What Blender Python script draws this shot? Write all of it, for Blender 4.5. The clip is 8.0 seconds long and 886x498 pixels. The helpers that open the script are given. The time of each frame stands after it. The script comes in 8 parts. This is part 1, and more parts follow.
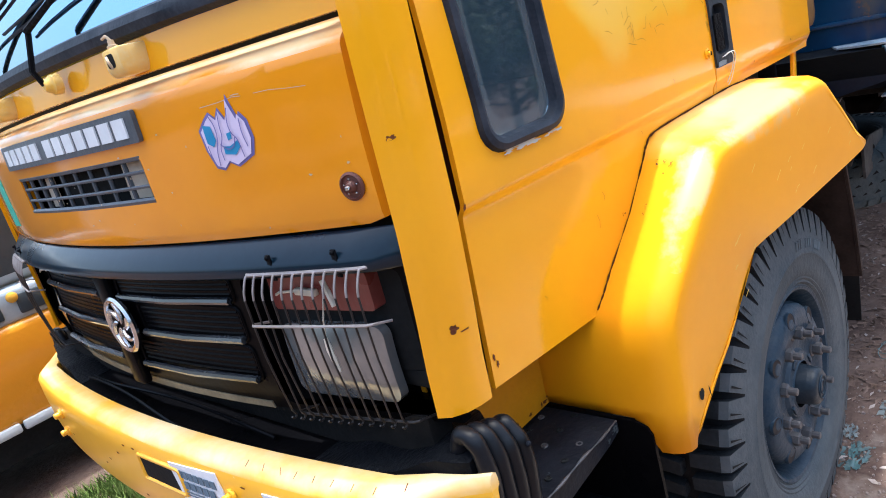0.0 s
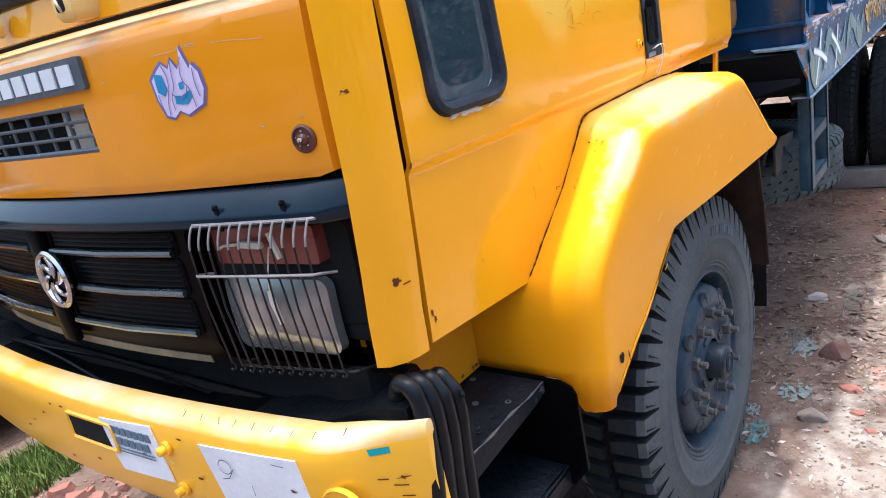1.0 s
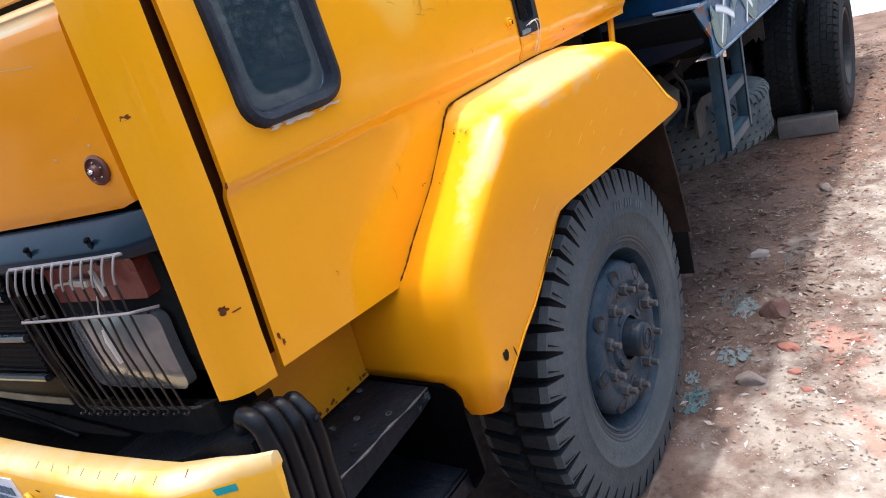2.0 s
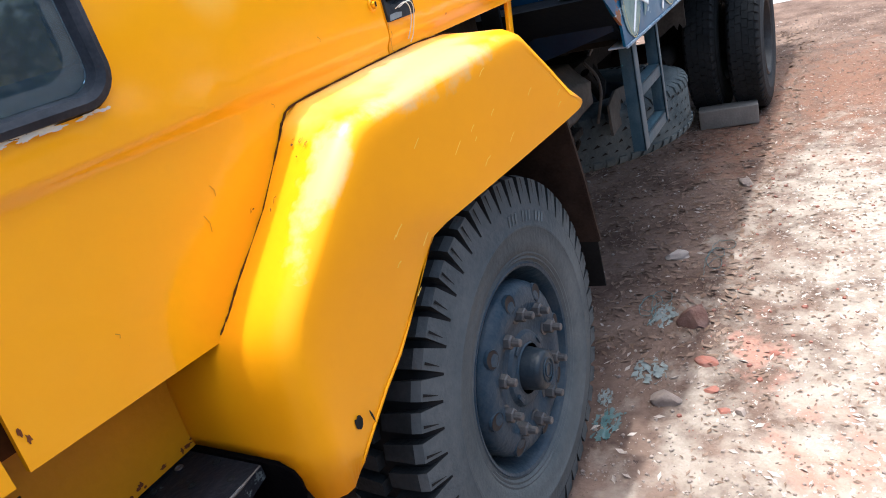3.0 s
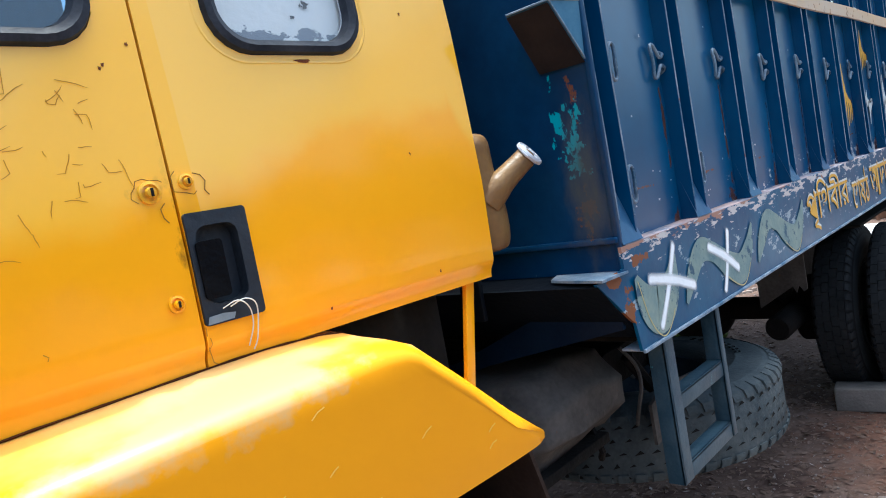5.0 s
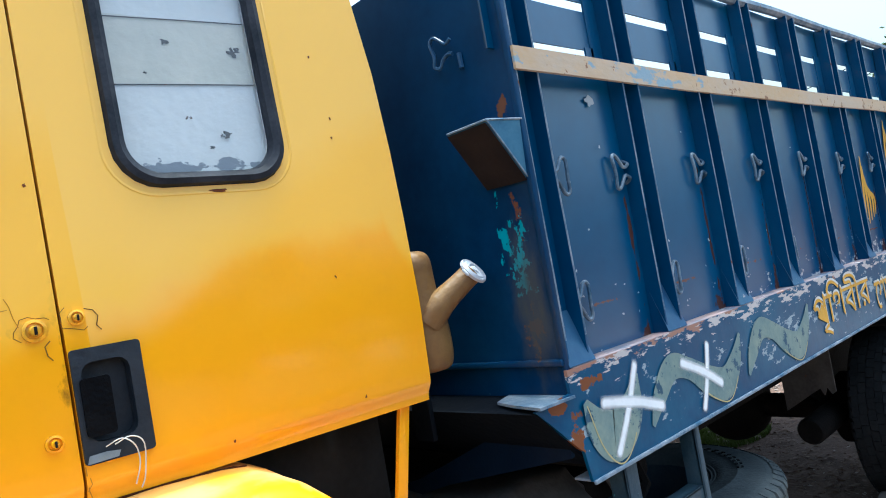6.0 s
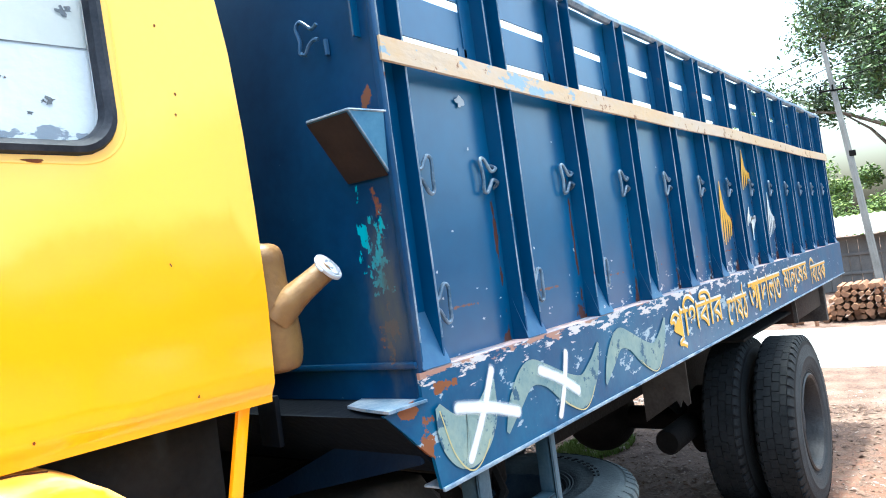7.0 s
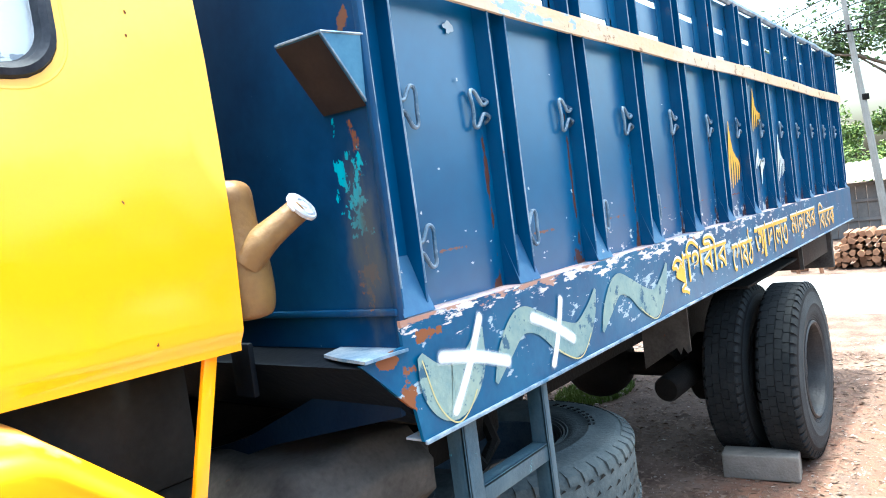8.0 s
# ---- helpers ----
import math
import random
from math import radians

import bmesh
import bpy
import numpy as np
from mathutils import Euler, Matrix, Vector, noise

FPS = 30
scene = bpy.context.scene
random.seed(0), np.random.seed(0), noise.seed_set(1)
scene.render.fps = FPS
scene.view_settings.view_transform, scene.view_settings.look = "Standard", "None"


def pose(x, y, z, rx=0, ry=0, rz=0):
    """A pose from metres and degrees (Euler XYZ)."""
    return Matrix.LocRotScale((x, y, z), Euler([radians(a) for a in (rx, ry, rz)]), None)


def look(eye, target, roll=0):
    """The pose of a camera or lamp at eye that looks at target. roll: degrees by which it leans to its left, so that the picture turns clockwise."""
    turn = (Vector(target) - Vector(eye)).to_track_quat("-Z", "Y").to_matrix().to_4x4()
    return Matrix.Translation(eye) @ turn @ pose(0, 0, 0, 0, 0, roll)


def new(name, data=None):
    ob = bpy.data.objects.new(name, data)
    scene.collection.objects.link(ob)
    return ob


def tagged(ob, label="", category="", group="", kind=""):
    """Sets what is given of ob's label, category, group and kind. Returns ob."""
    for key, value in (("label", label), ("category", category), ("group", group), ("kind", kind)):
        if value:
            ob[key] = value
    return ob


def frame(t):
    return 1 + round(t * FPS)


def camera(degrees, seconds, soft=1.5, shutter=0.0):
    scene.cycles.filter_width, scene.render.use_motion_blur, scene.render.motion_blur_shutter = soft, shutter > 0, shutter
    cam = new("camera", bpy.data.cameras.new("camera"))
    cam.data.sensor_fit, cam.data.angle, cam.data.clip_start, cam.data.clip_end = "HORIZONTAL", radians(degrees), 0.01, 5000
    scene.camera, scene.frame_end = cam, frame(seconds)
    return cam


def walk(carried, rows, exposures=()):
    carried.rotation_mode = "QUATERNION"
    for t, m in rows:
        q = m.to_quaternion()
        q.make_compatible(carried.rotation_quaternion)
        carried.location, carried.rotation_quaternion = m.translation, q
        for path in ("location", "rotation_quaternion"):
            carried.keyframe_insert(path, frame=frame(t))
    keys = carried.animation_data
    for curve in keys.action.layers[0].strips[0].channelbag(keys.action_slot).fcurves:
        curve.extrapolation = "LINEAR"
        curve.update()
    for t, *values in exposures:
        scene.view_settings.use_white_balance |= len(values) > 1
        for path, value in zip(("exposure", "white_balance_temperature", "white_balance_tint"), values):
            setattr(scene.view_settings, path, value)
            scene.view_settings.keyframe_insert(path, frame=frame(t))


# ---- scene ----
cam = camera(64.6, 8.0, 1.0)
PATH = [
    (0, (-1.867, -1.772, 1.715), (-0.521, -0.4, 1.163), -15.1),
    (0.5, (-1.916, -1.774, 1.688), (-0.444, -0.527, 1.164), -14.0),
    (1, (-1.948, -1.794, 1.675), (-0.484, -0.575, 1.067), -11.3),
    (1.5, (-1.863, -1.835, 1.663), (-0.34, -0.707, 1.025), -13.3),
    (2, (-1.725, -1.96, 1.644), (-0.265, -0.768, 0.973), -16.7),
    (2.2, (-1.652, -1.986, 1.663), (-0.19, -0.815, 0.962), -15.7),
    (3.3, (-1.236, -1.913, 1.564), (0.296, -0.884, 0.795), -15.9),
    (3.5, (-1.138, -1.954, 1.56), (0.321, -0.826, 0.785), -15.5),
    (4, (-0.96, -2.031, 1.601), (0.43, -0.765, 0.918), -13.5),
    (4.5, (-0.759, -1.977, 1.596), (0.669, -0.662, 1.117), -9.4),
    (4.6, (-0.724, -1.986, 1.592), (0.76, -0.708, 1.186), -8.2),
    (5.8, (-0.407, -2.208, 1.669), (0.861, -0.669, 1.82), -11.4),
    (6, (-0.38, -2.225, 1.667), (0.993, -0.772, 1.74), -10.0),
    (6.5, (-0.32, -2.209, 1.639), (1.247, -0.966, 1.653), -7.1),
    (7, (-0.289, -2.234, 1.627), (1.291, -1.009, 1.685), -7.7),
    (7.5, (-0.257, -2.261, 1.608), (1.276, -0.977, 1.586), -8.4),
    (8, (-0.176, -2.196, 1.611), (1.383, -0.946, 1.517), -7.5),
]
walk(cam, [(t, look(eye, target, roll)) for t, eye, target, roll in PATH],
     [(0, 1.81, 5600, 4), (0.5, 1.79, 5600, 4), (1.5, 1.74, 5650, 4), (2.2, 1.54, 5850, 5), (3.5, 1.78, 5800, 0), (4.0, 1.86, 5800, -1), (4.5, 1.60, 5700, 0), (5.8, 1.58, 5500, -4), (6.1, 1.7, 5500, -6), (6.5, 2.50, 5650, -10), (7, 2.58, 5700, -6), (8, 2.86, 5700, -7)])

# ---- light ----
SUN_TO = Vector((0.10, 0.040, 1.0)).normalized()
world = bpy.data.worlds.new("sky")
scene.world = world
world.use_nodes = True
wn = world.node_tree.nodes
sky = wn.new("ShaderNodeTexSky")
sky.sky_type = "NISHITA"
sky.sun_disc = False
sky.sun_elevation = math.asin(SUN_TO.z)
sky.sun_rotation = math.atan2(SUN_TO.x, SUN_TO.y)
sky.dust_density = 8.0
sky.air_density = 1.2
wn["Background"].inputs[1].default_value = 0.15
world.node_tree.links.new(sky.outputs[0], wn["Background"].inputs[0])
sun_data = bpy.data.lights.new("sun", "SUN")
sun_data.energy = 2.05
sun_data.angle = radians(1.2)
sun_data.color = (1.0, 0.965, 0.91)
sun = new("sun", sun_data)
sun.matrix_world = look(SUN_TO * 60, (0, 0, 0))


# ---- materials ----
def mat(name, base, rough=0.5, metal=0.0, second=None, scale=6.0, amount=0.5, chip=None, chip_scale=9.0, chip_at=0.66,
        bump=0.15, bump_scale=60.0, coat=0.0, stretch=(1, 1, 1), rough_var=0.12, detail=6.0, spec=0.3, coat_rough=0.12, coat_ior=1.5):
    """A surface with two scales of variation, optional chips or stains of a further colour, and fine relief."""
    m = bpy.data.materials.new(name)
    m.use_nodes = True
    t = m.node_tree
    n, ln = t.nodes, t.links
    b = n["Principled BSDF"]
    co = n.new("ShaderNodeTexCoord")
    mp = n.new("ShaderNodeMapping")
    mp.inputs["Scale"].default_value = stretch
    ln.new(co.outputs["Object"], mp.inputs[0])
    n1 = n.new("ShaderNodeTexNoise")
    n1.inputs["Scale"].default_value, n1.inputs["Detail"].default_value = scale, detail
    ln.new(mp.outputs[0], n1.inputs["Vector"])
    n2 = n.new("ShaderNodeTexNoise")
    n2.inputs["Scale"].default_value, n2.inputs["Detail"].default_value = scale * 11, 4
    ln.new(mp.outputs[0], n2.inputs["Vector"])
    ad = n.new("ShaderNodeMath")
    ad.operation = "MULTIPLY_ADD"
    ad.inputs[1].default_value = 0.35
    ln.new(n2.outputs["Fac"], ad.inputs[0])
    ln.new(n1.outputs["Fac"], ad.inputs[2])
    r1 = n.new("ShaderNodeMapRange")
    r1.inputs["From Min"].default_value, r1.inputs["From Max"].default_value = 0.48, 0.92
    r1.inputs["To Max"].default_value = amount
    ln.new(ad.outputs[0], r1.inputs["Value"])
    mix = n.new("ShaderNodeMix")
    mix.data_type = "RGBA"
    mix.inputs["A"].default_value = (*base, 1)
    mix.inputs["B"].default_value = (*(second or [c * 0.6 for c in base]), 1)
    ln.new(r1.outputs[0], mix.inputs["Factor"])
    col = mix.outputs["Result"]
    rr = n.new("ShaderNodeMapRange")
    rr.inputs["To Min"].default_value, rr.inputs["To Max"].default_value = max(0.03, rough - rough_var), min(1, rough + rough_var)
    ln.new(n1.outputs["Fac"], rr.inputs["Value"])
    if chip:
        n3 = n.new("ShaderNodeTexNoise")
        n3.inputs["Scale"].default_value, n3.inputs["Detail"].default_value = chip_scale, 8
        n3.inputs["Roughness"].default_value = 0.7
        ln.new(co.outputs["Object"], n3.inputs["Vector"])
        r3 = n.new("ShaderNodeMapRange")
        r3.inputs["From Min"].default_value, r3.inputs["From Max"].default_value = chip_at, chip_at + 0.025
        ln.new(n3.outputs["Fac"], r3.inputs["Value"])
        m3 = n.new("ShaderNodeMix")
        m3.data_type = "RGBA"
        m3.inputs["B"].default_value = (*chip, 1)
        ln.new(col, m3.inputs["A"])
        ln.new(r3.outputs[0], m3.inputs["Factor"])
        col = m3.outputs["Result"]
    ln.new(col, b.inputs["Base Color"])
    ln.new(rr.outputs[0], b.inputs["Roughness"])
    b.inputs["Metallic"].default_value = metal
    b.inputs["Coat Weight"].default_value = coat
    b.inputs["Coat Roughness"].default_value = coat_rough
    b.inputs["Coat IOR"].default_value = coat_ior
    b.inputs["Specular IOR Level"].default_value = spec
    if bump:
        nb = n.new("ShaderNodeTexNoise")
        nb.inputs["Scale"].default_value, nb.inputs["Detail"].default_value = bump_scale, 5
        ln.new(mp.outputs[0], nb.inputs["Vector"])
        bp = n.new("ShaderNodeBump")
        bp.inputs["Strength"].default_value, bp.inputs["Distance"].default_value = bump, 0.01
        ln.new(nb.outputs["Fac"], bp.inputs["Height"])
        ln.new(bp.outputs[0], b.inputs["Normal"])
    return m


def wear_or_sheen(m, colour, spots, at, scale=30.0, stretch=(1, 1, 1), period=None, rough=0.8, soft=0.03):
    """Lets a further colour, wear or painted sheen, show in ragged flecks round the given spots (centre, radii, slope
    in degrees); period repeats them along x.
    """
    t = m.node_tree
    n, ln = t.nodes, t.links
    b = n["Principled BSDF"]
    co = n.new("ShaderNodeTexCoord")
    vec = co.outputs["Object"]
    if period:
        sp, cb = n.new("ShaderNodeSeparateXYZ"), n.new("ShaderNodeCombineXYZ")
        ln.new(vec, sp.inputs[0])
        md = n.new("ShaderNodeMath")
        md.operation = "FLOORED_MODULO"
        sb = n.new("ShaderNodeMath")
        sb.operation = "SUBTRACT"
        sb.inputs[1].default_value = period[0]
        md.inputs[1].default_value = period[1]
        ln.new(sp.outputs[0], sb.inputs[0])
        ln.new(sb.outputs[0], md.inputs[0])
        ln.new(md.outputs[0], cb.inputs[0])
        ln.new(sp.outputs[1], cb.inputs[1])
        ln.new(sp.outputs[2], cb.inputs[2])
        where = cb.outputs[0]
    else:
        where = vec
    mask = None
    for centre, radii, *turn in spots:
        mp = n.new("ShaderNodeMapping")
        mp.vector_type = "TEXTURE"
        mp.inputs["Location"].default_value = centre
        mp.inputs["Scale"].default_value = radii
        if turn:
            mp.inputs["Rotation"].default_value = (0, radians(-turn[0]), 0)
        ln.new(where, mp.inputs[0])
        le = n.new("ShaderNodeVectorMath")
        le.operation = "LENGTH"
        ln.new(mp.outputs[0], le.inputs[0])
        inv = n.new("ShaderNodeMapRange")
        inv.inputs["To Min"].default_value, inv.inputs["To Max"].default_value = 1.0, 0.0
        ln.new(le.outputs["Value"], inv.inputs["Value"])
        if mask is None:
            mask = inv.outputs[0]
        else:
            mx = n.new("ShaderNodeMath")
            mx.operation = "MAXIMUM"
            ln.new(mask, mx.inputs[0])
            ln.new(inv.outputs[0], mx.inputs[1])
            mask = mx.outputs[0]
    ms = n.new("ShaderNodeMapping")
    ms.inputs["Scale"].default_value = stretch
    ln.new(vec, ms.inputs[0])
    no = n.new("ShaderNodeTexNoise")
    no.inputs["Scale"].default_value, no.inputs["Detail"].default_value, no.inputs["Roughness"].default_value = scale, 6, 0.62
    ln.new(ms.outputs[0], no.inputs["Vector"])
    ad = n.new("ShaderNodeMath")
    ad.operation = "MULTIPLY_ADD"
    ad.inputs[1].default_value = 0.30
    ln.new(mask, ad.inputs[0])
    ln.new(no.outputs["Fac"], ad.inputs[2])
    r = n.new("ShaderNodeMapRange")
    r.inputs["From Min"].default_value, r.inputs["From Max"].default_value = at, at + soft
    ln.new(ad.outputs[0], r.inputs["Value"])
    gate = n.new("ShaderNodeMath")
    gate.operation = "GREATER_THAN"
    gate.inputs[1].default_value = 0.01
    ln.new(mask, gate.inputs[0])
    fac = n.new("ShaderNodeMath")
    fac.operation = "MULTIPLY"
    ln.new(gate.outputs[0], fac.inputs[0])
    ln.new(r.outputs[0], fac.inputs[1])
    for socket, value in (("Base Color", (*colour, 1)), ("Roughness", rough)):
        old = b.inputs[socket].links[0].from_socket
        mx = n.new("ShaderNodeMix")
        mx.data_type = "RGBA" if socket == "Base Color" else "FLOAT"
        ia, ib, out = (mx.inputs[6], mx.inputs[7], mx.outputs[2]) if socket == "Base Color" else (mx.inputs[2], mx.inputs[3], mx.outputs[0])
        ln.new(fac.outputs[0], mx.inputs[0])
        ln.new(old, ia)
        ib.default_value = value
        ln.new(out, b.inputs[socket])
    return m


def glass(name, tint=(0.75, 0.85, 0.85), rough=0.03):
    m = bpy.data.materials.new(name)
    m.use_nodes = True
    b = m.node_tree.nodes["Principled BSDF"]
    b.inputs["Base Color"].default_value = (*tint, 1)
    b.inputs["Roughness"].default_value = rough
    b.inputs["Transmission Weight"].default_value = 1.0
    b.inputs["IOR"].default_value = 1.45
    return m


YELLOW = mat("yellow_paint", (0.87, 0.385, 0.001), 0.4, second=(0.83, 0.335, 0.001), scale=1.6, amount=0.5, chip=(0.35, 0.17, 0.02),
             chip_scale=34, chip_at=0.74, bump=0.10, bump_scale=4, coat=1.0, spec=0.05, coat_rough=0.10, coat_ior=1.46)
BONNET = mat("bonnet_paint", (0.80, 0.298, 0.001), 0.4, second=(0.72, 0.245, 0.001), scale=1.6, amount=0.6, chip=(0.35, 0.17, 0.02),
             chip_scale=34, chip_at=0.74, bump=0.10, bump_scale=4, coat=1.0, spec=0.05, coat_rough=0.10, coat_ior=1.5)
wear_or_sheen(BONNET, (0.74, 0.56, 0.30), [((-1.2, 0.0, 1.778), (9.0, 9.0, 0.026))], 0.44, 9, (1, 0.4, 1), None, 0.6, 0.30)
wear_or_sheen(YELLOW, (0.34, 0.15, 0.008), [((-0.118, -1.13, 1.690), (0.045, 0.3, 0.035)), ((-0.060, -1.13, 1.700), (0.040, 0.3, 0.032)), ((-0.115, -1.13, 1.522), (0.030, 0.3, 0.028)), ((-0.086, -1.13, 1.66), (0.016, 0.3, 0.16))], 0.66, 26, (1, 1, 0.6), None, 0.5, 0.14)


def sky_sheen_coat(m, pale, stops, low_x, high_x, strength, soft):
    """Pales the upper coat, as painted sky reflection, down to an uneven line: stops give the line's height along the
    cab.
    """
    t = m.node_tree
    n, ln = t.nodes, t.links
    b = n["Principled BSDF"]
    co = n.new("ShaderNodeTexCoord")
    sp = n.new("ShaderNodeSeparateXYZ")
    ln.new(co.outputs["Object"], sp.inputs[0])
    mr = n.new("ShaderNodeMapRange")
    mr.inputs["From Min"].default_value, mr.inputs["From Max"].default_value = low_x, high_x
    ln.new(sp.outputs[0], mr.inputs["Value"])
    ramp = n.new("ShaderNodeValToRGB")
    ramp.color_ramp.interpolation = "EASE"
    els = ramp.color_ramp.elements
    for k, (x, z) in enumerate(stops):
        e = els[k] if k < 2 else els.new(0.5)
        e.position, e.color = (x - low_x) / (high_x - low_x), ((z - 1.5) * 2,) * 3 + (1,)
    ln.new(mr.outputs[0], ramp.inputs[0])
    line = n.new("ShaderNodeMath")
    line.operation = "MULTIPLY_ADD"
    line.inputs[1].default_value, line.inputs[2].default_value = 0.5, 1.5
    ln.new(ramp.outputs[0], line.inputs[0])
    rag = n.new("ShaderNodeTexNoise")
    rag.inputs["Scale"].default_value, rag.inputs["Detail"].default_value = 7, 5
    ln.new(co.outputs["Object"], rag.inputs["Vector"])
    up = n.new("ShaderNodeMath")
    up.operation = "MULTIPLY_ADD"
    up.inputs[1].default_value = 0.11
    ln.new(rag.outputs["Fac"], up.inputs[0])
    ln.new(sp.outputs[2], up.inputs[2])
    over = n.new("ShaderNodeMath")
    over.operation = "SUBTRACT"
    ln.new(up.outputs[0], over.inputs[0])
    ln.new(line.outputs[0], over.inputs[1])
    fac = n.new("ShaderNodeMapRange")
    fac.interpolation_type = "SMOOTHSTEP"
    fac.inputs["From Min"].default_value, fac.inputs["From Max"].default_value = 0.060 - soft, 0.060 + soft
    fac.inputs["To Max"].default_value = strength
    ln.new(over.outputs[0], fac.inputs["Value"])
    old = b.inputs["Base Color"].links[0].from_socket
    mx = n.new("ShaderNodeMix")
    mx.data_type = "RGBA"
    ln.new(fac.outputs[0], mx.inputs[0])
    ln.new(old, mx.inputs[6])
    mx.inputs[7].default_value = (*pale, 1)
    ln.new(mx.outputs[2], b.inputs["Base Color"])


sky_sheen_coat(YELLOW, (0.84, 0.60, 0.25), [(-1.2, 2.0), (0.60, 2.0), (-0.75, 1.97), (-0.52, 1.635), (-0.12, 1.655), (-0.085, 1.67), (-0.05, 1.99)], -1.2, 0.6, 0.55, 0.07)
sky_sheen_coat(YELLOW, (0.87, 0.505, 0.045), [(-1.2, 1.99), (0.60, 1.70), (-0.80, 1.93), (-0.52, 1.62), (-0.10, 1.60), (0.08, 1.672), (0.22, 1.715), (0.405, 1.735), (0.437, 1.862), (0.485, 1.868), (0.535, 1.790)], -1.2, 0.6, 0.70, 0.034)
YELLOW_IN = mat("yellow_inner_paint", (0.66, 0.27, 0.003), 0.5, second=(0.50, 0.19, 0.005), scale=5, amount=0.7, chip=(0.06, 0.03, 0.015), chip_scale=14, chip_at=0.66)
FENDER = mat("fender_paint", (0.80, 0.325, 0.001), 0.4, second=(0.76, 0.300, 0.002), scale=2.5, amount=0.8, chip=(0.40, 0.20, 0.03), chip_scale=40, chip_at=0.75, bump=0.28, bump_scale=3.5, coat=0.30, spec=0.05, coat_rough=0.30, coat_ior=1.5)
# shade inside the door gaps put into a near-black colour; fender seam shares it
JAMB = mat("near_black_jamb_paint", (0.035, 0.010, 0.004), 0.8, second=(0.10, 0.032, 0.008), scale=9, amount=0.7, spec=0.1)
YELLOW_BUMP = mat("bumper_paint", (0.87, 0.43, 0.012), 0.36, second=(0.80, 0.42, 0.04), scale=4, amount=0.7, chip=(0.75, 0.66, 0.45), chip_scale=16, chip_at=0.68, bump=0.15, bump_scale=8, coat=0.4, coat_rough=0.2, coat_ior=1.5)
# sun glare on the bumper's top roll put into a cream band
wear_or_sheen(YELLOW_BUMP, (0.82, 0.68, 0.42), [((-1.30, 0.0, 1.046), (9.0, 9.0, 0.045))], 0.42, 5, (1, 1, 1), None, 0.42, 0.42)
NAVY = mat("navy_paint", (0.004, 0.034, 0.098), 0.40, second=(0.008, 0.054, 0.145), scale=2.2, amount=0.9, chip=(0.16, 0.20, 0.25), chip_scale=30, chip_at=0.72, bump=0.14, bump_scale=4, coat=0.14, spec=0.10, coat_rough=0.2)
NAVY_SIDE = mat("navy_side_paint", (0.002, 0.052, 0.138), 0.42, second=(0.004, 0.084, 0.20), scale=1.7, amount=0.9, chip=(0.20, 0.25, 0.30), chip_scale=30, chip_at=0.74, bump=0.12, bump_scale=3, coat=0.8, spec=0.10, coat_rough=0.26, coat_ior=1.8)
NAVY_STAKE = mat("navy_stake_paint", (0.002, 0.040, 0.115), 0.42, second=(0.004, 0.066, 0.16), scale=1.7, amount=0.9, chip=(0.20, 0.25, 0.30), chip_scale=34, chip_at=0.72, bump=0.12, bump_scale=5, coat=0.5, spec=0.10, coat_rough=0.22, coat_ior=1.5)
wear_or_sheen(NAVY_SIDE, (0.42, 0.45, 0.48), [((3.4, -1.24, 1.43), (4.0, 0.2, 0.20))], 0.80, 40, (0.5, 1, 1))
wear_or_sheen(NAVY_SIDE, (0.075, 0.026, 0.015), [((0.400, -1.24, 1.43), (0.04, 0.2, 0.13)), ((0.404, -1.24, 1.66), (0.010, 0.2, 0.28))], 0.655, 22, (1.4, 1, 0.7), (0.818, 0.4237), 0.85)
wear_or_sheen(NAVY_SIDE, (0.13, 0.06, 0.045), [((0.20, -1.24, 1.535), (0.17, 0.2, 0.008))], 0.72, 40, (1, 1, 1), (0.818, 0.4237), 0.85)
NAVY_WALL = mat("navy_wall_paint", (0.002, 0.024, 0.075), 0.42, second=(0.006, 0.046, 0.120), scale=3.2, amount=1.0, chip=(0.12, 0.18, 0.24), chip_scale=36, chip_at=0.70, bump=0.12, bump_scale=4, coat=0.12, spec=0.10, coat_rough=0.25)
wear_or_sheen(NAVY_WALL, (0.15, 0.060, 0.034), [((0.81, -1.235, 2.01), (0.2, 0.035, 0.05)), ((0.81, -1.222, 1.79), (0.2, 0.030, 0.09)), ((0.81, -1.212, 1.52), (0.2, 0.045, 0.09))], 0.66, 20, (1, 1, 0.8))
wear_or_sheen(NAVY_WALL, (0.02, 0.33, 0.42), [((0.81, -1.195, 1.69), (0.2, 0.085, 0.22))], 0.725, 34, (1, 1, 0.75), None, 0.5)
wear_or_sheen(NAVY_WALL, (0.06, 0.07, 0.075), [((0.81, -1.215, 1.62), (0.2, 0.08, 0.30))], 0.60, 8, (1, 1, 0.35), None, 0.6, 0.25)
NAVY_WORN = mat("worn_navy_paint", (0.016, 0.060, 0.150), 0.45, second=(0.045, 0.12, 0.21), scale=4, amount=0.9, chip=(0.42, 0.36, 0.34), chip_scale=13, chip_at=0.635, bump=0.25, bump_scale=18)
# blue lightened to carry the skylight on the bracket's side face
BRACKET = mat("bracket_blue_paint", (0.030, 0.115, 0.215), 0.4, second=(0.08, 0.21, 0.32), scale=8, amount=0.9, chip=(0.30, 0.14, 0.08), chip_scale=14, chip_at=0.63, bump=0.2, bump_scale=18, coat=0.5, coat_rough=0.2)
NAVY_EDGE = mat("scuffed_blue_edge", (0.045, 0.115, 0.20), 0.5, second=(0.36, 0.40, 0.45), scale=16, amount=0.9, chip=(0.16, 0.065, 0.035), chip_scale=11, chip_at=0.62)
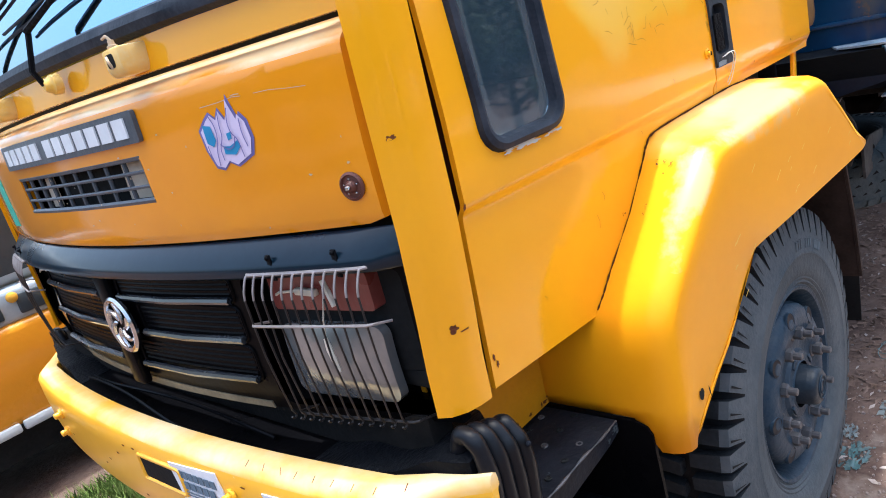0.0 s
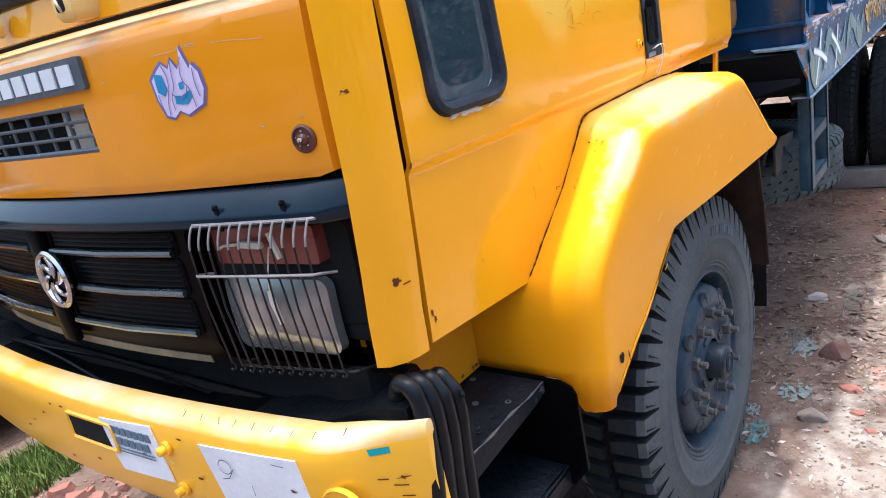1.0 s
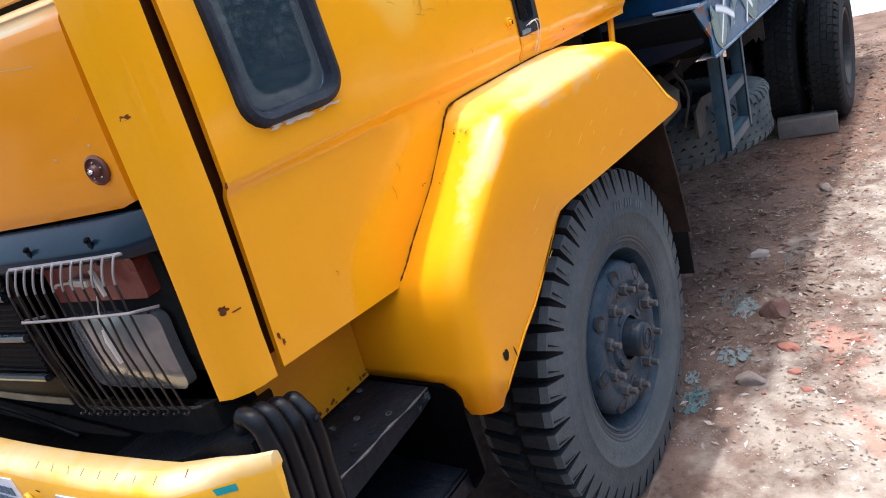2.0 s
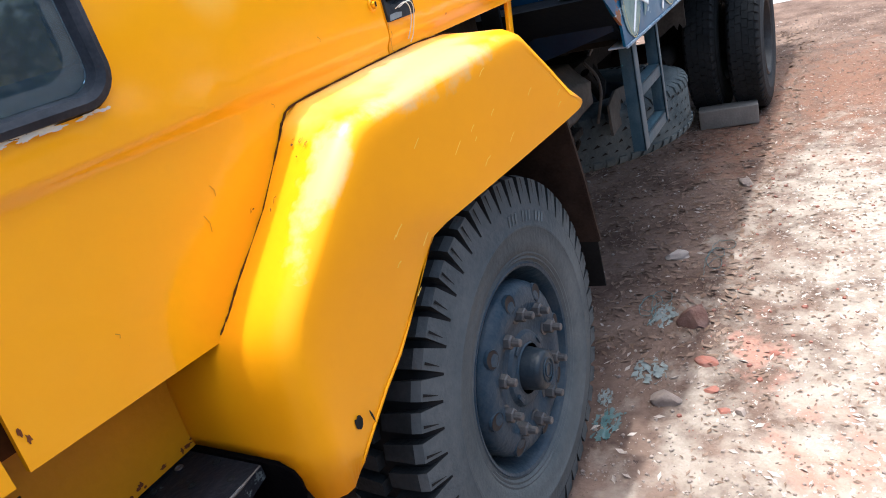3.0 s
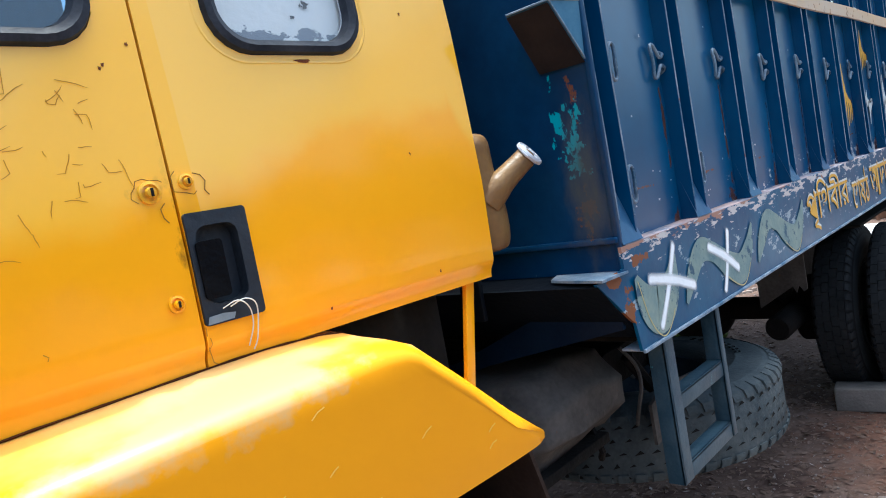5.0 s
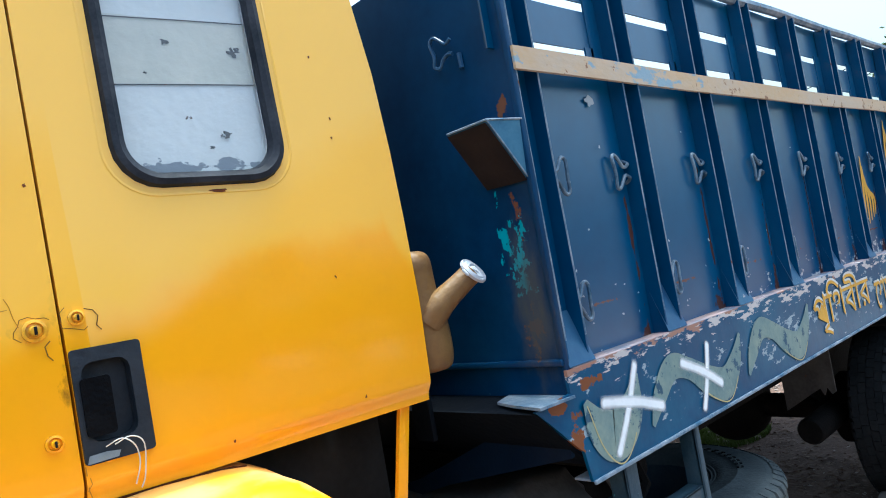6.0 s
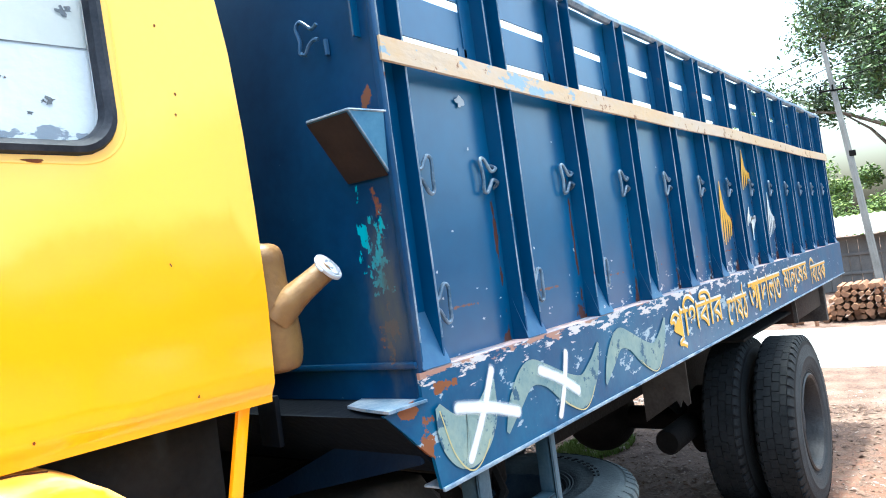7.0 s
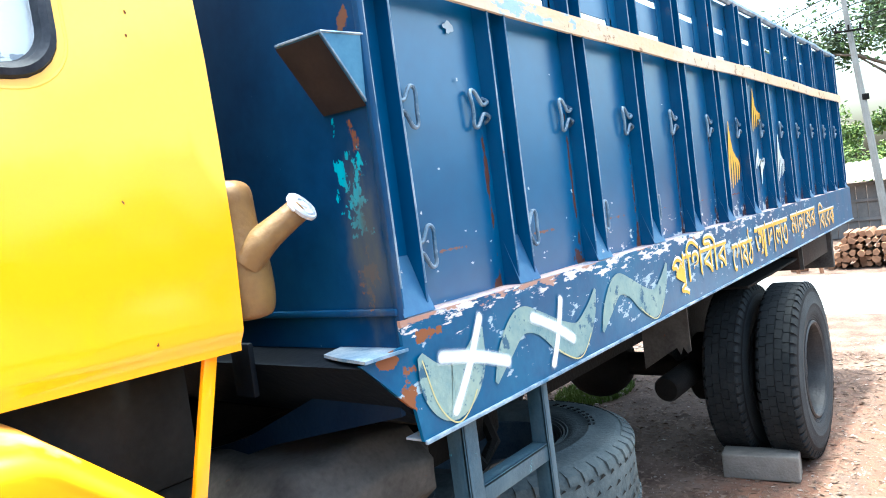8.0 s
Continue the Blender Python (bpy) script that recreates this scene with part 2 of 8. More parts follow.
SILL = mat("worn_sill_paint", (0.003, 0.048, 0.125), 0.45, second=(0.010, 0.095, 0.19), scale=4, amount=0.9, chip=(0.42, 0.40, 0.40), chip_scale=16, chip_at=0.68, bump=0.2, bump_scale=14, coat=0.30, coat_rough=0.25, coat_ior=1.5, spec=0.08)
wear_or_sheen(SILL, (0.48, 0.46, 0.46), [((2.0, -1.286, 1.425), (4.5, 0.2, 0.11))], 0.745, 42, (0.28, 1, 1), None, 0.6)
wear_or_sheen(SILL, (0.30, 0.17, 0.13), [((1.2, -1.286, 1.425), (3.0, 0.2, 0.055))], 0.76, 24, (0.35, 1, 1), None, 0.8)
wear_or_sheen(SILL, (0.26, 0.34, 0.40), [((3.0, -1.286, 1.30), (6.0, 0.4, 0.18))], 0.79, 34, (0.45, 1, 1), None, 0.6)
wear_or_sheen(SILL, (0.17, 0.062, 0.026), [((0.800, -1.286, 1.27), (0.045, 0.2, 0.12)), ((0.76, -1.286, 1.35), (0.06, 0.2, 0.03)), ((0.88, -1.286, 1.385), (0.07, 0.2, 0.02))], 0.66, 26)
CREAM = mat("cream_rail_paint", (0.54, 0.37, 0.20), 0.5, second=(0.50, 0.42, 0.34), scale=6, amount=1.0, chip=(0.24, 0.12, 0.06), chip_scale=17, chip_at=0.60, stretch=(0.5, 1, 1))
RUST = mat("rust", (0.20, 0.065, 0.025), 0.85, second=(0.09, 0.03, 0.015), scale=22, amount=1.0, bump=0.5, bump_scale=120, spec=0.12)
TEAL = mat("old_teal_paint", (0.02, 0.36, 0.36), 0.5, second=(0.05, 0.25, 0.3), scale=30)
BLACK = mat("black_panel_paint", (0.0018, 0.0018, 0.0024), 0.30, second=(0.005, 0.0045, 0.005), scale=5, amount=0.9, chip=(0.10, 0.07, 0.05), chip_scale=20, chip_at=0.72, bump=0.06, coat=0.03, spec=0.02)
GUARD = mat("black_moulded_plastic", (0.004, 0.0045, 0.006), 0.34, second=(0.009, 0.010, 0.013), scale=7, amount=0.9, chip=(0.06, 0.06, 0.062), chip_scale=50, chip_at=0.74, bump=0.15, bump_scale=30, spec=0.2)
STEP = mat("scuffed_step_steel", (0.004, 0.005, 0.008), 0.42, second=(0.016, 0.019, 0.026), scale=6, amount=0.9, chip=(0.070, 0.088, 0.095), chip_scale=22, chip_at=0.64, bump=0.35, bump_scale=45, spec=0.08)
HANDLE = mat("faded_handle_plastic", (0.010, 0.015, 0.024), 0.45, second=(0.024, 0.030, 0.040), scale=14, amount=0.9, bump=0.2, spec=0.3)
BLACK_LIP = mat("glossy_black_lip", (0.003, 0.009, 0.018), 0.3, second=(0.007, 0.017, 0.028), scale=6, amount=0.9, chip=(0.12, 0.08, 0.05), chip_scale=24, chip_at=0.73, bump=0.08, bump_scale=9, coat=0.4, spec=0.05, coat_rough=0.12, coat_ior=1.5)
GRILLE_EDGE = mat("worn_grille_edge", (0.012, 0.014, 0.018), 0.25, second=(0.05, 0.055, 0.062), scale=7, amount=0.9, bump=0.08, bump_scale=9, coat=0.9, spec=0.1, coat_rough=0.12, coat_ior=1.7)
BLACK_DUST = mat("dusty_black_steel", (0.004, 0.0045, 0.006), 0.4, second=(0.009, 0.0095, 0.011), scale=7, amount=0.9, chip=(0.05, 0.05, 0.054), chip_scale=40, chip_at=0.70, bump=0.4, bump_scale=90, spec=0.035)
RUBBER = mat("window_rubber", (0.014, 0.018, 0.026), 0.5, second=(0.055, 0.06, 0.075), scale=14, amount=0.8, spec=0.12)
TYRE_REAR = mat("rear_tyre_rubber", (0.022, 0.026, 0.030), 0.75, second=(0.050, 0.054, 0.058), scale=5, amount=0.9, bump=0.3, bump_scale=90, spec=0.12)
TYRE = mat("tyre_rubber", (0.050, 0.061, 0.070), 0.72, second=(0.108, 0.114, 0.118), scale=4, amount=0.9, bump=0.3, bump_scale=90, spec=0.12)
TYRE_OLD = mat("worn_tyre_rubber", (0.034, 0.046, 0.054), 0.8, second=(0.092, 0.106, 0.110), scale=6, amount=1.0, bump=0.3, bump_scale=90, spec=0.12)
LUG_FRONT = mat("dusty_lug_rubber", (0.012, 0.014, 0.016), 0.7, second=(0.032, 0.035, 0.038), scale=7, amount=0.9, bump=0.3, bump_scale=70, spec=0.12)
LUG = mat("worn_lug_rubber", (0.011, 0.013, 0.015), 0.7, second=(0.028, 0.030, 0.032), scale=7, amount=0.9, bump=0.3, bump_scale=70, spec=0.12)
TREAD = mat("tread_rubber", (0.007, 0.007, 0.008), 0.7, second=(0.02, 0.02, 0.021), scale=9, spec=0.12)
HUB = mat("hub_cap_paint", (0.010, 0.017, 0.026), 0.4, second=(0.030, 0.038, 0.046), scale=12, amount=0.9, bump=0.2, spec=0.25)
HOLE = mat("shadowed_drum_rust", (0.020, 0.017, 0.017), 0.7, second=(0.045, 0.036, 0.033), scale=30, amount=0.9, spec=0.1)
RIM = mat("rim_paint", (0.013, 0.031, 0.052), 0.40, second=(0.058, 0.068, 0.080), scale=12, amount=0.9, chip=(0.085, 0.088, 0.095), chip_scale=30, chip_at=0.68, bump=0.3, spec=0.12)
RIM_REAR = mat("rear_rim_paint", (0.020, 0.021, 0.023), 0.5, second=(0.055, 0.055, 0.058), scale=9, amount=0.9, chip=(0.06, 0.045, 0.04), chip_scale=25, chip_at=0.68, bump=0.3, spec=0.2)
NUT = mat("dusty_nut_steel", (0.060, 0.064, 0.072), 0.5, metal=0.4, second=(0.13, 0.115, 0.11), scale=30, amount=0.9)
WIRE = mat("guard_wire", (0.009, 0.008, 0.009), 0.45, metal=0.1, second=(0.035, 0.030, 0.028), scale=30, amount=0.9)
WIRE_PALE = mat("pale_guard_wire", (0.28, 0.25, 0.25), 0.4, metal=0.2, second=(0.2, 0.17, 0.15), scale=30, amount=0.8)
CHROME = mat("dull_chrome", (0.62, 0.62, 0.64), 0.22, metal=1.0, second=(0.35, 0.34, 0.33), scale=25, amount=0.7)
GREY_PLATE = mat("badge_plate", (0.05, 0.06, 0.075), 0.4, second=(0.12, 0.13, 0.14), scale=15)
WHITE_LET = mat("white_badge_bar", (0.68, 0.70, 0.72), 0.4, second=(0.5, 0.5, 0.52), scale=15)
PAPER = mat("white_paper", (0.78, 0.78, 0.80), 0.6, second=(0.60, 0.60, 0.62), scale=9, amount=0.7, chip=(0.40, 0.40, 0.42), chip_scale=20, chip_at=0.71)
INK = mat("grey_ink", (0.12, 0.17, 0.22), 0.7)
LILAC = mat("lilac_sticker", (0.60, 0.52, 0.70), 0.4, second=(0.75, 0.62, 0.75), scale=14)
STICK_BLUE = mat("blue_sticker_ink", (0.03, 0.22, 0.42), 0.4, second=(0.05, 0.32, 0.52), scale=20)
STICK_DARK = mat("dark_sticker_ink", (0.17, 0.15, 0.38), 0.4)
GREEN_LAB = mat("green_label", (0.02, 0.36, 0.24), 0.4, second=(0.15, 0.55, 0.42), scale=60, amount=1.0)
LAMP_GREY = mat("dusty_lamp_glass", (0.22, 0.235, 0.25), 0.14, second=(0.36, 0.35, 0.34), scale=5, amount=0.9, metal=0.6, bump=0.1, coat=0.5)
LAMP_RED = mat("faded_red_lens", (0.20, 0.05, 0.04), 0.3, second=(0.13, 0.035, 0.03), scale=9, coat=0.3)
LENS_BROWN = mat("brown_lens", (0.13, 0.045, 0.03), 0.4, second=(0.06, 0.03, 0.03), scale=40)
BONE = mat("off_white_plastic", (0.62, 0.56, 0.46), 0.5, second=(0.45, 0.38, 0.3), scale=30)
JUG = mat("aged_tank_plastic", (0.21, 0.120, 0.040), 0.42, second=(0.11, 0.055, 0.026), scale=7, amount=0.9, bump=0.2)
TANK = mat("dusty_tank_sheet", (0.088, 0.080, 0.074), 0.65, second=(0.026, 0.024, 0.024), scale=7, amount=1.0, chip=(0.10, 0.05, 0.03), chip_scale=12, chip_at=0.64, bump=0.4, bump_scale=24, spec=0.12)
CHASSIS = mat("chassis_grime", (0.004, 0.004, 0.004), 0.85, second=(0.013, 0.011, 0.010), scale=9, amount=0.9, bump=0.4, spec=0.12)
FLAP = mat("rusty_flap_sheet", (0.018, 0.011, 0.009), 0.75, second=(0.045, 0.030, 0.024), scale=9, amount=0.9, bump=0.3, spec=0.12)
LADDER = mat("blue_grey_angle_iron", (0.020, 0.052, 0.080), 0.5, second=(0.06, 0.10, 0.13), scale=14, amount=0.9, chip=(0.10, 0.36, 0.42), chip_scale=15, chip_at=0.66)
WAVE = mat("pale_wave_paint", (0.22, 0.285, 0.25), 0.55, second=(0.10, 0.18, 0.21), scale=9, amount=1.0, chip=(0.025, 0.075, 0.13), chip_scale=22, chip_at=0.575)
PALE_OCHRE = mat("pale_ochre_edge_paint", (0.46, 0.40, 0.18), 0.55, second=(0.34, 0.32, 0.18), scale=20, chip=(0.04, 0.09, 0.15), chip_scale=26, chip_at=0.6)
OCHRE = mat("ochre_sign_paint", (0.62, 0.34, 0.03), 0.5, second=(0.5, 0.28, 0.05), scale=20)
WHITE_SIGN = mat("white_sign_paint", (0.62, 0.64, 0.62), 0.5, second=(0.42, 0.46, 0.48), scale=20, amount=0.8)
BLIND = mat("white_painted_blind", (0.60, 0.62, 0.63), 0.55, second=(0.50, 0.525, 0.54), scale=3, amount=0.9, chip=(0.10, 0.11, 0.12), chip_scale=17, chip_at=0.74)
CAB_IN = mat("dark_cab_lining", (0.006, 0.007, 0.008), 0.8, second=(0.030, 0.030, 0.030), scale=6, spec=0.12)
CRACK = mat("crack_grime", (0.42, 0.19, 0.012), 0.8)
SPRAY = mat("sprayed_white_paint", (0.80, 0.83, 0.86), 0.6, second=(0.70, 0.75, 0.80), scale=30)
sn, sl = SPRAY.node_tree.nodes, SPRAY.node_tree.links
s_uv, s_sep = sn.new("ShaderNodeUVMap"), sn.new("ShaderNodeSeparateXYZ")
s_uv.uv_map = "across"
sl.new(s_uv.outputs[0], s_sep.inputs[0])
s_noise = sn.new("ShaderNodeTexNoise")
s_noise.inputs["Scale"].default_value, s_noise.inputs["Detail"].default_value = 35, 6
s_co = sn.new("ShaderNodeTexCoord")
sl.new(s_co.outputs["Object"], s_noise.inputs["Vector"])
s_fall = []
for socket, edge in ((0, 1.0), (1, 0.16)):
    s_pp = sn.new("ShaderNodeMath")
    s_pp.operation = "PINGPONG"
    s_pp.inputs[1].default_value = 0.5
    sl.new(s_sep.outputs[socket], s_pp.inputs[0])
    s_mr = sn.new("ShaderNodeMapRange")
    s_mr.interpolation_type = "SMOOTHSTEP"
    s_mr.inputs["From Max"].default_value = 0.5 * edge
    sl.new(s_pp.outputs[0], s_mr.inputs["Value"])
    s_fall.append(s_mr.outputs[0])
s_mul = sn.new("ShaderNodeMath")
s_mul.operation = "MULTIPLY"
sl.new(s_fall[0], s_mul.inputs[0])
sl.new(s_fall[1], s_mul.inputs[1])
s_amt = sn.new("ShaderNodeMapRange")
s_amt.inputs["To Min"].default_value, s_amt.inputs["To Max"].default_value = 0.8, 1.7
sl.new(s_noise.outputs["Fac"], s_amt.inputs["Value"])
s_end = sn.new("ShaderNodeMath")
s_end.operation = "MULTIPLY"
s_end.use_clamp = True
sl.new(s_mul.outputs[0], s_end.inputs[0])
sl.new(s_amt.outputs[0], s_end.inputs[1])
sl.new(s_end.outputs[0], SPRAY.node_tree.nodes["Principled BSDF"].inputs["Alpha"])
MOUNT = mat("dark_blue_mount_paint", (0.002, 0.004, 0.008), 0.7, second=(0.005, 0.008, 0.014), scale=9, spec=0.1)
wear_or_sheen(BLIND, (0.16, 0.18, 0.22), [((0.21, -1.06, 1.932), (3.0, 3.0, 0.034))], 0.70, 34, (0.6, 1, 1), None, 0.6)
BRACE = mat("dark_brace_paint", (0.002, 0.008, 0.022), 0.5, second=(0.006, 0.018, 0.040), scale=7, amount=0.9, chip=(0.08, 0.10, 0.13), chip_scale=20, chip_at=0.72, spec=0.15)
# shade under the bracket put into this dark rusty colour
UNDER = mat("rusty_shaded_underside", (0.012, 0.010, 0.012), 0.8, second=(0.026, 0.020, 0.019), scale=12, amount=0.9, spec=0.1)
wear_or_sheen(BLIND, (0.50, 0.51, 0.48), [((0.19, -1.06, 2.15), (3.0, 3.0, 0.062))], 0.40, 6, (1, 1, 1), None, 0.6)
HOOK = mat("worn_hook_bar", (0.025, 0.065, 0.12), 0.28, second=(0.22, 0.28, 0.34), scale=18, amount=0.9, spec=0.4)
wear_or_sheen(CREAM, (0.26, 0.36, 0.44), [((1.3, -1.285, 2.10), (1.6, 0.3, 0.08))], 0.785, 22, (0.5, 1, 1), None, 0.5)
CRACK_DARK = mat("dark_crack_grime", (0.10, 0.045, 0.010), 0.8)
TYRE_MARK = mat("scuffed_sidewall_mark", (0.15, 0.165, 0.17), 0.7, second=(0.09, 0.10, 0.105), scale=20)
STRING = mat("white_string", (0.62, 0.62, 0.60), 0.7)
GLASS = glass("window_glass", (0.80, 0.90, 0.90))
GLASS.node_tree.nodes["Principled BSDF"].inputs["IOR"].default_value = 1.65
GLASS.node_tree.nodes["Principled BSDF"].inputs["Transmission Weight"].default_value = 0.95
GLASS.node_tree.nodes["Principled BSDF"].inputs["Base Color"].default_value = (0.26, 0.40, 0.52, 1)
GLASS_CLEAR = glass("clear_window_glass", (0.94, 0.96, 0.98))
# blue mirror-like tint stands in for the bright sky the glass reflects
WINDSCREEN = glass("windscreen_glass", (0.42, 0.64, 0.88))
WINDSCREEN.node_tree.nodes["Principled BSDF"].inputs["IOR"].default_value = 2.0
WINDSCREEN.node_tree.nodes["Principled BSDF"].inputs["Metallic"].default_value = 0.8
CONCRETE = mat("grey_concrete", (0.23, 0.20, 0.175), 0.85, second=(0.14, 0.12, 0.105), scale=8, amount=0.9, bump=0.5, bump_scale=70)
POLE = mat("pale_concrete_pole", (0.22, 0.215, 0.20), 0.8, second=(0.14, 0.135, 0.125), scale=4, amount=0.9)
WOOD_CUT = mat("cut_firewood", (0.15, 0.075, 0.045), 0.8, second=(0.27, 0.145, 0.085), scale=9, amount=1.0, spec=0.12)
BARK = mat("bark", (0.10, 0.08, 0.065), 0.9, second=(0.18, 0.15, 0.12), scale=5, amount=0.9, bump=0.6, bump_scale=20, spec=0.12)
ROADM = mat("pale_road_surface", (0.36, 0.35, 0.34), 0.85, second=(0.27, 0.26, 0.25), scale=1.2, amount=0.9, bump=0.3, bump_scale=60)
SHED = mat("weathered_shed_boards", (0.10, 0.095, 0.09), 0.8, second=(0.17, 0.15, 0.14), scale=4, amount=0.9)
TIN = mat("tin_roof_sheet", (0.38, 0.38, 0.38), 0.5, metal=0.5, second=(0.22, 0.17, 0.14), scale=3, amount=0.9)
STONE = mat("field_stone", (0.26, 0.21, 0.18), 0.85, second=(0.16, 0.12, 0.11), scale=25, amount=0.9, bump=0.5, spec=0.12)
RED_STONE = mat("reddish_stone", (0.115, 0.058, 0.046), 0.85, second=(0.20, 0.13, 0.11), scale=14, amount=0.9, bump=0.5, spec=0.12)
BRICK = mat("broken_brick", (0.21, 0.075, 0.055), 0.85, second=(0.20, 0.115, 0.095), scale=20, amount=0.9, bump=0.5, spec=0.12)
LITTER = mat("dry_leaf_litter", (0.11, 0.068, 0.046), 0.8, second=(0.21, 0.145, 0.115), scale=18, amount=1.0, spec=0.12)
PALE_CHIP = mat("pale_chips", (0.38, 0.325, 0.29), 0.8, second=(0.26, 0.205, 0.18), scale=20, amount=0.9, spec=0.12)
PLASTIC_PALE = mat("pale_plastic_shreds", (0.20, 0.225, 0.225), 0.35, second=(0.11, 0.125, 0.12), scale=18, amount=0.9)
PLASTIC_TEAL = mat("teal_plastic_scrap", (0.045, 0.11, 0.115), 0.4, second=(0.10, 0.115, 0.115), scale=18, amount=0.9)
VAN_YELLOW = mat("orange_yellow_car_paint", (0.66, 0.26, 0.012), 0.3, second=(0.55, 0.2, 0.01), scale=3, coat=0.5)
VAN_TRIM = mat("grey_blue_trim", (0.32, 0.37, 0.42), 0.35, second=(0.2, 0.24, 0.28), scale=6)
VAN_DARK = mat("dark_van_trim", (0.03, 0.04, 0.05), 0.35, second=(0.06, 0.07, 0.08), scale=6)
GRASS = mat("grass_blades", (0.075, 0.13, 0.025), 0.7, second=(0.15, 0.17, 0.05), scale=3, amount=0.9, spec=0.12)


def leaf_mat(name, a, b):
    m = mat(name, a, 0.6, second=b, scale=0.6, amount=1.0, bump=0)
    m.node_tree.nodes["Principled BSDF"].inputs["Subsurface Weight"].default_value = 0.0
    return m


LEAF = leaf_mat("leaf_green", (0.055, 0.10, 0.03), (0.11, 0.17, 0.04))
LEAF_DARK = leaf_mat("dark_leaf_green", (0.030, 0.046, 0.018), (0.045, 0.065, 0.022))
LEAF_LIGHT = leaf_mat("sunny_leaf_green", (0.12, 0.19, 0.035), (0.20, 0.26, 0.06))


def dirt_material():
    """Trodden brown earth with pale dusty patches, brick dust and fine grit."""
    m = mat("reddish_earth", (0.062, 0.038, 0.030), 0.95, second=(0.190, 0.131, 0.104), scale=3.2, amount=0.9, chip=(0.055, 0.034, 0.028), spec=0.08, chip_scale=44, chip_at=0.62, bump=0.8, bump_scale=46, detail=12)
    wear_or_sheen(m, (0.275, 0.228, 0.192), [((1.6, -2.2, 0), (2.6, 1.0, 1.0)), ((0.2, -1.9, 0), (1.2, 0.8, 1.0)), ((2.6, -1.75, 0), (1.6, 0.4, 1.0))], 0.52, 6.0, (1, 1, 1), None, 0.95, 0.26)
    wear_or_sheen(m, (0.27, 0.145, 0.112), [((0.95, -1.55, 0), (0.5, 0.22, 1.0)), ((0.4, -1.9, 0), (0.6, 0.4, 1.0))], 0.68, 5.0, (1, 1, 1), None, 0.95, 0.14)
    wear_or_sheen(m, (0.150, 0.080, 0.056), [((4.4, -1.75, 0), (1.7, 0.85, 1.0)), ((3.4, -1.2, 0), (0.9, 0.45, 1.0))], 0.52, 7.0, (1, 1, 1), None, 0.95, 0.24)
    wear_or_sheen(m, (0.36, 0.315, 0.285), [((2.0, -2.4, 0), (6.0, 2.0, 1.0))], 0.78, 42, (1, 1, 1), None, 0.95, 0.06)
    return m


DIRT = dirt_material()


# ---- mesh helpers ----
def smoothstep(a, b, v):
    k = min(1.0, max(0.0, (v - a) / (b - a)))
    return k * k * (3 - 2 * k)


def part(name, bm, material, parent=None, label="", angle=35):
    bmesh.ops.remove_doubles(bm, verts=bm.verts, dist=1e-5)
    bmesh.ops.recalc_face_normals(bm, faces=bm.faces)
    me = bpy.data.meshes.new(name)
    bm.to_mesh(me)
    bm.free()
    me.materials.append(material)
    for p in me.polygons:
        p.use_smooth = True
    me.set_sharp_from_angle(angle=radians(angle))
    ob = new(name, me)
    if parent:
        ob.parent = parent
    if label:
        tagged(ob, label)
    return ob


def thing(name, label, category, group="", at=(0, 0, 0)):
    ob = new(name)
    ob.location = at
    ob.empty_display_size = 0.2
    return tagged(ob, label, category, group)


def box(bm, a, b, bevel=0.0, m=None, seg=2):
    """A box between two corners, its edges rounded."""
    made = bmesh.ops.create_cube(bm, size=1.0)["verts"]
    a, b = Vector(a), Vector(b)
    for v in made:
        v.co = Vector([(a[i] + b[i]) / 2 + v.co[i] * abs(b[i] - a[i]) for i in range(3)])
    if bevel:
        es = list({e for v in made for e in v.link_edges})
        out = bmesh.ops.bevel(bm, geom=es, offset=bevel, segments=seg, affect="EDGES", profile=0.5)
        made = list({v for f in out["faces"] for v in f.verts} | {v for v in made if v.is_valid})
    if m is not None:
        bmesh.ops.transform(bm, matrix=m, verts=[v for v in made if v.is_valid])
    return made


def tube(bm, pts, r, sides=6, close=False):
    """A round bar along a line of points."""
    pts = [Vector(p) for p in pts]
    rings = []
    n = len(pts)
    for i, p in enumerate(pts):
        d = (pts[(i + 1) % n] - pts[i - 1]) if close else pts[min(i + 1, n - 1)] - pts[max(i - 1, 0)]
        d.normalize()
        u = d.orthogonal() if i == 0 or abs(d.dot(rings[-1][1])) > 0.99 else (rings[-1][1] - d * d.dot(rings[-1][1]))
        u.normalize()
        w = d.cross(u)
        rad = r[i] if isinstance(r, (list, tuple)) else r
        rings.append(([bm.verts.new(p + (u * math.cos(k * math.tau / sides) + w * math.sin(k * math.tau / sides)) * rad) for k in range(sides)], u))
    for i in range(n if close else n - 1):
        a, b = rings[i][0], rings[(i + 1) % n][0]
        for k in range(sides):
            bm.faces.new((a[k], a[(k + 1) % sides], b[(k + 1) % sides], b[k]))
    if not close:
        bm.faces.new(rings[0][0][::-1])
        bm.faces.new(rings[-1][0])


def lathe(bm, prof, m, seg=48, closed=False):
    """Turns (radius, height) points round the z axis of the pose m."""
    rings = []
    for r, h in prof:
        rings.append([bm.verts.new(m @ Vector((r * math.cos(k * math.tau / seg), r * math.sin(k * math.tau / seg), h))) for k in range(seg)] if r > 1e-6
                     else [bm.verts.new(m @ Vector((0, 0, h)))])
    pairs = list(zip(rings, rings[1:])) + ([(rings[-1], rings[0])] if closed else [])
    for a, b in pairs:
        for k in range(seg):
            q = [a[k % len(a)], a[(k + 1) % len(a)], b[(k + 1) % len(b)], b[k % len(b)]]
            q = list(dict.fromkeys(q))
            if len(q) > 2:
                bm.faces.new(q)


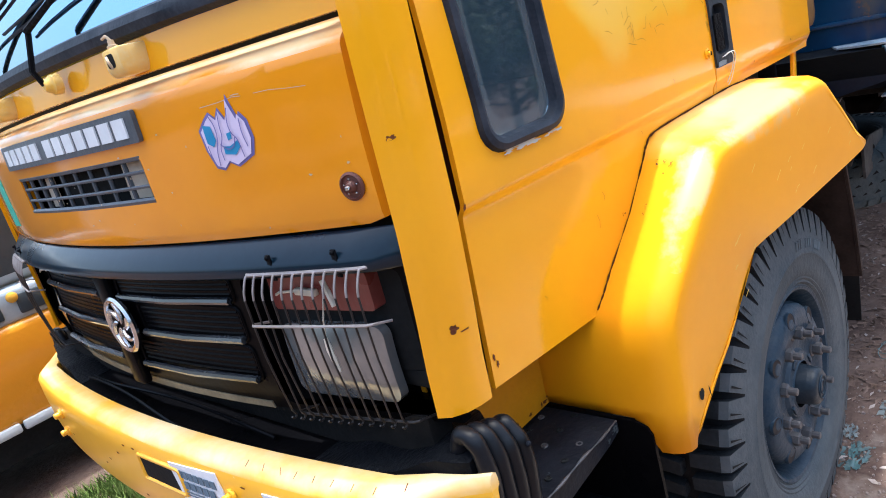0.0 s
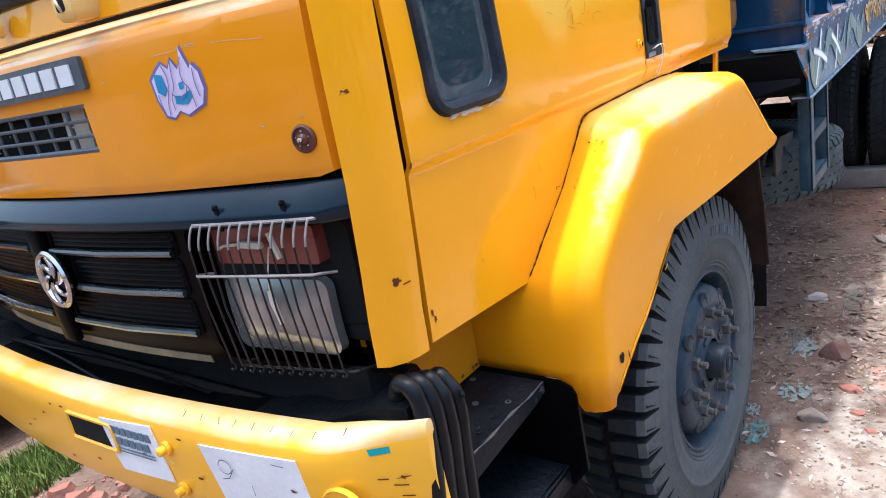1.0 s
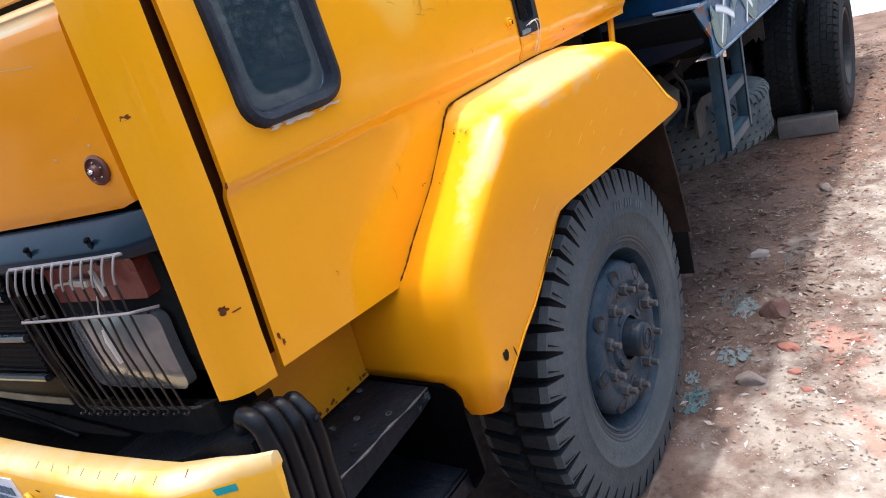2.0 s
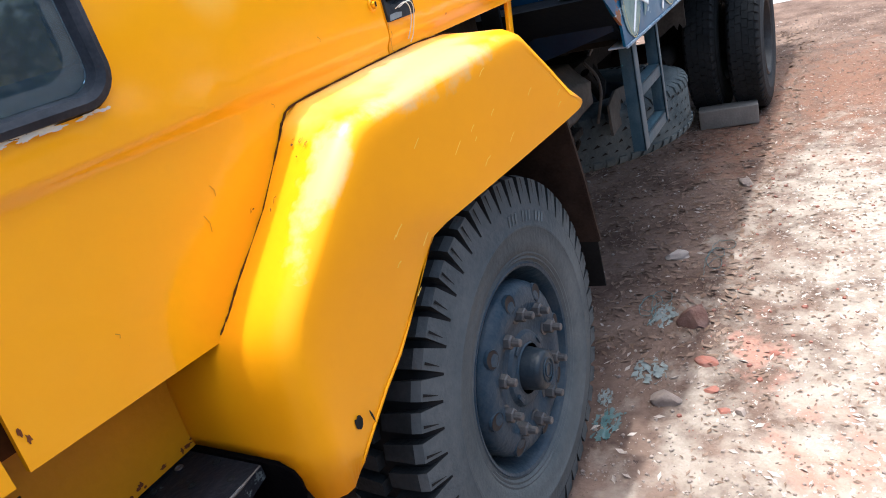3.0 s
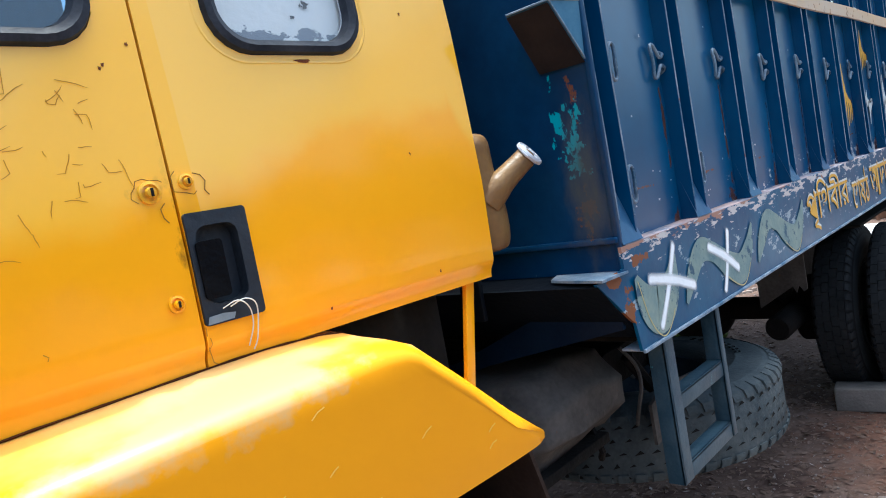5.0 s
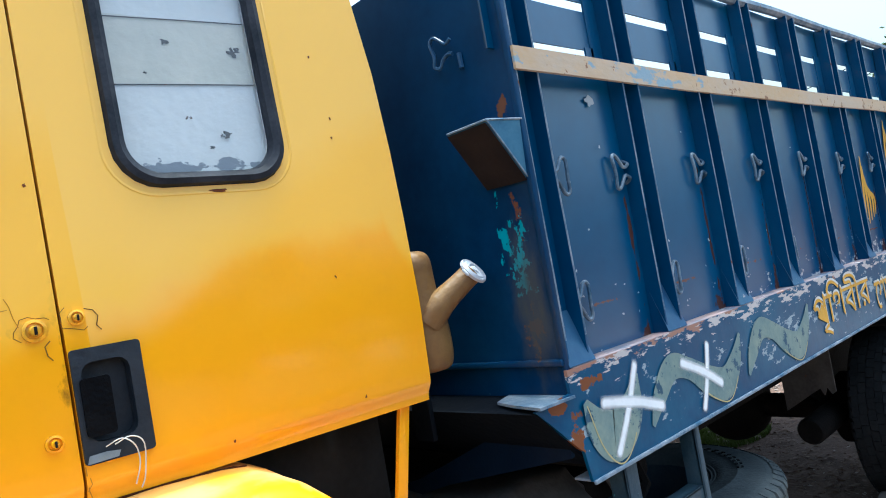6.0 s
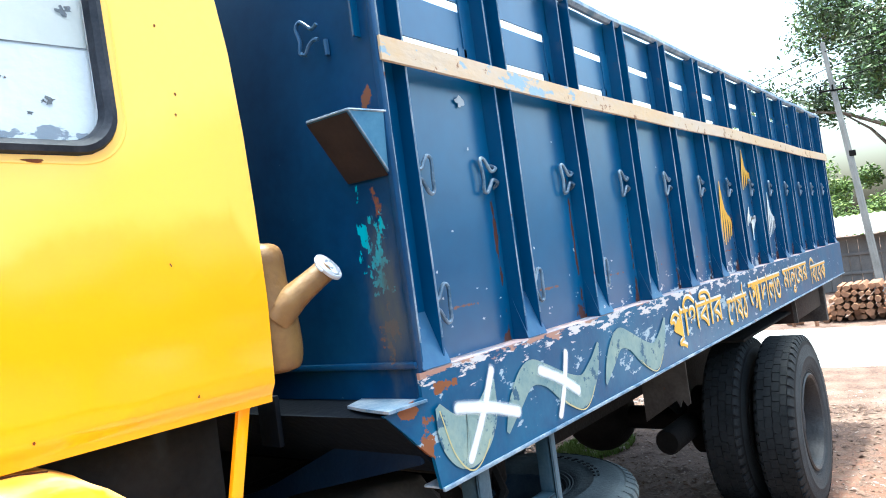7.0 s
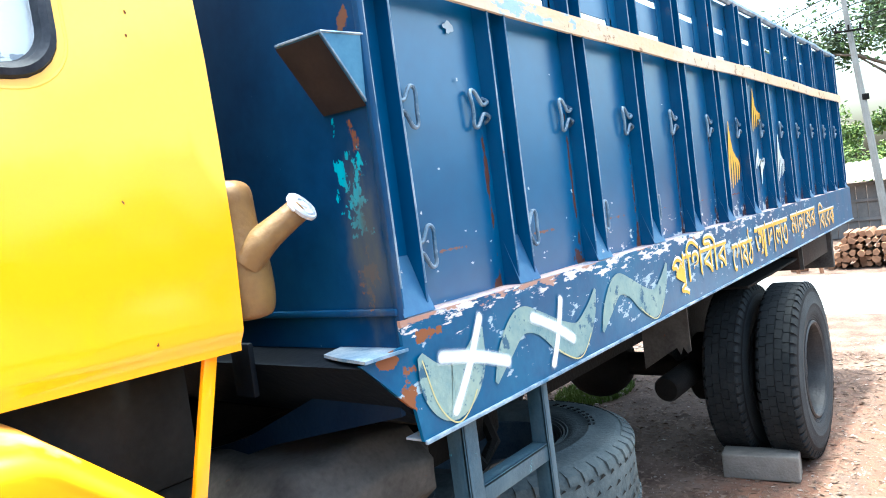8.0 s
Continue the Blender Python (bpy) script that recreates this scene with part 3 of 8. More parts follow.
def skin(bm, outline, fmap, thick, holes=(), cu=(), cv=()):
    """A sheet with an outline and holes in (u, v), cut along the lines cu and cv so that it can bend, laid through fmap(u, v, depth)."""
    tmp = bmesh.new()
    edges = []
    for loop in (outline, *holes):
        vs = [tmp.verts.new((p[0], p[1], 0)) for p in loop]
        edges += [tmp.edges.new((vs[i], vs[(i + 1) % len(vs)])) for i in range(len(vs))]
    bmesh.ops.triangle_fill(tmp, use_beauty=True, use_dissolve=False, edges=edges, normal=(0, 0, 1))
    bmesh.ops.dissolve_limit(tmp, angle_limit=0.01, verts=tmp.verts, edges=tmp.edges) if not holes else None
    for axis, cuts in ((0, cu), (1, cv)):
        for c in cuts:
            no = (1, 0, 0) if axis == 0 else (0, 1, 0)
            bmesh.ops.bisect_plane(tmp, geom=tmp.verts[:] + tmp.edges[:] + tmp.faces[:], dist=1e-5, plane_co=(c, c, 0), plane_no=no)
    tmp.verts.index_update()
    front = [bm.verts.new(fmap(v.co.x, v.co.y, 0.0)) for v in tmp.verts]
    back = [bm.verts.new(fmap(v.co.x, v.co.y, thick)) for v in tmp.verts]
    for f in tmp.faces:
        ids = [v.index for v in f.verts]
        bm.faces.new([front[i] for i in ids])
        bm.faces.new([back[i] for i in reversed(ids)])
    for e in tmp.edges:
        if len(e.link_faces) == 1:
            i, j = (v.index for v in e.verts)
            bm.faces.new((front[i], front[j], back[j], back[i]))
    tmp.free()


def rounded(x0, x1, z0, z1, r, n=5):
    """A rectangle with rounded corners, as points."""
    pts = []
    for cx, cz, a0 in ((x1 - r, z1 - r, 0), (x0 + r, z1 - r, 90), (x0 + r, z0 + r, 180), (x1 - r, z0 + r, 270)):
        for k in range(n + 1):
            a = radians(a0 + 90 * k / n)
            pts.append((cx + r * math.cos(a), cz + r * math.sin(a)))
    return pts


def span(a, b, n):
    return [a + (b - a) * i / (n - 1) for i in range(n)]


def ribbon(bm, pts, width, fmap, depth=-0.0015, ends=1.0):
    """A flat painted stroke along points (u, v); width may be one number or one for each point."""
    left, right = [], []
    depth -= 0.00004 * (len(bm.faces) % 40)
    n = len(pts)
    for i in range(n):
        a, b = Vector(pts[max(i - 1, 0)]), Vector(pts[min(i + 1, n - 1)])
        d = (b - a).normalized()
        w = (width[i] if isinstance(width, (list, tuple)) else width) / 2
        p = Vector(pts[i])
        left.append(bm.verts.new(fmap(p.x - d.y * w, p.y + d.x * w, depth)))
        right.append(bm.verts.new(fmap(p.x + d.y * w, p.y - d.x * w, depth)))
    for i in range(n - 1):
        bm.faces.new((left[i], left[i + 1], right[i + 1], right[i]))


def blob(bm, u, v, ru, rv, fmap, rng, depth=-0.0015, n=11, rough=0.4):
    """A flat irregular patch, each a hair further out than the one before."""
    depth -= 0.00004 * (len(bm.faces) % 40)
    n = n + 6
    lobes = [(rng.uniform(0, 6.28), rng.randint(2, 5)) for _ in range(2)]
    ring = []
    for k in range(n):
        a = k * math.tau / n
        q = 1 + rough * (0.5 * rng.uniform(-1, 1) + 0.4 * sum(math.sin(a * f + p) for p, f in lobes))
        ring.append(bm.verts.new(fmap(u + ru * q * math.cos(a), v + rv * q * math.sin(a), depth)))
    bm.faces.new(ring)


def smooth_line(pts, steps=4):
    """A finer, rounded line through the points."""
    pts = [Vector(p) for p in pts]
    ext = [pts[0] * 2 - pts[1]] + pts + [pts[-1] * 2 - pts[-2]]
    out = []
    for i in range(1, len(ext) - 2):
        a, b, c, d = ext[i - 1:i + 3]
        for k in range(steps):
            t = k / steps
            out.append(0.5 * (2 * b + (c - a) * t + (2 * a - 5 * b + 4 * c - d) * t * t + (3 * b - a - 3 * c + d) * t ** 3))
    return out + [pts[-1]]


def patch(bm, pts, fmap, depth=-0.0015):
    bm.faces.new([bm.verts.new(fmap(u, v, depth)) for u, v in pts])


# ---- the truck: cab ----
rng = random.Random(7)
truck = thing("truck", "yellow cargo truck with a navy steel bed, parked on bare earth", "truck")


def side_y(x, z):
    """The cab's near side: a little wider to the rear, drawn in under the crease and above the belt."""
    y = -(1.0 + 0.061 * (x + 1.07))
    y += 0.012 * smoothstep(1.455, 1.425, z) + max(0.0, 1.44 - z) * 0.045 + max(0.0, z - 1.62) * 0.055
    return y


def side(x, z, d):
    return Vector((x, side_y(x, z) + d, z))


def front_x(y):
    return -1.275 + 0.127 * y * y


def front(y, z, d):
    return Vector((front_x(y) + d + max(0.0, z - 1.80) * 0.10, y, z))


def panel(name, outline, fmap, material, parent, thick=0.02, holes=(), nu=12, nv=10, label=""):
    bm = bmesh.new()
    us, vs = [p[0] for p in outline], [p[1] for p in outline]
    cv = list(span(min(vs), max(vs), nv)[1:-1])
    if fmap is side:
        cv += [1.425, 1.432, 1.44, 1.448, 1.455]
    skin(bm, outline, fmap, thick, holes, span(min(us), max(us), nu)[1:-1], [c for c in cv if min(vs) < c < max(vs)])
    return part(name, bm, material, parent, label, angle=30)


def window_set(parent, x0, x1, z0, z1, r, pane_mat, fmap=side):
    """Rubber seal and pane of a side window."""
    bm = bmesh.new()
    outer, inner = rounded(x0, x1, z0, z1, r, 7), rounded(x0 + 0.028, x1 - 0.028, z0 + 0.028, z1 - 0.028, max(0.02, r - 0.02), 7)
    n = len(outer)
    rings = []
    for k, dep in ((0.0, 0.004), (0.15, -0.010), (0.5, -0.014), (0.85, -0.008), (1.0, 0.010)):
        rings.append([bm.verts.new(fmap(o[0] + (i[0] - o[0]) * k, o[1] + (i[1] - o[1]) * k, dep)) for o, i in zip(outer, inner)])
    for a, b in zip(rings, rings[1:]):
        for k in range(n):
            bm.faces.new((a[k], a[(k + 1) % n], b[(k + 1) % n], b[k]))
    seal = part("window_seal", bm, RUBBER, parent, "black rubber window seal")
    bm = bmesh.new()
    skin(bm, inner, lambda u, v, d: fmap(u, v, d + 0.008), 0.004)
    pane = part("window_pane", bm, pane_mat, parent)
    pane.visible_shadow = False
    return seal, pane


def mirrored(f):
    return lambda u, v, d: Vector((f(u, v, d).x, -f(u, v, d).y, f(u, v, d).z))


Z_ROOF = 2.78
LOWER = [(-1.047, 1.107), (-0.72, 1.094), (-0.66, 1.13), (-0.50, 1.258), (-0.40, 1.335), (-0.30, 1.392), (-0.23, 1.408), (-0.085, 1.412)]
door_out = LOWER + [(-0.085, 2.60), (-0.80, 2.60), (-1.02, 1.95)]
QUARTER = (-0.965, -0.722, 1.508, 1.875)
MAIN_WIN = (-0.925, -0.135, 1.905, 2.50)
REAR_WIN = (0.030, 0.345, 1.895, 2.42)
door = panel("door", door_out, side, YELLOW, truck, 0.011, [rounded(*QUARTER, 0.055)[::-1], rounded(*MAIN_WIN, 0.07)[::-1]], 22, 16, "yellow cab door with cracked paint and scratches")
window_set(door, *QUARTER, 0.055, GLASS)
window_set(door, *MAIN_WIN, 0.07, GLASS)
# dust gathered round the small pane, and paint slopped on its seal
DUST_FILM = mat("dust_film", (0.42, 0.44, 0.44), 0.8, second=(0.30, 0.33, 0.34), scale=18, amount=0.9)
DUST_FILM.node_tree.nodes["Principled BSDF"].inputs["Alpha"].default_value = 0.13
bm = bmesh.new()
q_out, q_in = [rounded(QUARTER[0] + k, QUARTER[1] - k, QUARTER[2] + k, QUARTER[3] - k, 0.040, 6) for k in (0.029, 0.050)]
ring_o, ring_i = [[bm.verts.new(side(u, v, 0.0068)) for u, v in ring] for ring in (q_out, q_in)]
for k in range(len(ring_o)):
    bm.faces.new((ring_o[k], ring_o[(k + 1) % len(ring_o)], ring_i[(k + 1) % len(ring_o)], ring_i[k]))
part("dusty_rim", bm, DUST_FILM, door, "pale dust along the edge of the pane")
bm = bmesh.new()
r_q = random.Random(61)
for k in range(26):
    u = r_q.uniform(QUARTER[0] + 0.03, QUARTER[1] - 0.03)
    blob(bm, u, QUARTER[2] + r_q.uniform(-0.004, 0.004), r_q.uniform(0.004, 0.014), r_q.uniform(0.0015, 0.003), lambda a, b, d: side(a, b, d - 0.004), r_q, -0.0012, 8, 0.6)
part("paint_chip", bm, mat("slopped_cream_paint", (0.62, 0.52, 0.34), 0.6, second=(0.45, 0.46, 0.46), scale=40, amount=0.9), door, "pale paint slopped on the seal")
rear_out = [(-0.0805, 1.413), (0.20, 1.414), (0.580, 1.414), (0.588, 1.60), (0.593, 1.80), (0.594, 1.95), (0.589, 2.12), (0.570, 2.30), (0.53, 2.50), (0.47, 2.62), (-0.0805, 2.62)]
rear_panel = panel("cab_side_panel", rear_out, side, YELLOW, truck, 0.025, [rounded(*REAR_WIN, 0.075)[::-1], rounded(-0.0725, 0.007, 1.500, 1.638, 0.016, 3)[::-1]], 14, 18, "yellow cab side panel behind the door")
window_set(rear_panel, *REAR_WIN, 0.075, GLASS_CLEAR)
bm = bmesh.new()
skin(bm, rounded(0.05, 0.325, 1.915, 2.40, 0.06), lambda u, v, d: side(u, v, d + 0.020), 0.003)
blind = part("window_blind", bm, BLIND, rear_panel, "white painted board behind the pane, chipped")
bm = bmesh.new()
patch(bm, [(0.053, 2.082), (0.322, 2.091), (0.322, 2.213), (0.053, 2.205)], side, 0.0192)
part("blind_board", bm, mat("yellowed_board", (0.46, 0.46, 0.41), 0.6, second=(0.55, 0.54, 0.48), scale=9, amount=0.9), rear_panel, "yellowed middle board of the blind")
bm = bmesh.new()
for z in (2.088, 2.211):
    ribbon(bm, [(0.06, z - 0.006), (0.19, z - 0.001), (0.318, z + 0.003)], 0.0026, side, 0.0182)
r_b = random.Random(77)
for u, v, w in ((0.161, 2.166, 0.007), (0.287, 2.155, 0.011), (0.296, 2.160, 0.006), (0.176, 2.024, 0.003), (0.183, 2.024, 0.003), (0.246, 1.992, 0.008), (0.236, 1.990, 0.004), (0.213, 1.968, 0.004), (0.117, 2.106, 0.003)):
    blob(bm, u, v, w, w * 0.7, lambda a, b, d: side(a, b, d + 0.0188), r_b, -0.001, 9, 0.7)
part("blind_joint", bm, TANK, rear_panel)

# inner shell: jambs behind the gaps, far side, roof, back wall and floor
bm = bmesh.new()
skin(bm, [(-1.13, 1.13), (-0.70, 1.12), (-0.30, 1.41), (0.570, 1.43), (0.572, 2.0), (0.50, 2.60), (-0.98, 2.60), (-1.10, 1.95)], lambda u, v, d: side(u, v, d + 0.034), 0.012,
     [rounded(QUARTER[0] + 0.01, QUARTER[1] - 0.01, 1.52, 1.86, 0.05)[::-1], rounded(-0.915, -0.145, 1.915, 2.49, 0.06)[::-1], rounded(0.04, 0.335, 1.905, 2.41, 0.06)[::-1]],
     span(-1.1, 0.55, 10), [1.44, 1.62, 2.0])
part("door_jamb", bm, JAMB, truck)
bm = bmesh.new()
skin(bm, [(-1.13, 1.12), (0.60, 1.12), (0.60, 2.0), (0.52, 2.64), (-0.98, 2.64), (-1.12, 1.95)], mirrored(side), 0.03, (), span(-1.1, 0.5, 8), [1.44, 1.62, 2.0])
part("far_cab_side", bm, YELLOW, truck)
bm = bmesh.new()
box(bm, (-0.98, -0.97, 2.60), (0.54, 0.97, Z_ROOF), 0.06, seg=4)
part("roof", bm, YELLOW, truck)
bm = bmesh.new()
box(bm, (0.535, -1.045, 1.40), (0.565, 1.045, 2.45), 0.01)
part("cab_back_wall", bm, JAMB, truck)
bm = bmesh.new()
box(bm, (-1.12, -0.93, 1.13), (0.55, 0.95, 1.17), 0.01)
box(bm, (-0.25, -0.95, 1.17), (0.55, 0.95, 1.42), 0.02)
part("cab_floor", bm, CAB_IN, truck)
bm = bmesh.new()
box(bm, (-0.62, -0.80, 1.42), (-0.12, -0.30, 1.56), 0.05, seg=3)
box(bm, (-0.20, -0.80, 1.50), (-0.06, -0.30, 2.12), 0.05, seg=3)
part("cab_seat", bm, CAB_IN, truck, "dark seat inside the cab")
bm = bmesh.new()
tube(bm, [(-0.80 + 0.05 * math.sin(a), 0.45 + 0.22 * math.cos(a), 1.80 + 0.20 * math.sin(a)) for a in span(0, math.tau, 25)[:-1]], 0.014, 6, True)
tube(bm, [(-0.80, 0.45, 1.80), (-1.02, 0.45, 1.45)], 0.03, 8)
part("steering_wheel", bm, CAB_IN, truck)
bm = bmesh.new()
skin(bm, [(-0.93, 1.17), (0.93, 1.17), (0.93, 1.86), (-0.93, 1.86)], lambda u, v, d: front(u, v, d + 0.06), 0.015, (), span(-0.9, 0.9, 13), [1.5, 1.8])
part("firewall", bm, CAB_IN, truck)

# corner panel between the front and the door
CORNER = [(-1.169, -0.952), (-1.157, -0.974), (-1.132, -0.991), (-1.105, -0.998), (-1.075, -1.000)]


def corner(u, v, d):
    """u runs from 0 at the front to 1 at the door gap."""
    k = min(3.999, max(0.0, u * 4))
    i = int(k)
    p = Vector(CORNER[i]).lerp(Vector(CORNER[i + 1]), k - i)
    w = max(0.0, v - 1.80) * 0.10
    lean = 0.03 * smoothstep(1.30, 1.12, v)
    flare = 0.017 * smoothstep(1.22, 1.48, v) + 0.011 * smoothstep(1.50, 1.78, v)
    return Vector((p.x + w + d * (1 - u), p.y + lean * 0.4 + d * u - flare, v))


for f, nm in ((corner, "corner_panel"), (mirrored(corner), "corner_panel")):
    bm = bmesh.new()
    skin(bm, [(0, 1.113), (1, 1.108), (1, 2.6), (0, 2.6)], f, 0.011, (), [i / 12 for i in range(1, 12)], [1.2, 1.3, 1.45, 1.62, 1.8, 2.0])
    cp = part(nm, bm, YELLOW, truck, "yellow corner panel with a torn paint chip")
    if f is corner:
        bm = bmesh.new()
        r2 = random.Random(3)
        blob(bm, 0.55, 1.268, 0.075, 0.008, corner, r2, -0.001, 13, 0.35)
        blob(bm, 0.74, 1.258, 0.08, 0.0015, corner, r2, -0.001, 9, 0.4)
        blob(bm, 0.30, 1.60, 0.07, 0.004, corner, r2, -0.001, 9, 0.5)
        blob(bm, 0.80, 1.166, 0.035, 0.004, corner, r2, -0.001, 9, 0.6)
        part("paint_chip", bm, RUST, cp)

# bonnet flap
bm = bmesh.new()
flap = [(-0.943, 1.478), (-0.91, 1.470), (-0.5, 1.468), (0.5, 1.468), (0.91, 1.470), (0.943, 1.478), (0.948, 1.60), (0.957, 1.789), (-0.957, 1.789), (-0.948, 1.60)]
VENT = (-0.400, 0.320, 1.563, 1.652)


def bonnet_map(y, z, d):
    p = front(y, z, d)
    p.x += 0.046 * smoothstep(1.742, 1.789, z) ** 2 + 0.006 * smoothstep(1.49, 1.466, z)
    p.x -= 0.004 * math.sin((z - 1.466) / 0.32 * math.pi)
    return p


skin(bm, flap, bonnet_map, 0.02, [rounded(*VENT, 0.008, 2)[::-1]], span(-0.935, 0.935, 29), [1.480, 1.49, 1.54, 1.60, 1.66, 1.71, 1.735, 1.75, 1.76, 1.767, 1.774, 1.779, 1.783, 1.786])
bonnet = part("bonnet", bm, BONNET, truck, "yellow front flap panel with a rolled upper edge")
bm = bmesh.new()
for y in span(VENT[0], VENT[1], 10):
    tube(bm, [front(y, VENT[2], 0.004), front(y, VENT[3], 0.004)], 0.0048, 6)
for z in span(VENT[2], VENT[3], 4):
    tube(bm, [front(y, z, 0.002) for y in span(VENT[0], VENT[1], 12)], 0.0042 if VENT[2] < z < VENT[3] else 0.007, 6)
part("vent_grille", bm, GREY_PLATE, bonnet, "black grid over the air intake")
bm = bmesh.new()
skin(bm, [(VENT[0] - .02, VENT[2] - .02), (VENT[1] + .02, VENT[2] - .02), (VENT[1] + .02, VENT[3] + .02), (VENT[0] - .02, VENT[3] + .02)], lambda u, v, d: front(u, v, d + 0.045), 0.004, (), span(-.4, .3, 6))
part("vent_backing", bm, CAB_IN, bonnet)
bm = bmesh.new()
for y, w in ((-0.29, 0.045), (0.19, 0.035)):
    bm = bmesh.new()
    skin(bm, [(y - w, 1.565), (y + w, 1.565), (y + w * 0.8, 1.65), (y - w, 1.648)], lambda u, v, d: front(u, v, d + 0.03), 0.004)
    part("vent_cable_guard", bm, BONE, bonnet, "yellowed plastic seen behind the vent")
# badge plate with plain bars
bm = bmesh.new()
skin(bm, rounded(-0.440, 0.345, 1.680, 1.742, 0.006, 2), lambda u, v, d: bonnet_map(u, v, d - 0.010), 0.009, (), span(-.42, .33, 12))
plate = part("badge_plate", bm, GREY_PLATE, truck, "dark grey badge plate with pale bars")
bm = bmesh.new()
ys = [-0.410 + 0.058 * i for i in range(7)] + [0.030 + 0.058 * i for i in range(5)]
for y in ys:
    bm = bmesh.new()
    skin(bm, [(y, 1.692), (y + 0.044, 1.692), (y + 0.044, 1.731), (y, 1.731)], lambda u, v, d: bonnet_map(u, v, d - 0.013), 0.004)
    part("badge_bar", bm, WHITE_LET, plate)
# sticker: a flame-edged calligraphic decal as plain shapes
SX, SZ = -0.674, 1.656


def stick(u, v, d):
    return bonnet_map(SX - u, SZ + v, d)


bm = bmesh.new()
shape = [(-0.062, -0.020), (-0.050, -0.052), (-0.030, -0.058), (-0.012, -0.046), (0.008, -0.056), (0.030, -0.048), (0.052, -0.040), (0.064, -0.012), (0.060, 0.020),
         (0.046, 0.036), (0.040, 0.028), (0.026, 0.068), (0.018, 0.040), (0.010, 0.030), (-0.002, 0.050), (-0.014, 0.034), (-0.028, 0.046), (-0.044, 0.036), (-0.066, 0.018)]
patch(bm, shape, stick, -0.0012)
decal = part("sticker", bm, STICK_DARK, truck, "lilac and blue calligraphy sticker")
bm = bmesh.new()
patch(bm, [(u * 0.90, v * 0.90 - 0.001) for u, v in shape], stick, -0.0024)
part("sticker_face", bm, LILAC, decal)
bm = bmesh.new()
patch(bm, [(-0.050, 0.026), (-0.030, 0.022), (-0.026, -0.004), (-0.036, -0.014), (-0.050, -0.006)], stick, -0.0036)
patch(bm, [(-0.014, -0.030), (0.012, -0.034), (0.028, -0.022), (0.026, -0.010), (0.004, -0.018), (-0.012, -0.016)], stick, -0.0036)
patch(bm, [(0.004, 0.004), (0.016, 0.006), (0.014, -0.006), (0.004, -0.008)], stick, -0.0036)
part("sticker_stroke", bm, STICK_BLUE, decal)
bm = bmesh.new()
for line in (((-0.026, 0.040), (-0.018, 0.020), (-0.020, -0.002), (-0.030, -0.024), (-0.034, -0.048)), ((0.000, 0.042), (-0.004, 0.020), (-0.006, 0.000), (-0.018, -0.020), (-0.018, -0.040)), ((0.026, 0.046), (0.018, 0.022), (0.020, 0.004), (0.030, -0.010), (0.034, -0.040)),
             ((0.046, 0.024), (0.044, 0.000), (0.048, -0.024)), ((-0.016, -0.012), (0.000, -0.022), (0.016, -0.018), (0.024, -0.004)), ((-0.048, -0.010), (-0.046, -0.030), (-0.042, -0.046))):
    ribbon(bm, [tuple(p) for p in smooth_line(line)], 0.0022, stick, -0.0048)
part("sticker_dark_stroke", bm, STICK_DARK, decal)
bm = bmesh.new()
skin(bm, [(0.60, 1.515), (0.725, 1.510), (0.725, 1.655), (0.60, 1.660)], lambda u, v, d: bonnet_map(u, v, d - 0.002), 0.0015, (), [0.63, 0.67, 0.70])
part("green_label", bm, GREEN_LAB, bonnet, "green patterned label")
# side marker
m_ind = Matrix.Translation(front(-0.905, 1.537, 0)) @ pose(0, 0, 0, 0, -90, 12)
bm = bmesh.new()
lathe(bm, [(0.023, 0.0), (0.024, 0.006), (0.020, 0.009), (0.018, 0.005), (0.011, 0.006), (0.009, 0.012), (0.006, 0.015), (0, 0.016)], m_ind, 28)
ind = part("side_marker", bm, LENS_BROWN, truck, "brown marker lamp base with its lens missing")
bm = bmesh.new()
for a in range(5):
    q = m_ind @ Matrix.Rotation(a * 1.25, 4, "Z") @ Vector((0.013, 0, 0.008))
    bmesh.ops.create_icosphere(bm, subdivisions=1, radius=0.002, matrix=Matrix.Translation(q))
bmesh.ops.create_icosphere(bm, subdivisions=1, radius=0.005, matrix=Matrix.Translation(m_ind @ Vector((0, 0, 0.017))))
part("marker_contact", bm, CHROME, ind)
bm = bmesh.new()
r2 = random.Random(11)
for line, w in (([(-0.63, 1.712), (-0.68, 1.713), (-0.715, 1.716), (-0.735, 1.714)], 0.0012), ([(-0.712, 1.7180), (-0.722, 1.7190), (-0.733, 1.7180)], 0.0016), ([(-0.765, 1.713), (-0.80, 1.712), (-0.84, 1.707), (-0.875, 1.704)], 0.0009)):
    ribbon(bm, line, w, bonnet_map, -0.001)
for _ in range(26):
    blob(bm, r2.uniform(-0.93, 0.2), r2.uniform(1.48, 1.74), r2.uniform(0.001, 0.004), 0.0018, bonnet_map, r2, -0.001, 7, 0.6)
part("scratch_mark", bm, CREAM, bonnet, "pale scratches")

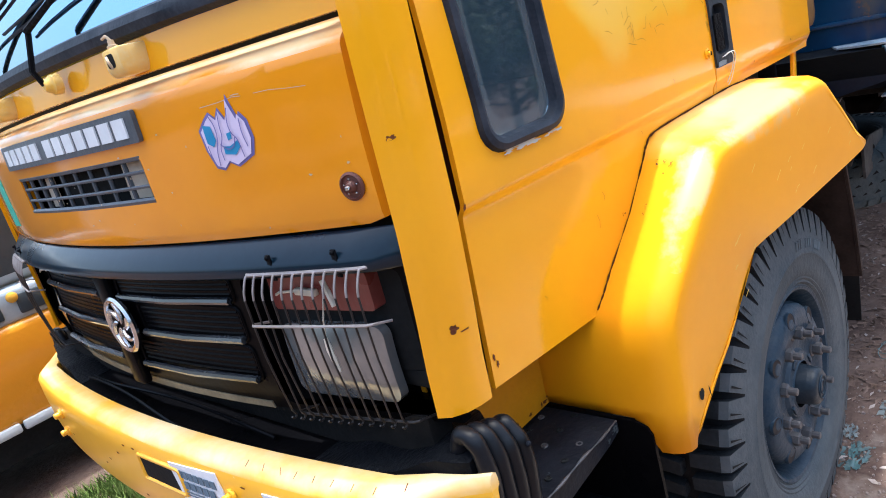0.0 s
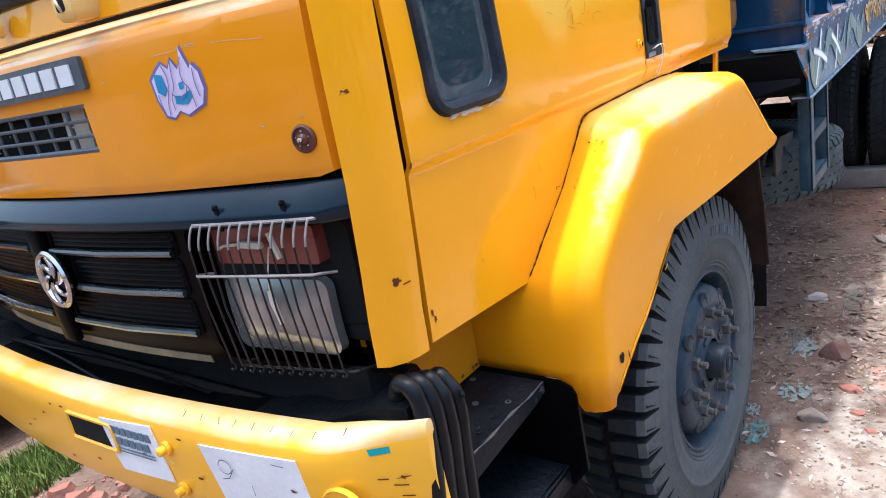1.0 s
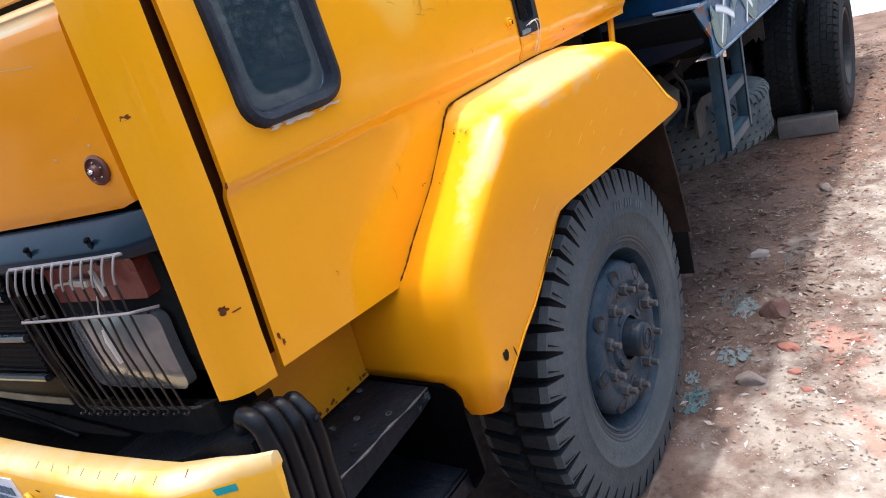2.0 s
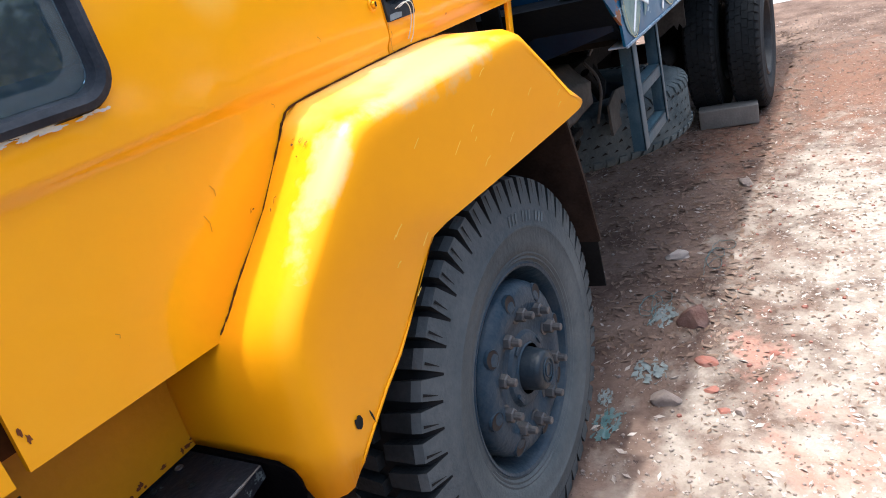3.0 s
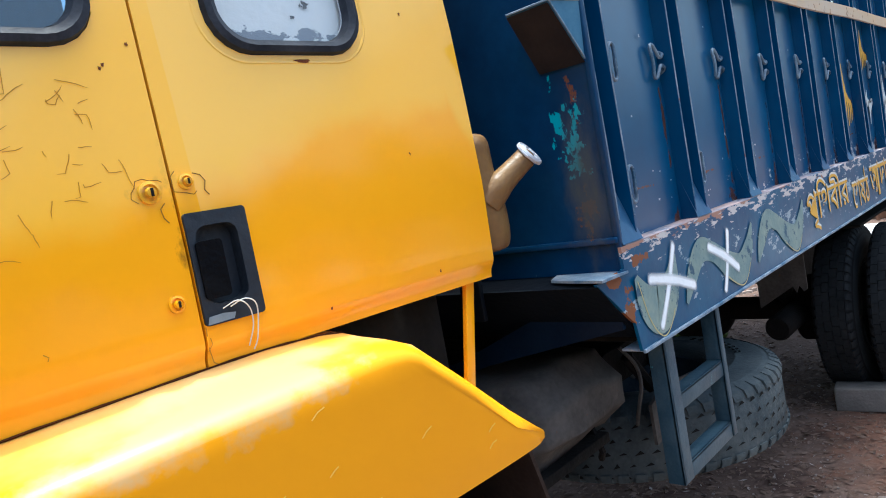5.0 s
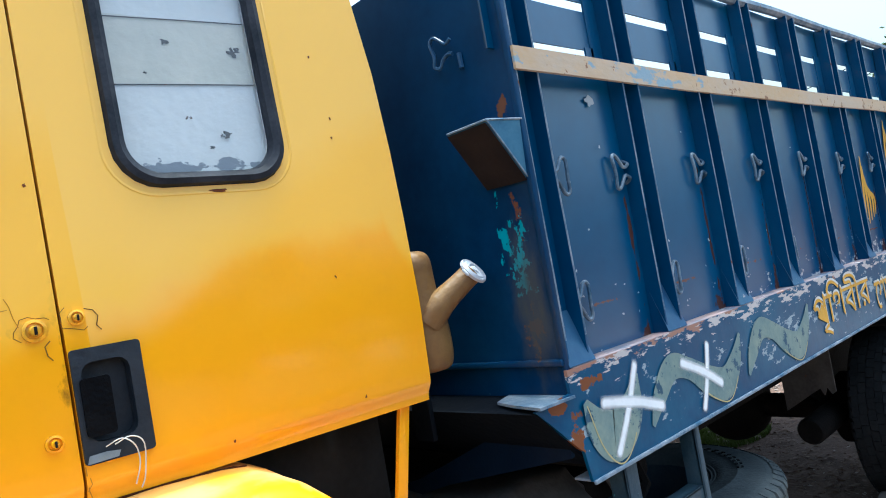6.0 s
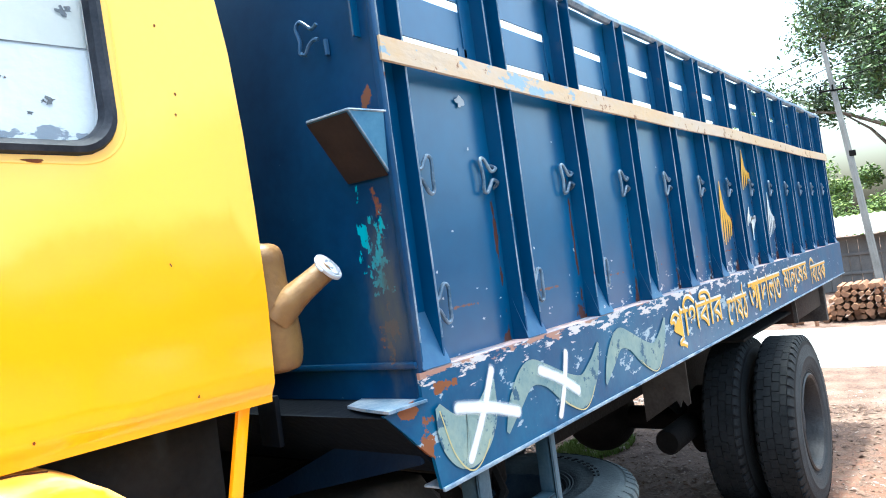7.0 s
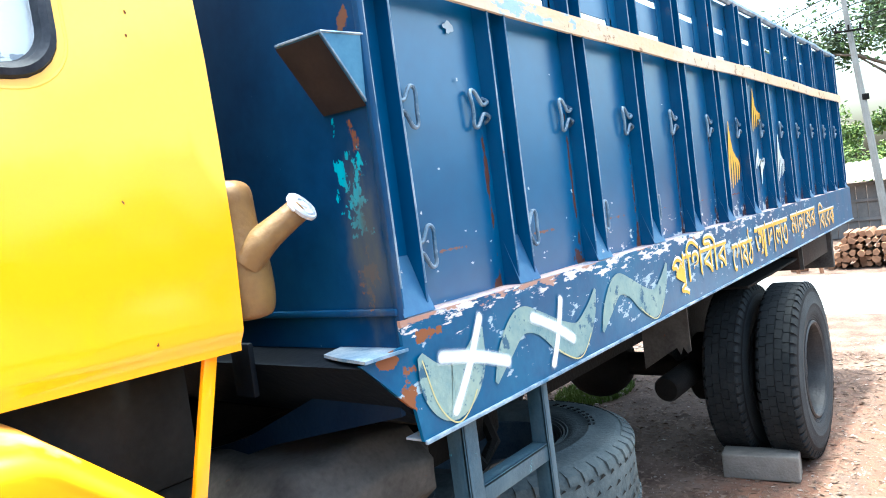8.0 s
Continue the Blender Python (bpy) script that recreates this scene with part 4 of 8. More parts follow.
# strip, hinges, wipers and windscreen above the bonnet
bm = bmesh.new()
skin(bm, [(-0.965, 1.796), (0.965, 1.796), (0.965, 1.858), (-0.965, 1.858)], lambda u, v, d: front(u, v, d + 0.016), 0.02, (), span(-0.96, 0.96, 21)[1:-1])
cowl = part("cowl_strip", bm, YELLOW, truck)
HINGE = mat("dusty_hinge_paint", (0.80, 0.46, 0.06), 0.5, second=(0.74, 0.56, 0.28), scale=16, amount=0.9, chip=(0.22, 0.12, 0.03), chip_scale=30, chip_at=0.70)
for y, w in ((-0.474, 0.033), (0.198, 0.033)):
    c = front(y, 1.825, 0)
    bm = bmesh.new()
    # a cast block, narrower at its foot, with a web to the strip behind
    low_r, top_r = [(-0.024, -0.8), (-0.024, 0.8), (0.030, 0.9), (0.030, -0.9)], [(-0.031, -1.0), (-0.031, 1.0), (0.030, 1.1), (0.030, -1.1)]
    rings = [[bm.verts.new((c.x + dx, y + w * k, z)) for dx, k in ring] for z, ring in ((1.799, low_r), (1.812, top_r), (1.851, top_r))]
    for a, b in zip(rings, rings[1:]):
        for i in range(4):
            bm.faces.new((a[i], a[(i + 1) % 4], b[(i + 1) % 4], b[i]))
    bm.faces.new(rings[0][::-1])
    bm.faces.new(rings[-1])
    bmesh.ops.bevel(bm, geom=list(bm.edges), offset=0.005, segments=2, affect="EDGES", profile=0.5)
    hg = part("bonnet_hinge", bm, HINGE, truck, "dusty yellow cast hinge block")
    bm = bmesh.new()
    skin(bm, rounded(y - w * 0.35, y + w * 0.60, 1.817, 1.842, 0.007, 4), lambda u, v, d: Vector((c.x - 0.0318 + d, u, v)), 0.004)
    part("hinge_hole", bm, CAB_IN, hg, "dark hole in the hinge block")
    bm = bmesh.new()
    tube(bm, smooth_line([(c.x - 0.031, y + w * 0.1, 1.816), (c.x - 0.036, y + w * 0.08, 1.828), (c.x - 0.034, y + w * 0.3, 1.838)], 3), 0.0028, 6)
    part("hinge_spring", bm, CREAM, hg)
    bm = bmesh.new()
    lathe(bm, [(0.010, 0), (0.010, 0.006), (0.0065, 0.008), (0.0055, 0.016), (0, 0.017)], Matrix.Translation((c.x - 0.016, y + w * 0.25, 1.850)), 10)
    tube(bm, smooth_line([(c.x - 0.016, y + w * 0.25, 1.864), (c.x - 0.018, y + w * 0.5, 1.874), (c.x - 0.020, y + w * 0.9, 1.872)], 3), 0.003, 6)
    part("hinge_bolt", bm, CREAM, hg)
c = front(-0.185, 1.832, 0)
bm = bmesh.new()
lathe(bm, [(0.022, -0.006), (0.021, 0.010), (0.016, 0.014), (0.014, 0.020), (0.009, 0.026), (0, 0.027)], Matrix.Translation((c.x - 0.004, -0.185, 1.832)) @ pose(0, 0, 0, 0, -90, 0), 18)
part("wiper_pivot", bm, HINGE, truck, "dusty wiper pivot")
bm = bmesh.new()
rows = []
for v, d in ((1.852, 0.012), (1.860, -0.004), (1.876, -0.009), (1.891, -0.004), (1.899, 0.016)):
    rows.append([bm.verts.new(front(y, v + 0.01 * (1 - (y / 0.96) ** 2), d + 0.004)) for y in span(-0.965, 0.965, 31)])
for a, b in zip(rows, rows[1:]):
    for i in range(30):
        bm.faces.new((a[i], a[i + 1], b[i + 1], b[i]))
part("windscreen_rubber", bm, RUBBER, truck, "thick black windscreen rubber")
bm = bmesh.new()
skin(bm, [(-0.95, 1.894), (0.95, 1.894), (0.90, 2.58), (-0.90, 2.58)], lambda u, v, d: front(u, v, d + 0.016), 0.006, (), span(-0.9, 0.9, 19), [2.1, 2.3])
ws = part("windscreen", bm, WINDSCREEN, truck, "windscreen with a blue tinted reflection")
ws.visible_shadow = False
for y0, y1 in ((-0.185, -0.62), (0.36, -0.10)):
    bm = bmesh.new()
    a = front(y0, 1.835, -0.028)
    tube(bm, [a, a + Vector((-0.012, 0, 0.03)), front(y0 - 0.015, 1.94, -0.035)], 0.006, 6)
    tube(bm, [front(y0 - 0.015, 1.94, -0.038), front((y0 + y1) / 2, 1.99, -0.03), front(y1, 2.02, -0.022)], [0.0075, 0.006, 0.004], 6)
    wip = part("wiper", bm, BLACK_DUST, truck, "black windscreen wiper")
    bm = bmesh.new()
    for k in (0, 1):
        tube(bm, [front(y0 + 0.15, 1.955 + 0.01 * k, -0.012 - 0.01 * k), front((y0 + y1) / 2, 1.985 + 0.01 * k, -0.014 - 0.01 * k), front(y1 - 0.1, 2.03 + 0.01 * k, -0.010 - 0.008 * k)], 0.0035, 5)
    part("wiper_blade", bm, RUBBER, wip)
for s in (1, -1):
    bm = bmesh.new()
    tube(bm, [front(s * 0.95, 1.93, 0.02), front(s * 0.90, 2.60, 0.02)], 0.03, 8)
    part("windscreen_post", bm, YELLOW, truck)

# ---- lower front: black lamp panel, grille, lamps ----
LAMP = (-0.935, -0.555, 1.100, 1.392)


def low(y, z, d):
    p = Vector((front_x(y) + d + 0.006, y, z))
    p.x += 0.02 * smoothstep(1.16, 1.08, z)
    return p


bm = bmesh.new()
skin(bm, [(-0.962, 1.085), (-0.5, 1.085), (0.5, 1.085), (0.962, 1.085), (0.962, 1.458), (-0.962, 1.458)], low, 0.02,
     [rounded(*LAMP, 0.02, 3)[::-1], rounded(-LAMP[1], -LAMP[0], LAMP[2], LAMP[3], 0.02, 3)[::-1]], span(-0.96, 0.96, 25)[1:-1], [1.10, 1.14, 1.2, 1.3, 1.4])
front_panel = part("grille_panel", bm, BLACK, truck, "black front panel with ribbed grille and lamp openings")
bm = bmesh.new()
rows = []
for z, d in ((1.463, 0.004), (1.459, -0.004), (1.424, -0.034), (1.416, -0.037), (1.402, -0.036), (1.396, -0.028), (1.396, 0.004)):
    rows.append([bm.verts.new(low(y, z, d * (1 - 0.9 * smoothstep(0.945, 0.965, abs(y))))) for y in span(-0.965, 0.965, 41)])
for a, b in zip(rows, rows[1:]):
    for i in range(40):
        bm.faces.new((a[i], a[i + 1], b[i + 1], b[i]))
lip = part("panel_lip", bm, BLACK_LIP, front_panel)
for y in (-0.85, -0.70, 0.70, 0.85):
    bm = bmesh.new()
    c = low(y, 1.435, -0.032)
    box(bm, (c.x - 0.002, y - 0.006, 1.393), (c.x + 0.002, y + 0.006, 1.442), 0.001)
    bmesh.ops.create_icosphere(bm, subdivisions=2, radius=0.0045, matrix=Matrix.Translation(c + Vector((-0.003, 0, 0.002))))
    part("guard_clip", bm, BLACK_DUST, front_panel)
for s in (1, -1):
    for k, (z0, z1) in enumerate(((1.336, 1.392), (1.249, 1.328), (1.159, 1.240))):
        y0, y1 = (-0.525, -0.055) if s > 0 else (0.055, 0.525)
        if k == 1:
            y0, y1 = (-0.525, -0.125) if s > 0 else (0.055, 0.525)
        bm = bmesh.new()
        for f in range(4 if k == 0 else 5):
            z = z0 + 0.018 + f * (0.0105 if k == 0 else 0.0118)
            tube(bm, [low(y, z, 0.001) for y in span(y0 + 0.012, y1 - 0.012, 7)], 0.0032, 5)
        part("grille_rib", bm, BLACK, front_panel)
        bm = bmesh.new()
        tube(bm, [low(y0 + 0.01, z0 + 0.006, -0.006), low((y0 + y1) / 2, z0 + 0.006, -0.012), low(y1 - 0.01, z0 + 0.006, -0.010)], 0.0085, 8)
        part("grille_bar", bm, GRILLE_EDGE, front_panel)
        bm = bmesh.new()
        tube(bm, [low(y, z, -0.001) for y, z in rounded(y0, y1, z0, z1, 0.018, 4)], 0.004, 5, True)
        part("grille_frame", bm, BLACK, front_panel)
bm = bmesh.new()
box(bm, (front_x(0) - 0.016, -0.035, 1.10), (front_x(0) + 0.01, 0.030, 1.40), 0.010)
part("grille_rib_centre", bm, BLACK, front_panel)
m_emb = Matrix.Translation((front_x(0) - 0.014, -0.062, 1.275)) @ pose(0, 0, 0, 0, -90, 0)
bm = bmesh.new()
lathe(bm, [(0.071, 0.0), (0.073, 0.008), (0.068, 0.014), (0.060, 0.012), (0.057, 0.004), (0.060, 0.0)], m_emb, 40, True)
emb = part("emblem", bm, CHROME, truck, "round dull chrome emblem")
bm = bmesh.new()
lathe(bm, [(0.0585, 0.0012), (0.0585, 0.0035), (0.0, 0.0035)], m_emb, 32)
part("emblem_backing", bm, BLACK, emb)
bm = bmesh.new()
for k in range(6):
    pts = []
    for i in range(6):
        r = 0.012 + 0.046 * i / 5
        a = k * math.tau / 6 + 1.0 * i / 5
        pts.append(m_emb @ Vector((r * math.cos(a), r * math.sin(a), 0.009)))
    tube(bm, pts, [0.003, 0.005, 0.006, 0.006, 0.006, 0.005], 6)
part("emblem_spoke", bm, CHROME, emb)
for s in (1, -1):
    y0, y1 = (LAMP[0], LAMP[1]) if s > 0 else (-LAMP[1], -LAMP[0])
    bm = bmesh.new()
    loop = rounded(y0, y1, LAMP[2], LAMP[3], 0.02, 3)
    a = [bm.verts.new(low(u, v, 0.0)) for u, v in loop]
    b = [bm.verts.new(low(u, v, 0.075)) for u, v in loop]
    for i in range(len(loop)):
        bm.faces.new((a[i], a[(i + 1) % len(a)], b[(i + 1) % len(a)], b[i]))
    bm.faces.new(b)
    bowl = part("lamp_housing", bm, BLACK, truck, "black headlamp recess behind a wire guard")
    yc = -0.708 * s
    gx = low(yc, 1.2, 0).x

    def lamp_map(u, v, d, yc=yc, gx=gx):
        bulge = 0.022 * (1 - min(1, ((u - yc) / 0.15) ** 2)) * (1 - min(1, ((v - 1.195) / 0.085) ** 2))
        return Vector((gx + 0.036 + d - bulge + (abs(u) - 0.7) * 0.12, u, v))

    bm = bmesh.new()
    skin(bm, rounded(yc - 0.134, yc + 0.134, 1.116, 1.272, 0.022, 4), lamp_map, 0.02, (), span(yc - 0.14, yc + 0.14, 11)[1:-1], span(1.12, 1.27, 8)[1:-1])
    part("headlamp_lens", bm, LAMP_GREY, bowl, "dusty grey headlamp glass")
    bm = bmesh.new()
    skin(bm, rounded(yc - 0.132, yc + 0.132, 1.302, 1.378, 0.008, 3), lamp_map, 0.03, (), span(yc - 0.13, yc + 0.13, 8)[1:-1])
    red = part("turn_lamp", bm, LAMP_RED, bowl, "faded red-brown turn lamp")
    bm = bmesh.new()
    c = lamp_map(yc + 0.03, 1.345, -0.01)
    box(bm, c - Vector((0.006, 0.046, 0.007)), c + Vector((0.006, 0.018, 0.007)), 0.003, None)
    tube(bm, [c + Vector((0, 0.02, 0)), c + Vector((-0.004, 0.07, -0.004)), c + Vector((0, 0.09, -0.012))], 0.003, 5)
    tube(bm, [c + Vector((0.004, -0.06, -0.004)), c + Vector((-0.012, -0.058, -0.05)), c + Vector((-0.016, -0.052, -0.09))], 0.0016, 5)
    tube(bm, [c + Vector((-0.016, -0.052, -0.085)), c + Vector((-0.020, -0.060, -0.105)), c + Vector((-0.020, -0.070, -0.150))], [0.004, 0.0065, 0.005], 7)
    tube(bm, [c + Vector((0.0, -0.075, 0.026)), c + Vector((-0.004, -0.095, -0.022))], 0.006, 6)
    part("loose_bulb_lead", bm, BONE, bowl, "loose off-white bulb holder on its lead")

    def cage(u, v, d):
        return Vector((low(u, v, 0).x - 0.045 + d, u, v))

    guard = new("headlamp_guard")
    guard.parent = truck
    tagged(guard, "bent wire cage over the headlamp")
    for i in range(12):
        y = span(-0.902, -0.640, 12)[i] * s
        top = [cage(y, 1.408, 0.006), cage(y, 1.404, 0.000), cage(y + 0.001, 1.382, -0.010), cage(y + 0.002, 1.366, -0.013)]
        foot = [cage(y + 0.011, 1.124, 0.000), cage(y + 0.012, 1.112, 0.002), cage(y + 0.012, 1.106, -0.002), cage(y + 0.011, 1.106, -0.008), cage(y + 0.010, 1.111, -0.010)]
        bm = bmesh.new()
        tube(bm, [top[-1], cage(y + 0.004, 1.316, -0.0115), cage(y + 0.006, 1.25, -0.008 + 0.003 * math.sin(i * 2.6)), foot[0]], 0.0020, 6)
        bar = part("guard_bar", bm, WIRE, guard)
        for end in (top, foot):
            bm = bmesh.new()
            tube(bm, smooth_line(end, 3), 0.0022, 6)
            part("bar_end", bm, WIRE_PALE if end is top else WIRE, bar, "bent end of the wire, pale at the top")
    for z, dd in ((1.408, 0.006), (1.316, -0.016), (1.112, 0.006)):
        bm = bmesh.new()
        tube(bm, [cage(-0.910 * s, z - 0.012, dd + 0.045), cage(-0.910 * s, z, dd + 0.004)] + [cage(y * s, z, dd) for y in span(-0.902, -0.640, 7)] + [cage(-0.632 * s, z, dd + 0.006), cage(-0.630 * s, z - 0.012, dd + 0.045)], 0.0036 if z > 1.39 else 0.0027, 6)
        part("cross_bar", bm, WIRE_PALE if z > 1.2 else WIRE, guard)
bm = bmesh.new()
skin(bm, [(-0.5, 1.083), (0.5, 1.083), (0.5, 1.112), (-0.5, 1.10)], lambda u, v, d: low(u, v, d - 0.003), 0.003, (), span(-0.4, 0.4, 8))
part("worn_panel_edge", bm, mat("worn_panel_edge", (0.10, 0.085, 0.06), 0.7, second=(0.26, 0.22, 0.14), scale=11, amount=1.0), front_panel, "lower edge worn to dusty primer")

# ---- bumper ----


def bump_x(y):
    k = abs(y)
    return -1.372 + 0.085 * k * k + 0.10 * smoothstep(0.86, 1.07, k)


def bump(y, z, d):
    return Vector((bump_x(y) + d + 0.012 * smoothstep(0.93, 0.78, z), y, z - 0.014 - 0.012 * (y + 0.9)))


bm = bmesh.new()
rows = []
prof = [(0.985, 0.075), (1.030, 0.075), (1.040, 0.070), (1.044, 0.050), (1.042, 0.024), (1.034, 0.008), (1.020, 0.0), (0.96, 0.0), (0.87, 0.0), (0.80, 0.002), (0.785, 0.010), (0.780, 0.030), (0.780, 0.06)]
ysb = span(-1.040, 1.040, 61)
for z, d in prof:
    rows.append([bm.verts.new(bump(y, z, d * (1 - 0.72 * smoothstep(0.90, 1.03, abs(y))))) for y in ysb])
for a, b in zip(rows, rows[1:]):
    for i in range(60):
        bm.faces.new((a[i], a[i + 1], b[i + 1], b[i]))
for i in (0, 60):
    bm.faces.new([r[i] for r in rows])
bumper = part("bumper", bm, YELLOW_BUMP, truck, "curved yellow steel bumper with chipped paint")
bm = bmesh.new()
skin(bm, rounded(-0.255, -0.045, 0.915, 0.985, 0.01, 3), lambda u, v, d: bump(u, v, d - 0.002), 0.003, (), span(-0.24, -0.06, 5))
slot = part("bumper_slot", bm, CAB_IN, bumper, "dark rectangular tow opening")
bm = bmesh.new()
tube(bm, [bump(u, v, -0.002) for u, v in rounded(-0.255, -0.045, 0.915, 0.985, 0.01, 3)], 0.006, 6, True)
part("slot_rim", bm, YELLOW_BUMP, bumper)
bm = bmesh.new()
skin(bm, [(-0.435, 0.872), (-0.235, 0.862), (-0.215, 1.000), (-0.418, 1.012)], lambda u, v, d: bump(u, v, d - 0.004), 0.003, (), span(-0.42, -0.23, 6))
paper = part("paper_notice", bm, PAPER, truck, "white paper notice with two grey lines of writing")
bm = bmesh.new()
for k, (z, y0, n, w) in enumerate(((0.978, -0.247, 7, 0.019), (0.950, -0.262, 5, 0.022))):
    for i in range(n):
        y = y0 - i * (w + 0.004)
        skin(bm, [(y - w, z - 0.010), (y, z - 0.011), (y, z + 0.009), (y - w, z + 0.010)], lambda u, v, d: bump(u, v, d - 0.0052), 0.001)
for z in (0.930, 0.922):
    skin(bm, [(-0.40, z), (-0.26, z - 0.001), (-0.26, z + 0.002), (-0.40, z + 0.003)], lambda u, v, d: bump(u, v, d - 0.0052), 0.001)
part("notice_bar", bm, INK, paper)
bm = bmesh.new()
skin(bm, [(-0.845, 0.835), (-0.60, 0.815), (-0.57, 0.995), (-0.83, 1.000)], lambda u, v, d: bump(u, v, d - 0.004), 0.003, (), span(-0.83, -0.60, 7))
sheet = part("white_patch", bm, PAPER, truck, "blank white pasted sheet with pencil marks")
bm = bmesh.new()
ribbon(bm, [(-0.635 + 0.018 * math.cos(a), 0.955 + 0.016 * math.sin(a)) for a in span(0, 6.0, 16)], 0.002, bump, -0.0055)
ribbon(bm, [(-0.66, 0.955), (-0.64, 0.93), (-0.62, 0.925)], 0.002, bump, -0.0055)
ribbon(bm, [(-0.77, 0.985), (-0.80, 0.983)], 0.002, bump, -0.0055)
ribbon(bm, [(-0.70, 0.925), (-0.70, 0.90)], 0.002, bump, -0.0055)
part("pencil_mark", bm, INK, sheet)
bm = bmesh.new()
q = bump(-0.905, 0.90, 0)
lathe(bm, [(0.048, 0.0), (0.050, 0.006), (0.045, 0.010), (0.041, 0.005), (0.0, 0.005)], Matrix.Translation(q + Vector((-0.002, 0, 0))) @ pose(0, 0, 0, 0, -90, 9), 32)
part("round_blank", bm, YELLOW_BUMP, bumper, "round yellow blanking ring")
for y, z in ((-0.455, 0.965), (-0.46, 0.86), (0.62, 0.955), (0.66, 0.88)):
    bm = bmesh.new()
    q = bump(y, z, 0)
    mm = Matrix.Translation(q) @ pose(0, 0, 0, 0, -90, 0)
    lathe(bm, [(0.017, 0), (0.017, 0.008), (0.010, 0.009), (0.010, 0.022), (0.007, 0.024), (0.0, 0.024)], mm, 12)
    part("bumper_bolt", bm, YELLOW_BUMP, bumper)
bm = bmesh.new()
patch(bm, [(-0.985, 1.010), (-0.955, 1.012), (-0.957, 0.998), (-0.985, 0.996)], bump, -0.002)
part("blue_tape", bm, TEAL, bumper, "scrap of blue tape")
bm = bmesh.new()
r2 = random.Random(5)
for y in span(-0.93, -0.55, 9):
    ribbon(bm, [(y, 1.0405), (y + r2.uniform(-.006, .006), 1.030)], 0.002, lambda u, v, d: Vector((bump_x(u) + 0.01 + (1.0405 - v) * -0.9, u, v + 0.004)), 0)
for _ in range(20):
    blob(bm, r2.uniform(-1.0, 0.6), r2.uniform(0.80, 1.01), 0.008, 0.003, bump, r2, -0.0015, 8, 0.6)
for y, z, l in ((-1.00, 0.885, 0.03), (-0.985, 0.875, 0.04), (-1.0, 0.925, 0.02), (-0.975, 0.945, 0.015), (-1.005, 0.90, 0.018)):
    ribbon(bm, [(y, z), (y + l * 0.5, z + l * 0.12), (y + l, z + l * 0.28)], 0.0028, bump, -0.0015)
part("bumper_scuff", bm, RUST, bumper)
# black tread plate and hoses behind the bumper
bm = bmesh.new()
skin(bm, [(-0.92, 0.0), (0.92, 0.0), (0.90, 0.15), (-0.90, 0.15)], lambda u, v, d: Vector((bump_x(u) + 0.075 + v, u, 0.985 - d - 0.02 * v)), 0.02, (), span(-0.90, 0.90, 21)[1:-1])
part("bumper_shelf", bm, BLACK, truck, "dusty black plate behind the bumper")
for k, (a, z) in enumerate(((0.10, 0.995), (0.14, 1.0))):
    bm = bmesh.new()
    tube(bm, [(bump_x(y) + a + 0.02 * math.sin(y * 5 + k * 2), y, z + 0.012 * math.sin(y * 3 + k)) for y in span(-0.15 - 0.3 * k, 0.55, 24)], 0.006 - 0.001 * k, 7)
    part("hose", bm, BLACK, truck, "black rubber hose")
bm = bmesh.new()
box(bm, (-1.16, -0.90, 0.80), (-1.10, 0.90, 1.10), 0.01)
box(bm, (-1.10, -0.80, 0.62), (-0.2, 0.80, 0.98), 0.05)
part("engine_block", bm, CHASSIS, truck, "grimy engine and radiator seen under the cab")
# ribbed corner guard
for s in (1, -1):
    cg = new("corner_guard")
    cg.parent = truck
    tagged(cg, "black ribbed plastic corner guard")
    for k in range(4):
        bm = bmesh.new()
        cx = -1.163 + 0.032 * k
        zt = 1.088 - 0.012 * k
        pts = [(cx + 0.004, -0.960 * s, zt - 0.040), (cx + 0.002, -0.972 * s, zt - 0.012), (cx, -0.990 * s, zt - 0.002), (cx, -1.012 * s, zt - 0.022), (cx - 0.002, -1.024 * s, 1.00), (cx - 0.010, -1.026 * s, 0.91), (cx - 0.026, -1.022 * s, 0.72)]
        fine = smooth_line(pts, 6)
        tube(bm, fine, [0.0165 + 0.0008 * math.sin(i * 0.9 + k) for i in range(len(fine))], 12)
        part("rib", bm, GUARD, cg)
    bm = bmesh.new()
    skin(bm, [(-1.165, 0.72), (-1.085, 0.72), (-1.062, 1.045), (-1.150, 1.070)], lambda u, v, d: Vector((u, (-1.012 + d) * s, v)), 0.03)
    part("guard_backing", bm, GUARD, cg)
    bm = bmesh.new()
    skin(bm, [(-1.0, 0.0), (-0.60, 0.0), (-0.60, 1.0), (-1.0, 1.0)], lambda u, v, d: Vector((bump_x(u) + 0.082 - 0.05 * smoothstep(-0.9, -1.0, u) + v * (-1.050 - bump_x(u) - 0.082), u * s, 1.016 - d + (0.030 + 0.022 * v) * smoothstep(-0.80, -0.96, u) - 0.03 * smoothstep(-0.75, -0.60, u) + 0.006 * noise.noise((u * 9, v * 3, 0)))), 0.03, (), span(-0.97, -0.63, 12), [0.25, 0.5, 0.75])
    part("guard_top", bm, BLACK_DUST, cg, "dusty black top of the corner guard")
    for x, y in ((-1.070, -1.038),):
        bm = bmesh.new()
        lathe(bm, [(0.006, 0), (0.006, 0.003), (0.004, 0.005), (0, 0.006)], Matrix.Translation((x, y * s, 1.02)) @ pose(0, 0, 0, 90 * s, 0, 0), 10)
        part("guard_rivet", bm, STEP, cg)

